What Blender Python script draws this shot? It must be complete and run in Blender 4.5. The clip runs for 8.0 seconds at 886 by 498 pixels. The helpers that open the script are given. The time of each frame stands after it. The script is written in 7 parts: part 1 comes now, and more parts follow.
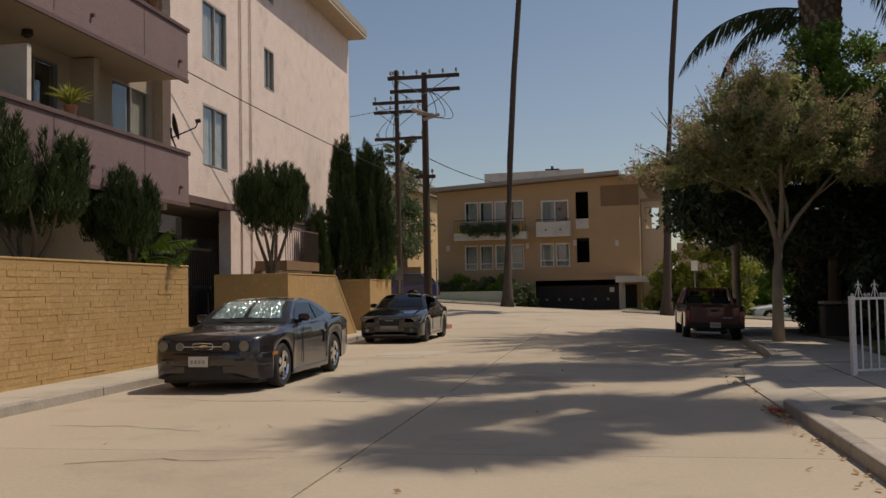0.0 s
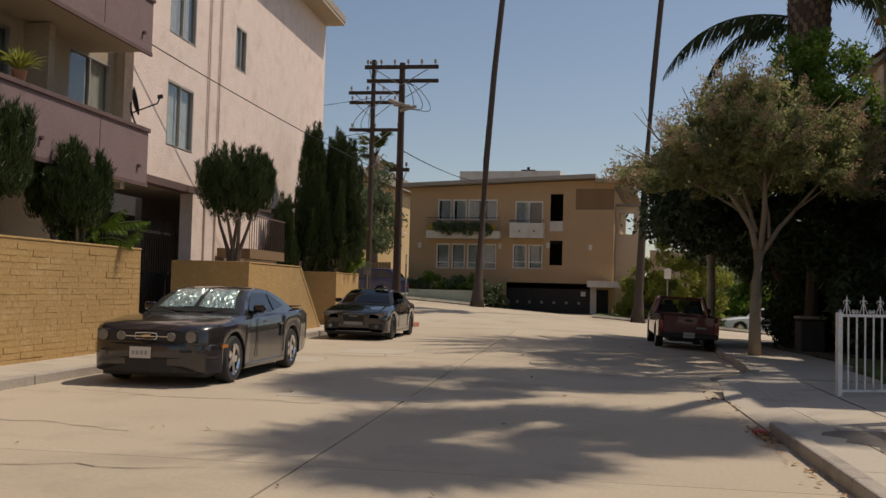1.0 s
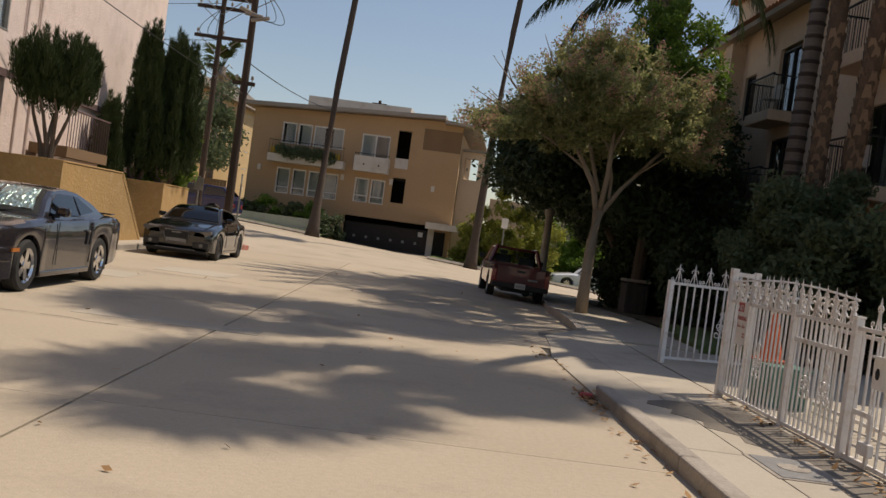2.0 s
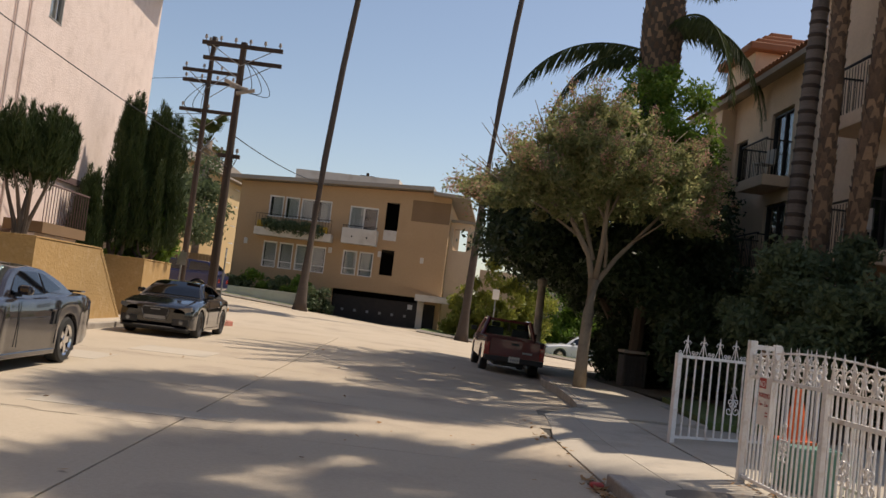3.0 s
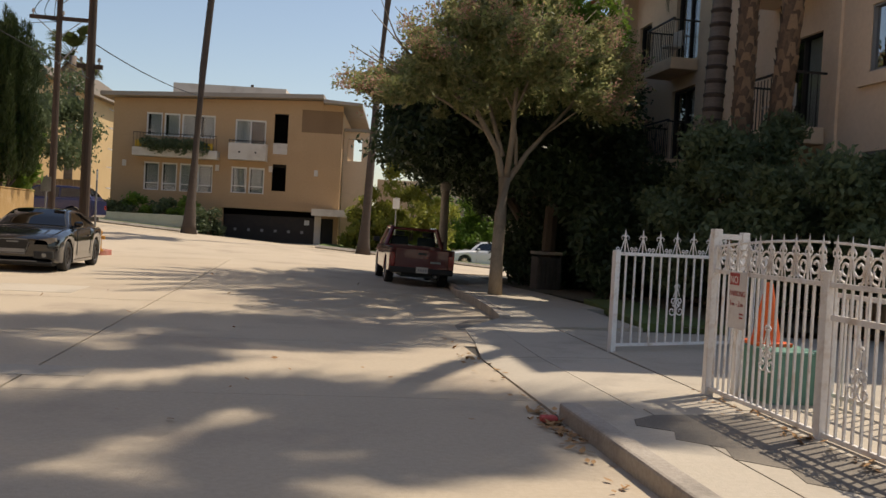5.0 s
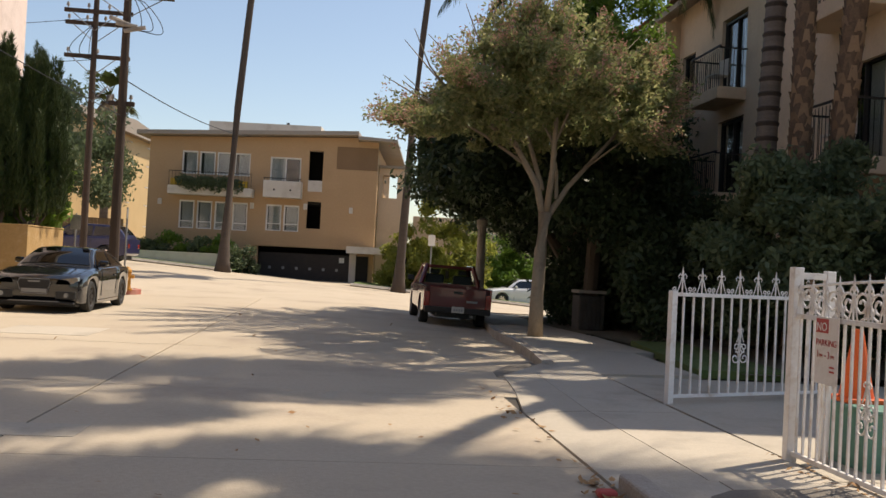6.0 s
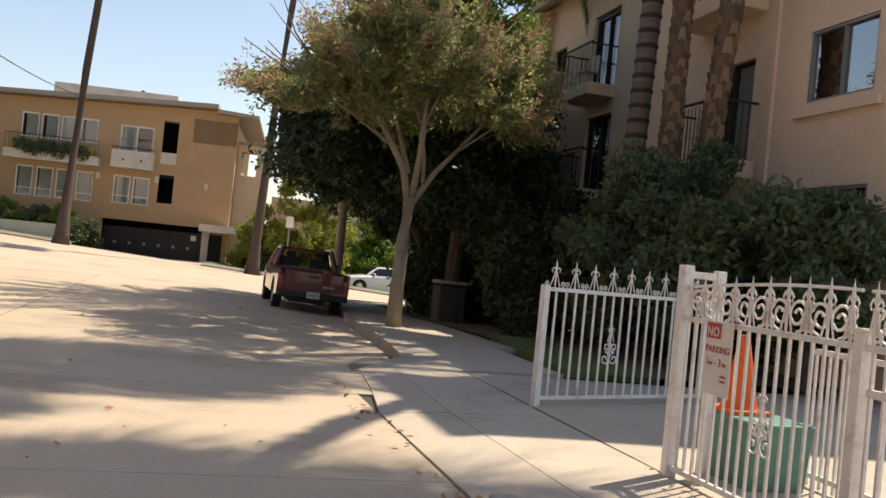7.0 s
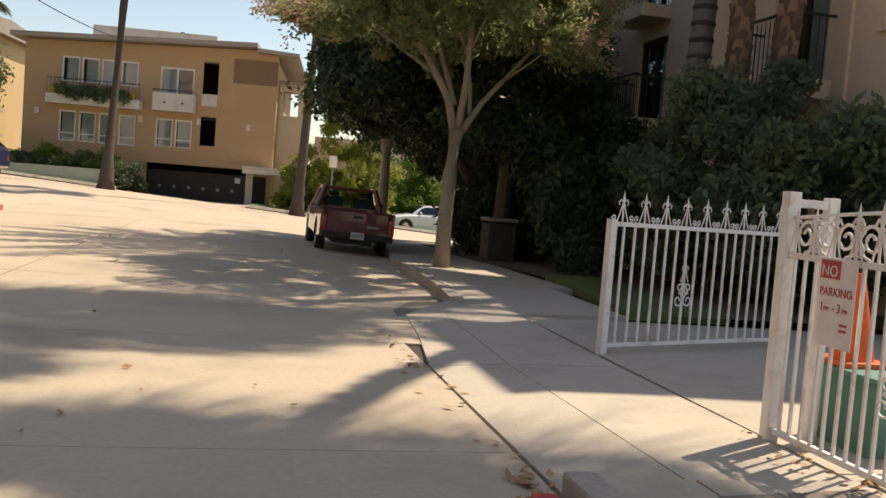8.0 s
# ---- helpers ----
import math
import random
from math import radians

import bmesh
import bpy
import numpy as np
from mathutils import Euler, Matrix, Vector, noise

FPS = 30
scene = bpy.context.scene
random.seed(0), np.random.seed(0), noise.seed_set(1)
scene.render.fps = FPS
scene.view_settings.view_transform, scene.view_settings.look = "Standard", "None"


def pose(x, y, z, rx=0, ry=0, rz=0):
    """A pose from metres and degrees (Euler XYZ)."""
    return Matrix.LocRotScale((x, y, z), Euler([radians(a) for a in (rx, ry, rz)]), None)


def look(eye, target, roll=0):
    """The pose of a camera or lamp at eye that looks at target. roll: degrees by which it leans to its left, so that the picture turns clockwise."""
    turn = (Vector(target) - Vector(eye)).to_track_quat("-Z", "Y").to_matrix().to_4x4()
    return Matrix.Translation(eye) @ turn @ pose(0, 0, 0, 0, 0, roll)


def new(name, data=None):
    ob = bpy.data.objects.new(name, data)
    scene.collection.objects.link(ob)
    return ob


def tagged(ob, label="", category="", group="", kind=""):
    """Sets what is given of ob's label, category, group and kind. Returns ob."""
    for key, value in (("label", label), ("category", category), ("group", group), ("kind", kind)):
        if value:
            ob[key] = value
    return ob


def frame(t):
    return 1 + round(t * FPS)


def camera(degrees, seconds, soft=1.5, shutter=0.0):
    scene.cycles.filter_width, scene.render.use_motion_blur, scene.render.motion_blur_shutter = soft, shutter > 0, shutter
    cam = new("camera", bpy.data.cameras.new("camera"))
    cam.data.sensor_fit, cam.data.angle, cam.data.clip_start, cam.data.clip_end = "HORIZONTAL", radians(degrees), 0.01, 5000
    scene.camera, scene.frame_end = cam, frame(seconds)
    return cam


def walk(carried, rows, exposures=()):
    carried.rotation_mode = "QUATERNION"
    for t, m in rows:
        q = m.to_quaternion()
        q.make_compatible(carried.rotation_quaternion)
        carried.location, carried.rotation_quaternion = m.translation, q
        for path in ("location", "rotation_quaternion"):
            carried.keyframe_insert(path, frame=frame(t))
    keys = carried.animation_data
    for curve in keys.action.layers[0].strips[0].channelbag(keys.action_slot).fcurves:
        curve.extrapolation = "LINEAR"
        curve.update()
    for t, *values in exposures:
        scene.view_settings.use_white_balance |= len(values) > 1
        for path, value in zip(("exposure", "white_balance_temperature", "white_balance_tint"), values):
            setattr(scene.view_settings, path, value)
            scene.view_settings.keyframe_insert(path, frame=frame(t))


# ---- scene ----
cam = camera(52.0, 8.0)
PATH = [
    (0, (-0.009, -0.016, 1.484), (-0.363, 1.95, 1.574), -1.1),
    (0.5, (-0.014, 0.428, 1.507), (-0.372, 2.394, 1.591), 0.1),
    (1, (-0.106, 0.897, 1.48), (-0.4, 2.874, 1.565), 1.5),
    (1.5, (-0.139, 1.3, 1.441), (-0.2, 3.299, 1.456), 3.3),
    (2, (-0.133, 1.75, 1.468), (-0.065, 3.749, 1.438), 7.7),
    (2.2, (-0.179, 1.863, 1.48), (-0.128, 3.861, 1.56), 7.5),
    (3.3, (-0.116, 2.897, 1.488), (-0.028, 4.891, 1.619), 6.4),
    (3.5, (-0.127, 3.1, 1.468), (0.002, 5.093, 1.579), 6.3),
    (4, (-0.127, 3.542, 1.43), (0.27, 5.502, 1.448), 3.6),
    (4.2, (-0.112, 3.74, 1.419), (0.304, 5.696, 1.407), 2.6),
    (5.3, (-0.016, 4.757, 1.411), (0.277, 6.734, 1.345), 3.4),
    (5.5, (0.02, 4.959, 1.395), (0.344, 6.93, 1.311), 2.8),
    (6, (0.094, 5.443, 1.431), (0.321, 7.429, 1.463), 2.9),
    (6.5, (0.133, 5.922, 1.408), (0.62, 7.862, 1.426), 6.2),
    (7, (0.239, 6.36, 1.394), (0.77, 8.288, 1.422), 5.7),
    (7.5, (0.297, 6.773, 1.377), (0.614, 8.745, 1.261), 5.3),
    (8, (0.428, 7.274, 1.355), (0.872, 9.221, 1.239), 4.5),
]
# stops: the clip's camera opens up as it turns to the shade
EXPOSURES = [(0.0, -0.68, 7150, 13), (1.0, -0.53, 7150, 13), (1.5, -0.44, 7200, 13), (2.0, -0.32, 7150, 13), (3.5, 0.0, 7150, 14), (4.0, -0.03, 7100, 12), (5.5, 0.08, 7300, 12), (6.0, 0.28, 7200, 12), (7.0, 0.52, 7500, 13), (8.0, 0.42, 7700, 12)]
walk(cam, [(t, look(eye, target, roll)) for t, eye, target, roll in PATH], EXPOSURES)

SUN_AZ, SUN_EL = 60.0, 60.0   # bearing of the sun from +y towards +x, and its height

world = bpy.data.worlds.new("sky")
scene.world = world
world.use_nodes = True
wn = world.node_tree.nodes
sky = wn.new("ShaderNodeTexSky")
sky.sky_type = "NISHITA"
sky.sun_disc = False
sky.sun_elevation = radians(SUN_EL)
sky.sun_rotation = radians(SUN_AZ)
sky.air_density, sky.dust_density, sky.ozone_density = 1.0, 0.9, 1.2
wn["Background"].inputs[1].default_value = 0.13
world.node_tree.links.new(sky.outputs[0], wn["Background"].inputs[0])

sun_data = bpy.data.lights.new("sun", "SUN")
sun_data.energy, sun_data.angle, sun_data.color = 4.5, radians(0.5), (1.0, 0.93, 0.82)
sun = new("sun", sun_data)
sd = Vector((math.sin(radians(SUN_AZ)) * math.cos(radians(SUN_EL)), math.cos(radians(SUN_AZ)) * math.cos(radians(SUN_EL)), math.sin(radians(SUN_EL))))
sun.matrix_world = look(sd * 60, (0, 0, 0))


# ---- materials ----
def mat(name, a, b=None, rough=0.8, metal=0.0, big=1.2, fine=30.0, amount=0.5, bump=0.0, bump_scale=40.0, spec=0.4, stretch=(1, 1, 1), per_object=0.0, per_island=0.0, coat=0.0, stain=None, stain_scale=0.5):
    """Two colours mixed by large and fine noise, with relief and wear."""
    m = bpy.data.materials.new(name)
    m.use_nodes = True
    nt = m.node_tree
    n, l = nt.nodes, nt.links
    p = n["Principled BSDF"]
    b = b or tuple(c * 0.8 for c in a)
    co = n.new("ShaderNodeTexCoord")
    mp = n.new("ShaderNodeMapping")
    mp.inputs["Scale"].default_value = stretch
    l.new(co.outputs["Object"], mp.inputs[0])
    n1, n2 = n.new("ShaderNodeTexNoise"), n.new("ShaderNodeTexNoise")
    for nn, s, d in ((n1, big, 5), (n2, fine, 3)):
        nn.inputs["Scale"].default_value, nn.inputs["Detail"].default_value = s, d
        l.new(mp.outputs[0], nn.inputs["Vector"])
    add = n.new("ShaderNodeMath")
    add.operation = "ADD"
    l.new(n1.outputs[0], add.inputs[0])
    l.new(n2.outputs[0], add.inputs[1])
    rg = n.new("ShaderNodeMapRange")
    rg.inputs[1].default_value, rg.inputs[2].default_value = 1.0 - 0.35, 1.0 + 0.35
    l.new(add.outputs[0], rg.inputs[0])
    fac = rg.outputs[0]
    if per_object or per_island:
        src = n.new("ShaderNodeObjectInfo").outputs["Random"] if per_object else n.new("ShaderNodeNewGeometry").outputs["Random Per Island"]
        mm = n.new("ShaderNodeMix")
        mm.inputs[0].default_value = per_object or per_island
        l.new(fac, mm.inputs[2])
        l.new(src, mm.inputs[3])
        fac = mm.outputs[0]
    mx = n.new("ShaderNodeMix")
    mx.data_type = "RGBA"
    mx.inputs[6].default_value, mx.inputs[7].default_value = (*a, 1), (*b, 1)
    l.new(fac, mx.inputs[0])
    out = mx.outputs[2]
    if stain:
        n3 = n.new("ShaderNodeTexNoise")
        n3.inputs["Scale"].default_value, n3.inputs["Detail"].default_value = stain_scale, 7
        n3.inputs["Roughness"].default_value = 0.65
        l.new(co.outputs["Object"], n3.inputs["Vector"])
        r3 = n.new("ShaderNodeMapRange")
        r3.inputs[1].default_value, r3.inputs[2].default_value, r3.inputs[4].default_value = 0.52, 0.72, 0.75
        l.new(n3.outputs[0], r3.inputs[0])
        m3 = n.new("ShaderNodeMix")
        m3.data_type = "RGBA"
        l.new(r3.outputs[0], m3.inputs[0])
        l.new(out, m3.inputs[6])
        m3.inputs[7].default_value = (*stain, 1)
        out = m3.outputs[2]
    l.new(out, p.inputs["Base Color"])
    p.inputs["Roughness"].default_value, p.inputs["Metallic"].default_value = rough, metal
    p.inputs["Specular IOR Level"].default_value = spec
    p.inputs["Coat Weight"].default_value = coat
    p.inputs["Coat Roughness"].default_value = 0.04
    if bump:
        bn = n.new("ShaderNodeTexNoise")
        bn.inputs["Scale"].default_value, bn.inputs["Detail"].default_value = bump_scale, 6
        l.new(mp.outputs[0], bn.inputs["Vector"])
        bu = n.new("ShaderNodeBump")
        bu.inputs["Strength"].default_value, bu.inputs["Distance"].default_value = bump, 0.02
        l.new(bn.outputs[0], bu.inputs["Height"])
        l.new(bu.outputs[0], p.inputs["Normal"])
    return m


def leaf_mat(name, a, b, through_light=0.35):
    """Leaves: two greens by leaf, a little light passes through."""
    m = bpy.data.materials.new(name)
    m.use_nodes = True
    n, l = m.node_tree.nodes, m.node_tree.links
    p = n["Principled BSDF"]
    geo = n.new("ShaderNodeNewGeometry")
    no = n.new("ShaderNodeTexNoise")
    no.inputs["Scale"].default_value = 2.6
    co = n.new("ShaderNodeTexCoord")
    l.new(co.outputs["Object"], no.inputs["Vector"])
    av = n.new("ShaderNodeMix")
    av.inputs[0].default_value = 0.5
    l.new(geo.outputs["Random Per Island"], av.inputs[2])
    l.new(no.outputs[0], av.inputs[3])
    mx = n.new("ShaderNodeMix")
    mx.data_type = "RGBA"
    mx.inputs[6].default_value, mx.inputs[7].default_value = (*a, 1), (*b, 1)
    l.new(av.outputs[0], mx.inputs[0])
    l.new(mx.outputs[2], p.inputs["Base Color"])
    p.inputs["Roughness"].default_value = 0.5
    p.inputs["Specular IOR Level"].default_value = 0.3
    tr = n.new("ShaderNodeBsdfTranslucent")
    l.new(mx.outputs[2], tr.inputs["Color"])
    ms = n.new("ShaderNodeMixShader")
    ms.inputs[0].default_value = through_light
    l.new(p.outputs[0], ms.inputs[1])
    l.new(tr.outputs[0], ms.inputs[2])
    l.new(ms.outputs[0], n["Material Output"].inputs[0])
    return m


def glass_mat(name, tint, rough=0.03, dark=0.0):
    """Window glass: mirror-like coat over a dark, see-through body."""
    m = bpy.data.materials.new(name)
    m.use_nodes = True
    n, l = m.node_tree.nodes, m.node_tree.links
    g = n.new("ShaderNodeBsdfGlossy")
    g.inputs["Roughness"].default_value = rough
    t = n.new("ShaderNodeBsdfTransparent")
    t.inputs["Color"].default_value = (*tint, 1)
    w = n.new("ShaderNodeLayerWeight")
    w.inputs["Blend"].default_value = 0.5
    f = n.new("ShaderNodeMath")
    f.operation = "POWER"
    f.inputs[1].default_value = 4.0
    l.new(w.outputs["Facing"], f.inputs[0])
    r = n.new("ShaderNodeMapRange")
    r.inputs[3].default_value, r.inputs[4].default_value = 0.03 + dark, 0.95
    l.new(f.outputs[0], r.inputs[0])
    ms = n.new("ShaderNodeMixShader")
    l.new(r.outputs[0], ms.inputs[0])
    l.new(t.outputs[0], ms.inputs[1])
    l.new(g.outputs[0], ms.inputs[2])
    l.new(ms.outputs[0], n["Material Output"].inputs[0])
    return m


CONCRETE = mat("road_concrete", (0.50, 0.42, 0.32), (0.40, 0.33, 0.245), 0.9, big=0.35, fine=22, bump=0.25, bump_scale=60, per_object=0.22, stain=(0.30, 0.24, 0.19), stain_scale=0.45)
JOINT = mat("joint_filler", (0.07, 0.06, 0.05), (0.04, 0.035, 0.03), 0.95)
WALK = mat("sidewalk_concrete", (0.50, 0.44, 0.36), (0.40, 0.35, 0.28), 0.92, big=0.6, fine=25, bump=0.25, bump_scale=55, per_object=0.3, stain=(0.30, 0.26, 0.21), stain_scale=0.8)
KERB = mat("kerb_concrete", (0.44, 0.39, 0.33), (0.30, 0.26, 0.22), 0.92, big=1.5, fine=30, bump=0.35, stain=(0.16, 0.14, 0.12), stain_scale=1.4)
ASPHALT = mat("asphalt_patch", (0.16, 0.14, 0.12), (0.24, 0.21, 0.17), 0.95, big=2, fine=60, bump=0.5, bump_scale=90)
RED_KERB = mat("red_kerb_paint", (0.42, 0.10, 0.07), (0.45, 0.26, 0.20), 0.85, big=3)
DIRT = mat("dry_ground", (0.20, 0.16, 0.11), (0.12, 0.10, 0.07), 1.0, big=0.8, fine=20, bump=0.5)
GRASS = mat("lawn_grass", (0.07, 0.12, 0.03), (0.13, 0.16, 0.05), 0.95, big=1.5, fine=40, bump=0.6, bump_scale=80)
BLOCK = mat("tan_slump_block", (0.47, 0.30, 0.125), (0.38, 0.238, 0.095), 0.92, big=1.2, fine=18, bump=0.9, bump_scale=14, per_object=0.10, stain=(0.52, 0.36, 0.19), stain_scale=4.0)
BLOCK_J = mat("tan_slump_block_run", (0.47, 0.30, 0.125), (0.37, 0.23, 0.09), 0.92, big=1.2, fine=18, bump=0.7, bump_scale=22, per_island=0.22)
MORTAR = mat("painted_mortar", (0.43, 0.27, 0.115), (0.36, 0.225, 0.09), 0.95, big=3, bump=0.4)
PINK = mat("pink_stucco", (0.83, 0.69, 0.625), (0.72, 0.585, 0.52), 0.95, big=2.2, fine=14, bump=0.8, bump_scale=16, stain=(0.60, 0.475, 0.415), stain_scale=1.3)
# cream darkened to olive-tan: the recesses' shade is put into the colour
CREAM = mat("shade_toned_cream", (0.43, 0.36, 0.27), (0.35, 0.29, 0.215), 0.95, big=0.8, fine=16, bump=0.5, bump_scale=25)
MAUVE = mat("mauve_stucco", (0.235, 0.162, 0.162), (0.19, 0.132, 0.132), 0.92, big=0.9, fine=18, bump=0.4, bump_scale=25, stain=(0.17, 0.12, 0.12), stain_scale=0.8)
MAUVE_D = mat("mauve_trim", (0.15, 0.095, 0.09), (0.11, 0.07, 0.07), 0.85, big=2)
TAN = mat("tan_stucco", (0.50, 0.33, 0.185), (0.44, 0.285, 0.155), 0.93, big=0.5, fine=10, bump=0.3, bump_scale=20, stain=(0.40, 0.25, 0.13), stain_scale=0.2)
BROWN = mat("brown_panel", (0.25, 0.155, 0.085), (0.21, 0.13, 0.07), 0.9, big=0.8)
BEIGE = mat("beige_stucco", (0.78, 0.60, 0.43), (0.70, 0.53, 0.375), 0.94, big=0.6, fine=12, bump=0.4, bump_scale=24, stain=(0.58, 0.43, 0.29), stain_scale=0.3)
YELLOW = mat("yellow_stucco", (0.66, 0.48, 0.25), (0.58, 0.41, 0.21), 0.94, big=0.6)
WHITE = mat("white_paint", (0.78, 0.76, 0.72), (0.70, 0.68, 0.63), 0.6, big=3)
FENCE = mat("white_enamel", (0.80, 0.77, 0.74), (0.70, 0.66, 0.62), 0.38, big=6, fine=40, spec=0.5, stain=(0.45, 0.32, 0.22), stain_scale=5.5)
CREAMW = mat("balcony_cream", (0.66, 0.60, 0.52), (0.58, 0.52, 0.45), 0.9, big=1.4, stain=(0.45, 0.38, 0.30), stain_scale=0.9)
GREY = mat("grey_metal", (0.33, 0.33, 0.33), (0.24, 0.24, 0.24), 0.5, 0.6, big=4)
ROOFM = mat("roof_fascia", (0.36, 0.31, 0.26), (0.30, 0.255, 0.21), 0.85, big=1)
SOFFIT = mat("soffit_wood", (0.50, 0.40, 0.29), (0.42, 0.335, 0.24), 0.85, big=1.5)
IRON = mat("black_iron", (0.028, 0.026, 0.025), (0.05, 0.04, 0.035), 0.55, 0.3, big=4)
# near-black in place of shade in rooms, garage and small holes; also a door
DARK = mat("unlit_black", (0.03, 0.027, 0.024), (0.02, 0.018, 0.016), 0.95)
CURTAIN = mat("pale_curtain", (0.72, 0.69, 0.63), (0.58, 0.55, 0.50), 0.9, big=2, stretch=(9, 9, 0.4))
GLASS = glass_mat("window_glass", (0.80, 0.83, 0.83), 0.02, 0.05)
GLASS_M = glass_mat("mirror_glass", (0.35, 0.38, 0.40), 0.02, 0.45)
CARGLASS = glass_mat("car_glass", (0.05, 0.06, 0.06), 0.02, 0.06)
TILE_RED = mat("clay_tile", (0.42, 0.20, 0.11), (0.30, 0.14, 0.08), 0.85, big=3, per_island=0.6)
POLE = mat("creosoted_wood", (0.085, 0.058, 0.042), (0.05, 0.036, 0.028), 0.9, big=2, stretch=(5, 5, 0.3), bump=0.4)
BARK = mat("smooth_bark", (0.36, 0.29, 0.215), (0.26, 0.205, 0.15), 0.85, big=3, stretch=(1, 1, 0.4), bump=0.35, bump_scale=14, stain=(0.17, 0.125, 0.085), stain_scale=2.5)
BARK_D = mat("dark_bark", (0.12, 0.09, 0.065), (0.075, 0.056, 0.04), 0.92, big=3, stretch=(2, 2, 0.4), bump=0.6, bump_scale=18)
STEM = mat("juniper_stem", (0.24, 0.185, 0.14), (0.15, 0.115, 0.085), 0.92, big=4, stretch=(2, 2, 0.4), bump=0.6, bump_scale=18)
PALMBARK = mat("palm_bark_grey", (0.26, 0.215, 0.18), (0.15, 0.12, 0.10), 0.95, big=2, stretch=(0.6, 0.6, 5), bump=0.6, bump_scale=12)
PALMBARK_D = mat("palm_bark_dark", (0.10, 0.075, 0.06), (0.065, 0.05, 0.04), 0.95, big=2, stretch=(0.6, 0.6, 5), bump=0.5, bump_scale=12)
ALU = mat("pale_aluminium", (0.42, 0.40, 0.37), (0.34, 0.32, 0.30), 0.6, 0.1, big=4)
PALMBARK_B = mat("palm_bark_brown", (0.34, 0.22, 0.135), (0.085, 0.055, 0.038), 0.95, big=4, bump=0.8, bump_scale=10, per_island=0.75)
RUBBER = mat("tyre_rubber", (0.022, 0.022, 0.022), (0.035, 0.033, 0.03), 0.85)
CHROME = mat("chrome", (0.75, 0.75, 0.75), (0.65, 0.65, 0.66), 0.12, 1.0)
ALLOY = mat("alloy_rim", (0.62, 0.62, 0.63), (0.5, 0.5, 0.51), 0.25, 1.0)
PLASTIC = mat("black_plastic", (0.02, 0.02, 0.02), (0.03, 0.03, 0.03), 0.55)
LAMP_GLASS = mat("clear_lamp", (0.22, 0.23, 0.24), (0.15, 0.16, 0.17), 0.08, 0.4, coat=1.0)
TAIL = mat("red_lamp", (0.32, 0.02, 0.015), (0.25, 0.012, 0.01), 0.15, coat=1.0)
PLATE = mat("number_plate", (0.62, 0.58, 0.52), (0.55, 0.52, 0.47), 0.6)
INK = mat("plate_ink", (0.34, 0.33, 0.34), (0.28, 0.27, 0.29), 0.6)


def car_paint(name, a, b, rough=0.3):
    return mat(name, a, b, rough, 0.0, big=2, fine=400, coat=0.9, spec=0.4)


LEAF_J = leaf_mat("juniper_green", (0.028, 0.050, 0.014), (0.062, 0.09, 0.025), 0.10)
LEAF_C = leaf_mat("crape_leaf", (0.11, 0.19, 0.06), (0.48, 0.42, 0.21), 0.6)
LEAF_P = leaf_mat("crape_flower", (0.58, 0.30, 0.27), (0.46, 0.28, 0.17), 0.45)
LEAF_D = leaf_mat("ficus_leaf", (0.032, 0.052, 0.022), (0.06, 0.085, 0.035), 0.22)
LEAF_G = leaf_mat("bright_leaf", (0.10, 0.20, 0.025), (0.19, 0.27, 0.05), 0.45)
LEAF_F = leaf_mat("palm_leaf", (0.05, 0.075, 0.02), (0.10, 0.12, 0.04), 0.3)
LEAF_S = leaf_mat("shrub_leaf", (0.085, 0.125, 0.06), (0.15, 0.18, 0.09), 0.38)
LEAF_Y = leaf_mat("yellow_green_leaf", (0.22, 0.26, 0.04), (0.32, 0.30, 0.07), 0.45)
DEAD = mat("dead_leaf", (0.30, 0.16, 0.07), (0.40, 0.24, 0.11), 0.9, per_island=0.6)
STRAW = leaf_mat("dry_frond", (0.22, 0.15, 0.08), (0.30, 0.21, 0.11), 0.2)


# ---- mesh helpers ----
def link(name, data, material, parent=None, label=""):
    if material is not None:
        data.materials.append(material)
    ob = new(name, data)
    if parent is not None:
        ob.parent = parent
    return tagged(ob, label=label)


def part(name, bm, material, parent=None, label="", smooth=False):
    """One bmesh as one mesh object under a thing or part."""
    data = bpy.data.meshes.new(name)
    bmesh.ops.recalc_face_normals(bm, faces=bm.faces)
    bm.to_mesh(data)
    bm.free()
    if smooth:
        data.polygons.foreach_set("use_smooth", [True] * len(data.polygons))
    return link(name, data, material, parent, label)


def thing(name, at, label, category, group="", rz=0, kind=""):
    ob = new(name)
    ob.empty_display_size = 0.1
    ob.matrix_basis = pose(*at, 0, 0, rz)
    return tagged(ob, label, category, group, kind)


def box(bm, x0, x1, y0, y1, z0, z1, bevel=0.0):
    vs = [bm.verts.new(p) for p in ((x0, y0, z0), (x1, y0, z0), (x1, y1, z0), (x0, y1, z0), (x0, y0, z1), (x1, y0, z1), (x1, y1, z1), (x0, y1, z1))]
    fs = [bm.faces.new([vs[i] for i in q]) for q in ((3, 2, 1, 0), (4, 5, 6, 7), (0, 1, 5, 4), (1, 2, 6, 5), (2, 3, 7, 6), (3, 0, 4, 7))]
    if bevel:
        bmesh.ops.bevel(bm, geom=list({e for f in fs for e in f.edges}), offset=bevel, segments=2, affect="EDGES", profile=0.5)
    return bm


def one_box(*a, bevel=0.0):
    return box(bmesh.new(), *a, bevel=bevel)


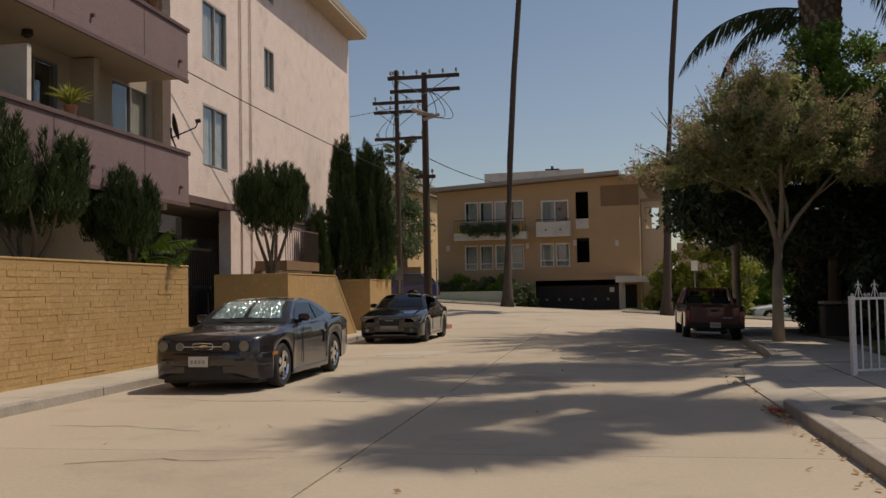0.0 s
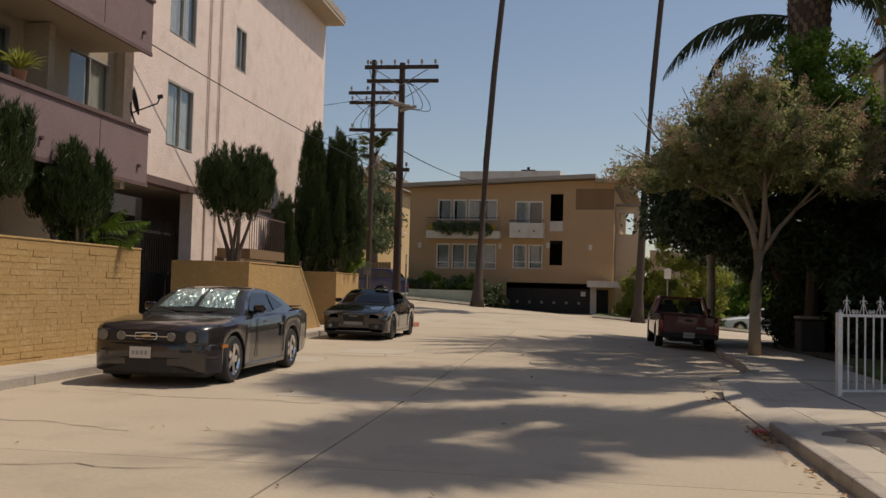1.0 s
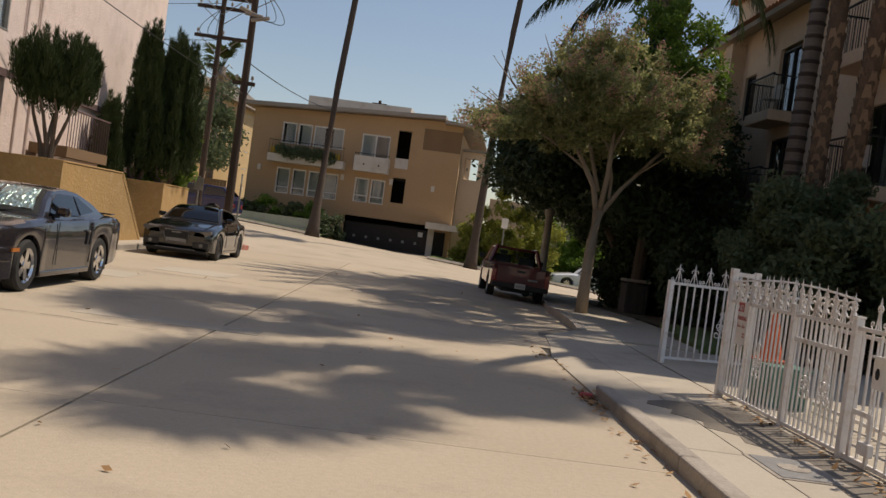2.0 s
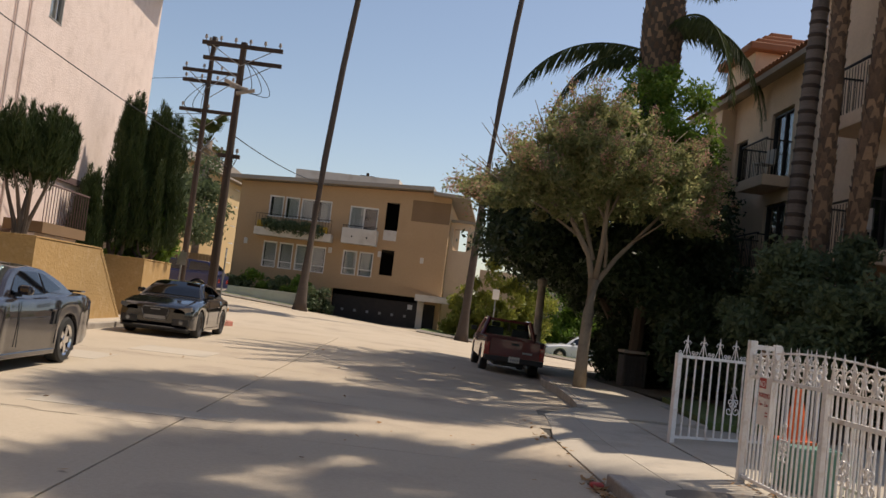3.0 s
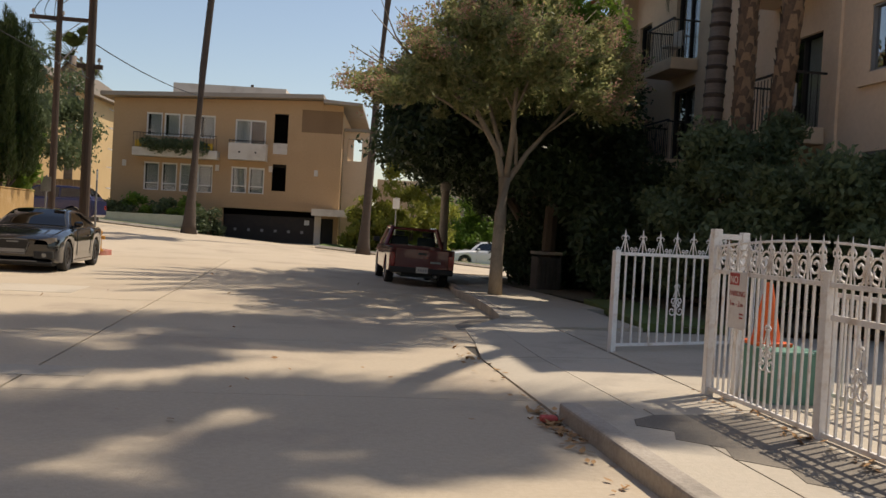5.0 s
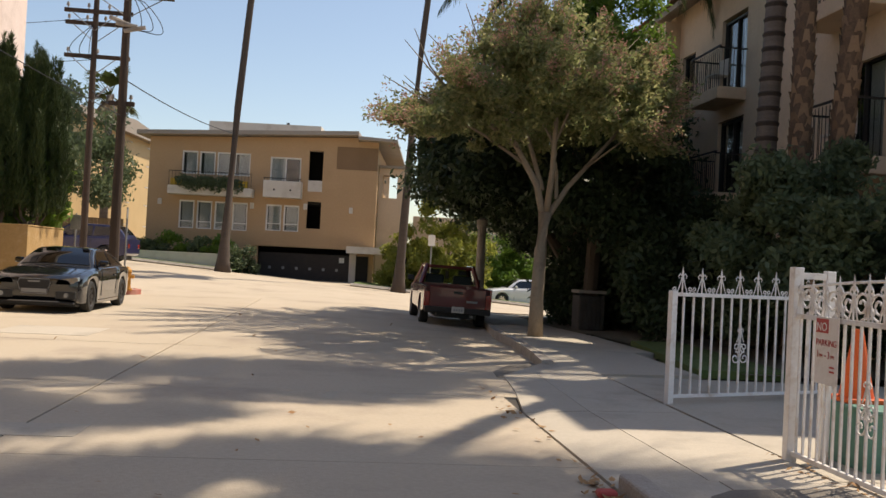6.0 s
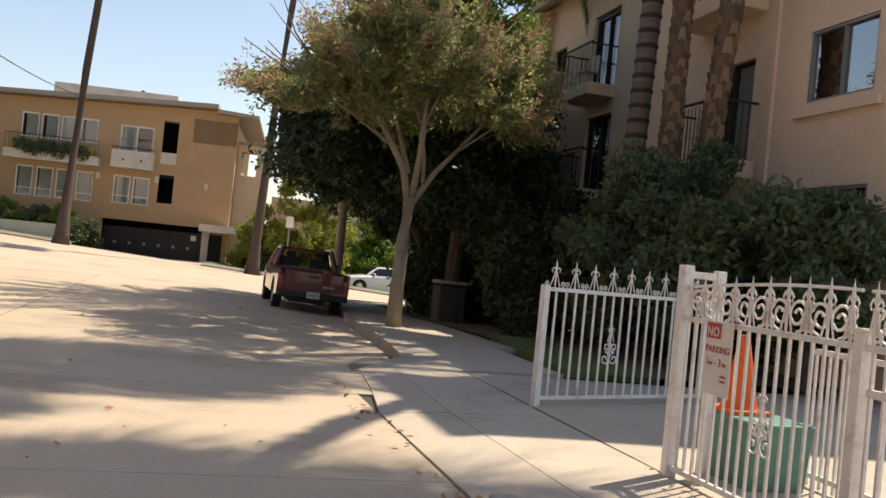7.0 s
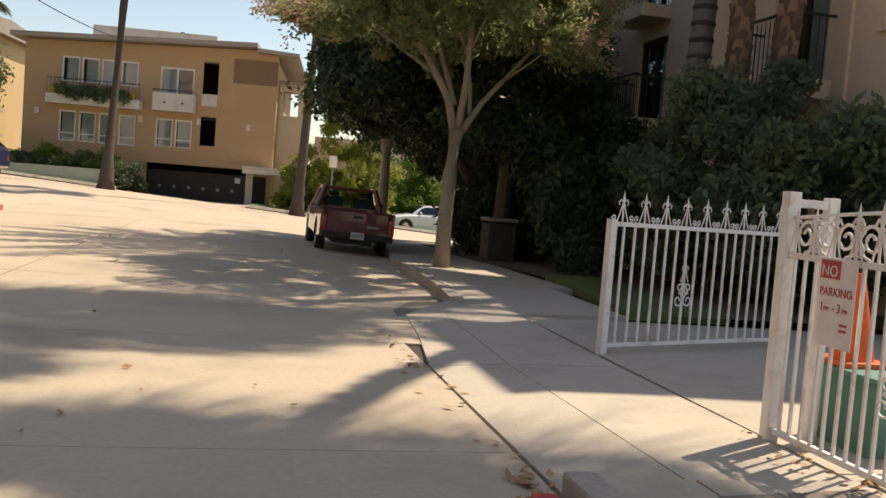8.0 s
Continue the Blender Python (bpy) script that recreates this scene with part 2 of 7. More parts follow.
def tube(bm, pts, radii, seg=8, caps=True):
    """A round bar along points."""
    pts = [Vector(p) for p in pts]
    if isinstance(radii, (int, float)):
        radii = [radii] * len(pts)
    rings = []
    up = Vector((0, 0, 1))
    for i, p in enumerate(pts):
        d = (pts[min(i + 1, len(pts) - 1)] - pts[max(i - 1, 0)]).normalized()
        side = d.cross(up)
        if side.length < 0.05:
            side = d.cross(Vector((0, 1, 0)))
        side.normalize()
        over = side.cross(d)
        rings.append([bm.verts.new(p + radii[i] * (side * math.cos(k * 2 * math.pi / seg) + over * math.sin(k * 2 * math.pi / seg))) for k in range(seg)])
    for a, b in zip(rings, rings[1:]):
        for k in range(seg):
            bm.faces.new((a[k], a[(k + 1) % seg], b[(k + 1) % seg], b[k]))
    if caps:
        bm.faces.new(rings[0][::-1])
        bm.faces.new(rings[-1])
    return bm


def prism(bm, outline, axis, lo, hi):
    """A flat outline pushed out along an axis. outline: the two other coordinates, in order."""
    def at(u, v, w):
        return {"x": (w, u, v), "y": (u, w, v), "z": (u, v, w)}[axis]
    a = [bm.verts.new(at(u, v, lo)) for u, v in outline]
    b = [bm.verts.new(at(u, v, hi)) for u, v in outline]
    n = len(outline)
    bm.faces.new(a[::-1])
    bm.faces.new(b)
    for i in range(n):
        bm.faces.new((a[i], a[(i + 1) % n], b[(i + 1) % n], b[i]))
    return bm


def quads(name, V, material, parent=None, label="", per=4):
    """Many loose faces of per corners each, from an array of corners."""
    V = np.asarray(V, dtype=np.float32).reshape(-1, 3)
    n = len(V) // per
    data = bpy.data.meshes.new(name)
    data.vertices.add(len(V))
    data.vertices.foreach_set("co", V.ravel())
    data.loops.add(len(V))
    data.loops.foreach_set("vertex_index", np.arange(len(V), dtype=np.int32))
    data.polygons.add(n)
    data.polygons.foreach_set("loop_start", np.arange(0, len(V), per, dtype=np.int32))
    data.update(calc_edges=True)
    return link(name, data, material, parent, label)


def leaf_cloud(rng, centres, radii, count, size, flat=0.6, hollow=0.55):
    """Corners of leaf blades scattered in ellipsoid clumps, denser near their skins."""
    centres, radii = np.asarray(centres, float), np.asarray(radii, float)
    if radii.ndim == 1:
        radii = np.repeat(radii[:, None], 3, 1) * np.array([1, 1, flat])
    pick = rng.integers(0, len(centres), count)
    d = rng.normal(size=(count, 3))
    d /= np.linalg.norm(d, axis=1)[:, None]
    r = (hollow + (1 - hollow) * rng.random(count) ** 0.6) * (1 + 0.18 * rng.normal(size=count))
    c = centres[pick] + d * r[:, None] * radii[pick]
    a = rng.normal(size=(count, 3)) + d * 0.4
    a /= np.linalg.norm(a, axis=1)[:, None]
    b = np.cross(a, rng.normal(size=(count, 3)))
    b /= np.linalg.norm(b, axis=1)[:, None]
    s = size * (0.6 + 0.8 * rng.random(count))[:, None]
    return np.stack([c - a * s, c + b * s * 0.42, c + a * s, c - b * s * 0.42], 1).reshape(-1, 3)


def smooth01(a, b, v):
    t = min(max((v - a) / (b - a), 0), 1)
    return t * t * (3 - 2 * t)


def ground_z(x, y):
    """The cross street falls towards +x; the street's own right side begins to fall before it."""
    if x > 0.7:
        return smooth01(20, 31, y) * -0.066 * (min(x, 4.0 + 12 * smooth01(34, 44, y)) - 0.7)
    return smooth01(36, 52, y) * -0.066 * (max(x, -14) - 0.7)


def empty_structure(name, label, category):
    return thing(name, (0, 0, 0), label, category, kind="structure")


# ---- ground, street, kerbs ----
def sheet(name, xs, ys, dz, material, label, category, kind="structure"):
    bm = bmesh.new()
    grid = [[bm.verts.new((x, y, ground_z(x, y) + dz)) for x in xs] for y in ys]
    for r0, r1 in zip(grid, grid[1:]):
        for i in range(len(xs) - 1):
            bm.faces.new((r0[i], r0[i + 1], r1[i + 1], r1[i]))
    return tagged(part(name, bm, material), label, category, kind=kind)


sheet("ground", [-900, -200, -60, -14, -8, 0, 0.7, 4, 8, 16, 60, 200, 900], [-900, -200, -40, 0, 20, 23, 26, 29, 32, 36, 40, 44, 48, 52, 60, 100, 250, 900], -0.10, DIRT, "bare dry earth under and beyond the street", "ground")

KL, JX, KR = -7.45, -2.30, 1.97
road = empty_structure("road", "sunlit tan concrete street in large jointed slabs", "road")
sheet("cross_street", [-60, -30, -14, -8, -4, 0, 4, 8, 12, 16, 40, 80], [35.2 + 1.5 * i for i in range(14)], -0.004, CONCRETE, "pale worn concrete cross street sloping gently down", "road")
part("bed", one_box(KL + 0.02, 3.4, -14, 19.6, -0.09, -0.022), JOINT, road, "dark tar in the joints")
part("bed", one_box(KL + 0.02, 0.6, 19.61, 35.2, -0.09, -0.022), JOINT, road, "dark tar in the joints")


def slab(x0, x1, y0, y1):
    bm = bmesh.new()
    if x1 > 2 and y1 > 20:
        # the falling right side: a bent slab
        xs, ys_ = [x0, 0.7, 2.4, x1], [y0 + (y1 - y0) * i / 4 for i in range(5)]
        top = [[bm.verts.new((x, y, ground_z(x, y))) for x in xs] for y in ys_]
        low = [[bm.verts.new((x, y, ground_z(x, y) - 0.08)) for x in xs] for y in ys_]
        for j in range(4):
            for i in range(3):
                bm.faces.new((top[j][i], top[j][i + 1], top[j + 1][i + 1], top[j + 1][i]))
                bm.faces.new((low[j][i], low[j + 1][i], low[j + 1][i + 1], low[j][i + 1]))
        for j, k in ((0, 1), (4, -1)):
            for i in range(3):
                bm.faces.new((top[j][i], low[j][i], low[j][i + 1], top[j][i + 1])[::k])
        for i in (0, 3):
            for j in range(4):
                bm.faces.new((top[j][i], top[j + 1][i], low[j + 1][i], low[j][i]))
        return part("slab", bm, CONCRETE, road)
    box(bm, x0, x1, y0, y1, -0.08, 0.0)
    return part("slab", bm, CONCRETE, road)


rows_y = [-14, -8.5, -3.0, 1.6, 5.3, 8.15, 11.9, 15.3, 19.6, 23.9, 28.3, 32.0, 35.2]
for y0, y1 in zip(rows_y, rows_y[1:]):
    g = 0.011
    slab(KL, JX - g, y0 + 0.004, y1 - 0.004)
    slab(JX + g, KR if y1 < 16 else (3.3 if y1 < 24 else 4.0), y0 + 0.004, y1 - 0.004)
# a repaired square and hairline cracks
for x, y, w, d in ((-5.3, 20.4, 1.5, 1.5), (-6.1, 17.6, 1.1, 1.3), (-4.0, 12.5, 2.2, 0.5)):
    bm = bmesh.new()
    box(bm, x, x + w, y, y + d, -0.01, 0.004)
    part("patch", bm, WALK, road, "greyer cut-out repair in the slab")
rng = np.random.default_rng(4)
crack = []
for sx, sy, dx, n in ((-7.2, 19.9, 0.22, 26), (-6.9, 12.2, 0.22, 18), (-7.0, 24.6, 0.22, 20), (-6.4, 9.6, 0.2, 9), (-4.8, 7.4, 0.2, 8), (-1.0, 22.6, 0.2, 16), (-6.2, 15.4, 0.2, 16)):
    p = np.array([sx, sy])
    for i in range(n):
        q = p + [dx * (0.5 + rng.random()), rng.normal() * 0.07]
        w = 0.003 + 0.006 * rng.random()
        crack += [(p[0], p[1] - w, 0.006), (q[0], q[1] - w, 0.006), (q[0], q[1] + w, 0.006), (p[0], p[1] + w, 0.006)]
        p = q
quads("crack", crack, JOINT, road, "dark hairline cracks filled with tar")

# left side: kerb, sidewalk
kerb_l = empty_structure("kerb_left", "worn grey concrete kerb beside the sidewalk", "kerb")
for i in range(9):
    y0 = -14 + 5.3 * i
    bm = one_box(KL - 0.16, KL, y0 + 0.006, min(y0 + 5.294, 33.2), -0.08, 0.14, bevel=0.02)
    part("kerbstone", bm, KERB, kerb_l)
walk_l = empty_structure("sidewalk_left", "sunlit concrete sidewalk below the block wall", "sidewalk")
part("bed", one_box(-8.72, KL - 0.16, -14, 36, -0.08, 0.118), JOINT, walk_l)
for i in range(28):
    y0 = -14 + 1.8 * i
    part("slab", one_box(-8.70, KL - 0.165, y0 + 0.006, min(y0 + 1.794, 36), 0.02, 0.13), WALK, walk_l)
part("slab", one_box(-10.45, -8.71, 17.95, 22.4, 0.02, 0.131), WALK, walk_l, "driveway apron at the car gate")
part("slab", one_box(-10.45, -8.71, 27.0, 30.7, 0.02, 0.131), WALK, walk_l, "landing at the steps")
# rounded street corner, painted red
bm = bmesh.new()
arc = [(-7.45, 32.6)] + [(-8.9 + 2.9 * math.cos(a), 34.6 + 1.7 * math.sin(a)) for a in [radians(-52 + 14 * k) for k in range(10)]] + [(-9.6, 36.2), (-40, 36.2), (-40, 34.4), (-8.7, 33.0)]
prism(bm, arc, "z", -0.1, 0.135)
tagged(part("corner_sidewalk", bm, WALK), "pale concrete street corner with hydrant and poles", "sidewalk", kind="structure")
bm = bmesh.new()
outer = [(-7.42, 31.4)] + [(-8.9 + 2.95 * math.cos(a), 34.6 + 1.75 * math.sin(a)) for a in [radians(-52 + 13 * k) for k in range(9)]]
inner = [(x - 0.16, y + 0.02) for x, y in outer]
prism(bm, outer + inner[::-1], "z", -0.1, 0.15)
tagged(part("red_kerb", bm, RED_KERB), "faded red painted kerb round the corner", "kerb", kind="structure")

# right side: kerb with a driveway cut, sidewalk
kerb_r = empty_structure("kerb_right", "worn grey concrete kerb with a chipped end", "kerb")
for y0, y1 in ((-14, -9), (-9, -4), (-4, 0.6), (0.6, 4.9), (4.9, 8.2), (8.2, 11.2)):
    part("kerbstone", one_box(KR, KR + 0.17, y0 + 0.005, y1 - 0.005, -0.08, 0.13, bevel=0.022), KERB, kerb_r)
bm = bmesh.new()
far = [(2.98, 17.9), (3.12, 19.2), (3.26, 21.5), (3.42, 24.5), (3.95, 28.5), (4.0, 33.5), (4.7, 35.4), (6.5, 36.3), (12, 36.6)]
prism(bm, far + [(x + 0.17 if y < 34 else x + 0.05, y - (0.0 if y < 34 else 0.17)) for x, y in far[::-1]], "z", -0.1, 0.15)
for v in bm.verts:
    v.co.z += ground_z(v.co.x, v.co.y)
part("kerbstone", bm, KERB, kerb_r, "kerb curving round the planted corner")
bm = bmesh.new()
prism(bm, [(2.2, 17.0), (2.9, 17.3), (3.1, 18.4), (3.05, 19.0), (2.6, 18.4), (2.25, 17.6)], "z", -0.02, 0.006)
tagged(part("gutter_patch", bm, ASPHALT), "dark asphalt patch in the gutter", "road patch", kind="structure")

walk_r = empty_structure("sidewalk_right", "concrete sidewalk in sun and leaf shade", "sidewalk")
part("bed", one_box(KR + 0.17, 3.72, -14, 11.12, -0.08, 0.085), JOINT, walk_r)


def flag(outline, top, mat_=WALK, label=""):
    bm = bmesh.new()
    prism(bm, outline, "z", top - 0.09, top)
    return part("slab", bm, mat_, walk_r, label)


ys = [-14, -10, -7, -4, -1.5, 1.0, 3.5, 6.0, 8.6, 11.15]
for y0, y1 in zip(ys, ys[1:]):
    flag([(KR + 0.175, y0 + 0.006), (2.62, y0 + 0.006), (2.62, y1 - 0.006), (KR + 0.175, y1 - 0.006)], 0.105)
    flag([(2.635, y0 + 0.006), (3.7, y0 + 0.006), (3.7, y1 - 0.006), (2.635, y1 - 0.006)], 0.105)
# driveway flags at the gate: a ramp down to the street
def ramp(pts, label=""):
    bm = bmesh.new()
    a = [bm.verts.new((x, y, z + ground_z(x, y))) for x, y, z in pts]
    b = [bm.verts.new((x, y, ground_z(x, y) - 0.09)) for x, y, z in pts]
    bm.faces.new(a)
    bm.faces.new(b[::-1])
    for i in range(len(a)):
        bm.faces.new((a[i], b[i], b[(i + 1) % len(a)], a[(i + 1) % len(a)]))
    return part("slab", bm, WALK, walk_r, label)


ramp([(1.99, 11.16, 0.012), (2.62, 11.16, 0.075), (2.62, 14.2, 0.05), (1.98, 14.2, 0.012)])
ramp([(1.98, 14.22, 0.012), (2.62, 14.22, 0.05), (2.75, 17.2, 0.05), (2.32, 17.2, 0.012), (2.18, 15.7, 0.012)])
ramp([(2.628, 11.16, 0.076), (3.53, 11.16, 0.085), (3.58, 14.2, 0.06), (2.628, 14.2, 0.05)])
ramp([(2.628, 14.21, 0.05), (3.58, 14.21, 0.06), (3.62, 17.2, 0.07), (2.757, 17.2, 0.05)])
ramp([(2.34, 17.22, 0.012), (3.62, 17.22, 0.07), (5.0, 17.22, 0.10), (5.0, 20, 0.12), (3.28, 20, 0.13), (3.1, 18.1, 0.12)])
ramp([(3.30, 20.02, 0.13), (5.4, 20.02, 0.12), (5.6, 24.5, 0.12), (3.54, 24.5, 0.135)])
ramp([(3.54, 24.52, 0.135), (5.6, 24.52, 0.12), (5.7, 28.5, 0.12), (4.06, 28.5, 0.135)])
ramp([(4.06, 28.52, 0.135), (5.7, 28.52, 0.12), (5.8, 33, 0.12), (4.1, 33, 0.135)])
ramp([(4.1, 33.02, 0.135), (5.8, 33.02, 0.12), (12, 36.3, 0.12), (6.5, 36.15, 0.12), (4.78, 35.3, 0.12)])
ramp([(3.60, 11.4, 0.06), (9.5, 11.4, 0.05), (9.5, 17.1, 0.05), (3.66, 17.1, 0.06)], "driveway behind the gate")
ramp([(3.72, -14, 0.06), (9.5, -14, 0.05), (9.5, 11.38, 0.05), (3.60, 11.38, 0.06)], "sunlit forecourt behind the fence")
# crumbling asphalt strip and a meter lid beside the fence
bm = bmesh.new()
prism(bm, [(2.40, 10.72), (2.62, 10.9), (3.45, 11.0), (3.5, 6.2), (3.3, 6.0), (3.2, 7.2), (2.98, 7.7), (3.05, 8.2), (2.94, 8.55), (3.08, 8.85), (2.80, 9.12), (2.86, 9.4), (2.62, 9.62), (2.70, 9.9), (2.46, 10.12), (2.55, 10.36), (2.34, 10.52)], "z", 0.09, 0.109)
part("patch", bm, ASPHALT, walk_r, "worn dark asphalt infill in the sidewalk")
for yy in (8.3, 6.9):
    lid = thing("meter_lid", (2.86, yy, 0.105), "grey cast meter lid set flush in the sidewalk", "utility lid")
    part("rim", one_box(-0.26, 0.26, -0.36, 0.36, -0.02, 0.006), KERB, lid)
    part("lid", one_box(-0.22, 0.22, -0.32, 0.32, -0.02, 0.011), GREY, lid)
    bm = bmesh.new()
    tube(bm, [(0, 0, 0.0), (0, 0, 0.015)], 0.12, 16)
    part("cover", bm, KERB, lid)
sheet("lawn", [5.62, 6.5, 8.0, 9.5], [17.2, 20, 24, 28, 33], 0.135, DIRT, "shaded earth bed under the shrubs", "planting bed")
bm = bmesh.new()
prism(bm, [(5.02, 17.3), (6.4, 17.3), (6.6, 22), (5.62, 22)], "z", 0.05, 0.165)
tagged(part("grass_strip", bm, GRASS), "narrow strip of shaded grass beside the sidewalk", "grass", kind="structure")


# ---- block walls on the left ----
def block_run(wall, x, y0, y1, z0, z1, parts=False, cut=None, seed=1, course=0.1, length=0.4, relief=0.008):
    """Street face of rough blocks, proud of the mortar. cut: a function giving the top at y."""
    r = random.Random(seed)
    made, n = [], 0
    rows = int((z1 - z0) / course)
    bm = bmesh.new()
    for k in range(rows):
        y = y0 + (0.0 if k % 2 else -length / 2)
        while y < y1:
            length = 0.30 + 0.34 * r.random()
            a, b = max(y + 0.0015, y0), min(y + length - 0.0015, y1)
            za, zb = z0 + k * course + 0.0015, z0 + (k + 1) * course - 0.0015
            y += length
            if b - a < 0.05 or (cut and zb > cut((a + b) / 2)):
                continue
            out = 0.001 + relief * r.random() ** 3 + (0.8 * relief if r.random() < 0.16 else 0)
            tgt = bmesh.new() if parts and n < 300 and a > 9.6 else bm
            j = [0.002 * (r.random() - 0.5) for _ in range(8)]
            o = [(x - 0.03, a, za), (x - 0.03, b, za), (x - 0.03, b, zb), (x - 0.03, a, zb)]
            f = [(x + out * (0.6 + 0.5 * r.random()), a + 0.003, za + 0.003 + j[0]), (x + out, b - 0.003, za + 0.003 + j[1]), (x + out * (0.7 + 0.5 * r.random()), b - 0.003, zb - 0.003 + j[2]), (x + out, a + 0.003, zb - 0.003 + j[3])]
            vo, vf = [tgt.verts.new(p) for p in o], [tgt.verts.new(p) for p in f]
            tgt.faces.new(vf)
            for i in range(4):
                tgt.faces.new((vo[i], vo[(i + 1) % 4], vf[(i + 1) % 4], vf[i]))
            if tgt is not bm:
                part("block", tgt, BLOCK, wall)
                n += 1
    ob = part("block_courses", bm, BLOCK_J, wall)
    tagged(ob, kind="stuff")


WX = -8.66
wall_a = empty_structure("block_wall_long", "tan painted rough-faced block garden wall", "wall")
part("core", one_box(WX - 0.30, WX - 0.002, -14, 17.80, 0.0, 2.06), MORTAR, wall_a)
part("coping", one_box(WX - 0.32, WX + 0.012, -14, 17.82, 2.061, 2.10, bevel=0.012), BLOCK, wall_a)
sheet("planter_soil", [-11.0, -8.97], [-14, 17.7], 1.75, DIRT, "dry planting soil behind the garden wall", "soil")
WB = -8.16
wall_b = empty_structure("block_wall_stepped", "tan block wall with a raked stepped end", "wall")


def rake(y):
    return 2.0 if y < 26.7 else 2.0 - (y - 26.7) * 0.82


part("core", prism(bmesh.new(), [(22.5, 0.0), (28.95, 0.0), (28.95, 0.12), (26.7, 1.95), (22.5, 1.95)], "x", WB - 0.3, WB - 0.004), BLOCK, wall_b)
part("return_wall", one_box(-10.2, WB - 0.002, 22.47, 22.75, 0.0, 1.96), BLOCK, wall_b, "shaded return of the block wall")
part("coping", one_box(WB - 0.32, WB + 0.012, 22.46, 26.7, 1.961, 2.0, bevel=0.01), BLOCK, wall_b)
part("coping", one_box(-10.2, WB - 0.33, 22.46, 22.78, 1.961, 2.0, bevel=0.01), BLOCK, wall_b)
for i in range(22):
    y = 26.7 + i * 0.11
    part("step_block", one_box(WB - 0.3, WB + 0.01, y, y + 0.11, rake(y) - 0.17, rake(y) - 0.04), BLOCK, wall_b)
wall_c = empty_structure("block_wall_short", "tan block planter wall beyond the steps", "wall")
part("core", one_box(WB - 0.3, WB - 0.004, 30.9, 33.9, 0.0, 1.86), BLOCK, wall_c)
part("return_wall", one_box(-10.4, WB - 0.003, 30.75, 31.05, 0.0, 1.87), BLOCK, wall_c, "shaded return of the planter wall")
part("coping", one_box(-10.4, WB + 0.012, 30.74, 31.06, 1.871, 1.91, bevel=0.01), BLOCK, wall_c)
part("coping", one_box(WB - 0.31, WB + 0.012, 31.07, 33.9, 1.871, 1.91, bevel=0.01), BLOCK, wall_c)
sheet("planter_soil_far", [-10.4, WB - 0.28], [22.8, 27.5], 1.75, DIRT, "planting soil behind the stepped wall", "soil")
sheet("planter_soil_end", [-12.4, WB - 0.28], [31.0, 34.0], 1.65, DIRT, "planting soil behind the short wall", "soil")


# ---- windows ----
def window(at, rz, w, h, panes=2, frame_mat=WHITE, bar=0.06, curtain=0.5, sill=False, label="", name="window", depth=0.09, rail=0.0, glass=None):
    """A window in a wall face. Local x runs along the wall, -y points out."""
    win = thing(name, at, label or "sliding window with pale curtains", "window", rz=rz, kind="structure")
    # near-black sheet paints the unlit room behind the panes
    part("room_shade_sheet", one_box(-w / 2 + 0.01, w / 2 - 0.01, depth + 0.06, depth + 0.10, 0.01, h - 0.01), DARK, win)
    bm = bmesh.new()
    box(bm, -w / 2 - bar / 2, w / 2 + bar / 2, -0.03, depth, -bar / 2, bar / 2)
    box(bm, -w / 2 - bar / 2, w / 2 + bar / 2, -0.03, depth, h - bar / 2, h + bar / 2)
    for s in (-1, 1):
        box(bm, s * w / 2 - bar / 2, s * w / 2 + bar / 2, -0.029, depth, bar / 2, h - bar / 2)
    part("window_frame", bm, frame_mat, win)
    for i in range(1, panes):
        x = -w / 2 + w * i / panes
        part("mullion", one_box(x - bar * 0.35, x + bar * 0.35, -0.02, depth - 0.01, bar / 2, h - bar / 2), frame_mat, win)
    for i in range(panes):
        x0, x1 = -w / 2 + w * i / panes + bar * 0.3, -w / 2 + w * (i + 1) / panes - bar * 0.3
        p = part("pane", one_box(x0, x1, 0.03 + 0.014 * (i % 2), 0.037 + 0.014 * (i % 2), bar / 2, h - bar / 2), glass or GLASS, win)
        p.visible_shadow = False
    if rail:
        part("rail", one_box(-w / 2 + bar / 2, w / 2 - bar / 2, -0.015, depth - 0.02, rail - bar * 0.3, rail + bar * 0.3), frame_mat, win)
    if curtain:
        r = random.Random(int(at[0] * 97 + at[1] * 31 + at[2] * 7))
        bm = bmesh.new()
        x0, x1 = (-w / 2 + 0.04, -w / 2 + 0.04 + (w - 0.08) * curtain)
        if r.random() < 0.5:
            x0, x1 = w / 2 - 0.04 - (w - 0.08) * curtain, w / 2 - 0.04
        n = 16
        lo = [bm.verts.new((x0 + (x1 - x0) * i / n, depth + 0.02 + 0.025 * (i % 2), 0.03)) for i in range(n + 1)]
        hi = [bm.verts.new((v.co.x, v.co.y, h - 0.03)) for v in lo]
        for i in range(n):
            bm.faces.new((lo[i], lo[i + 1], hi[i + 1], hi[i]))
        part("curtain", bm, CURTAIN, win)
    if sill:
        part("window_sill", one_box(-w / 2 - 0.12, w / 2 + 0.12, -0.10, 0.0, -0.14, -0.04), frame_mat if sill is True else sill, win)
    return win


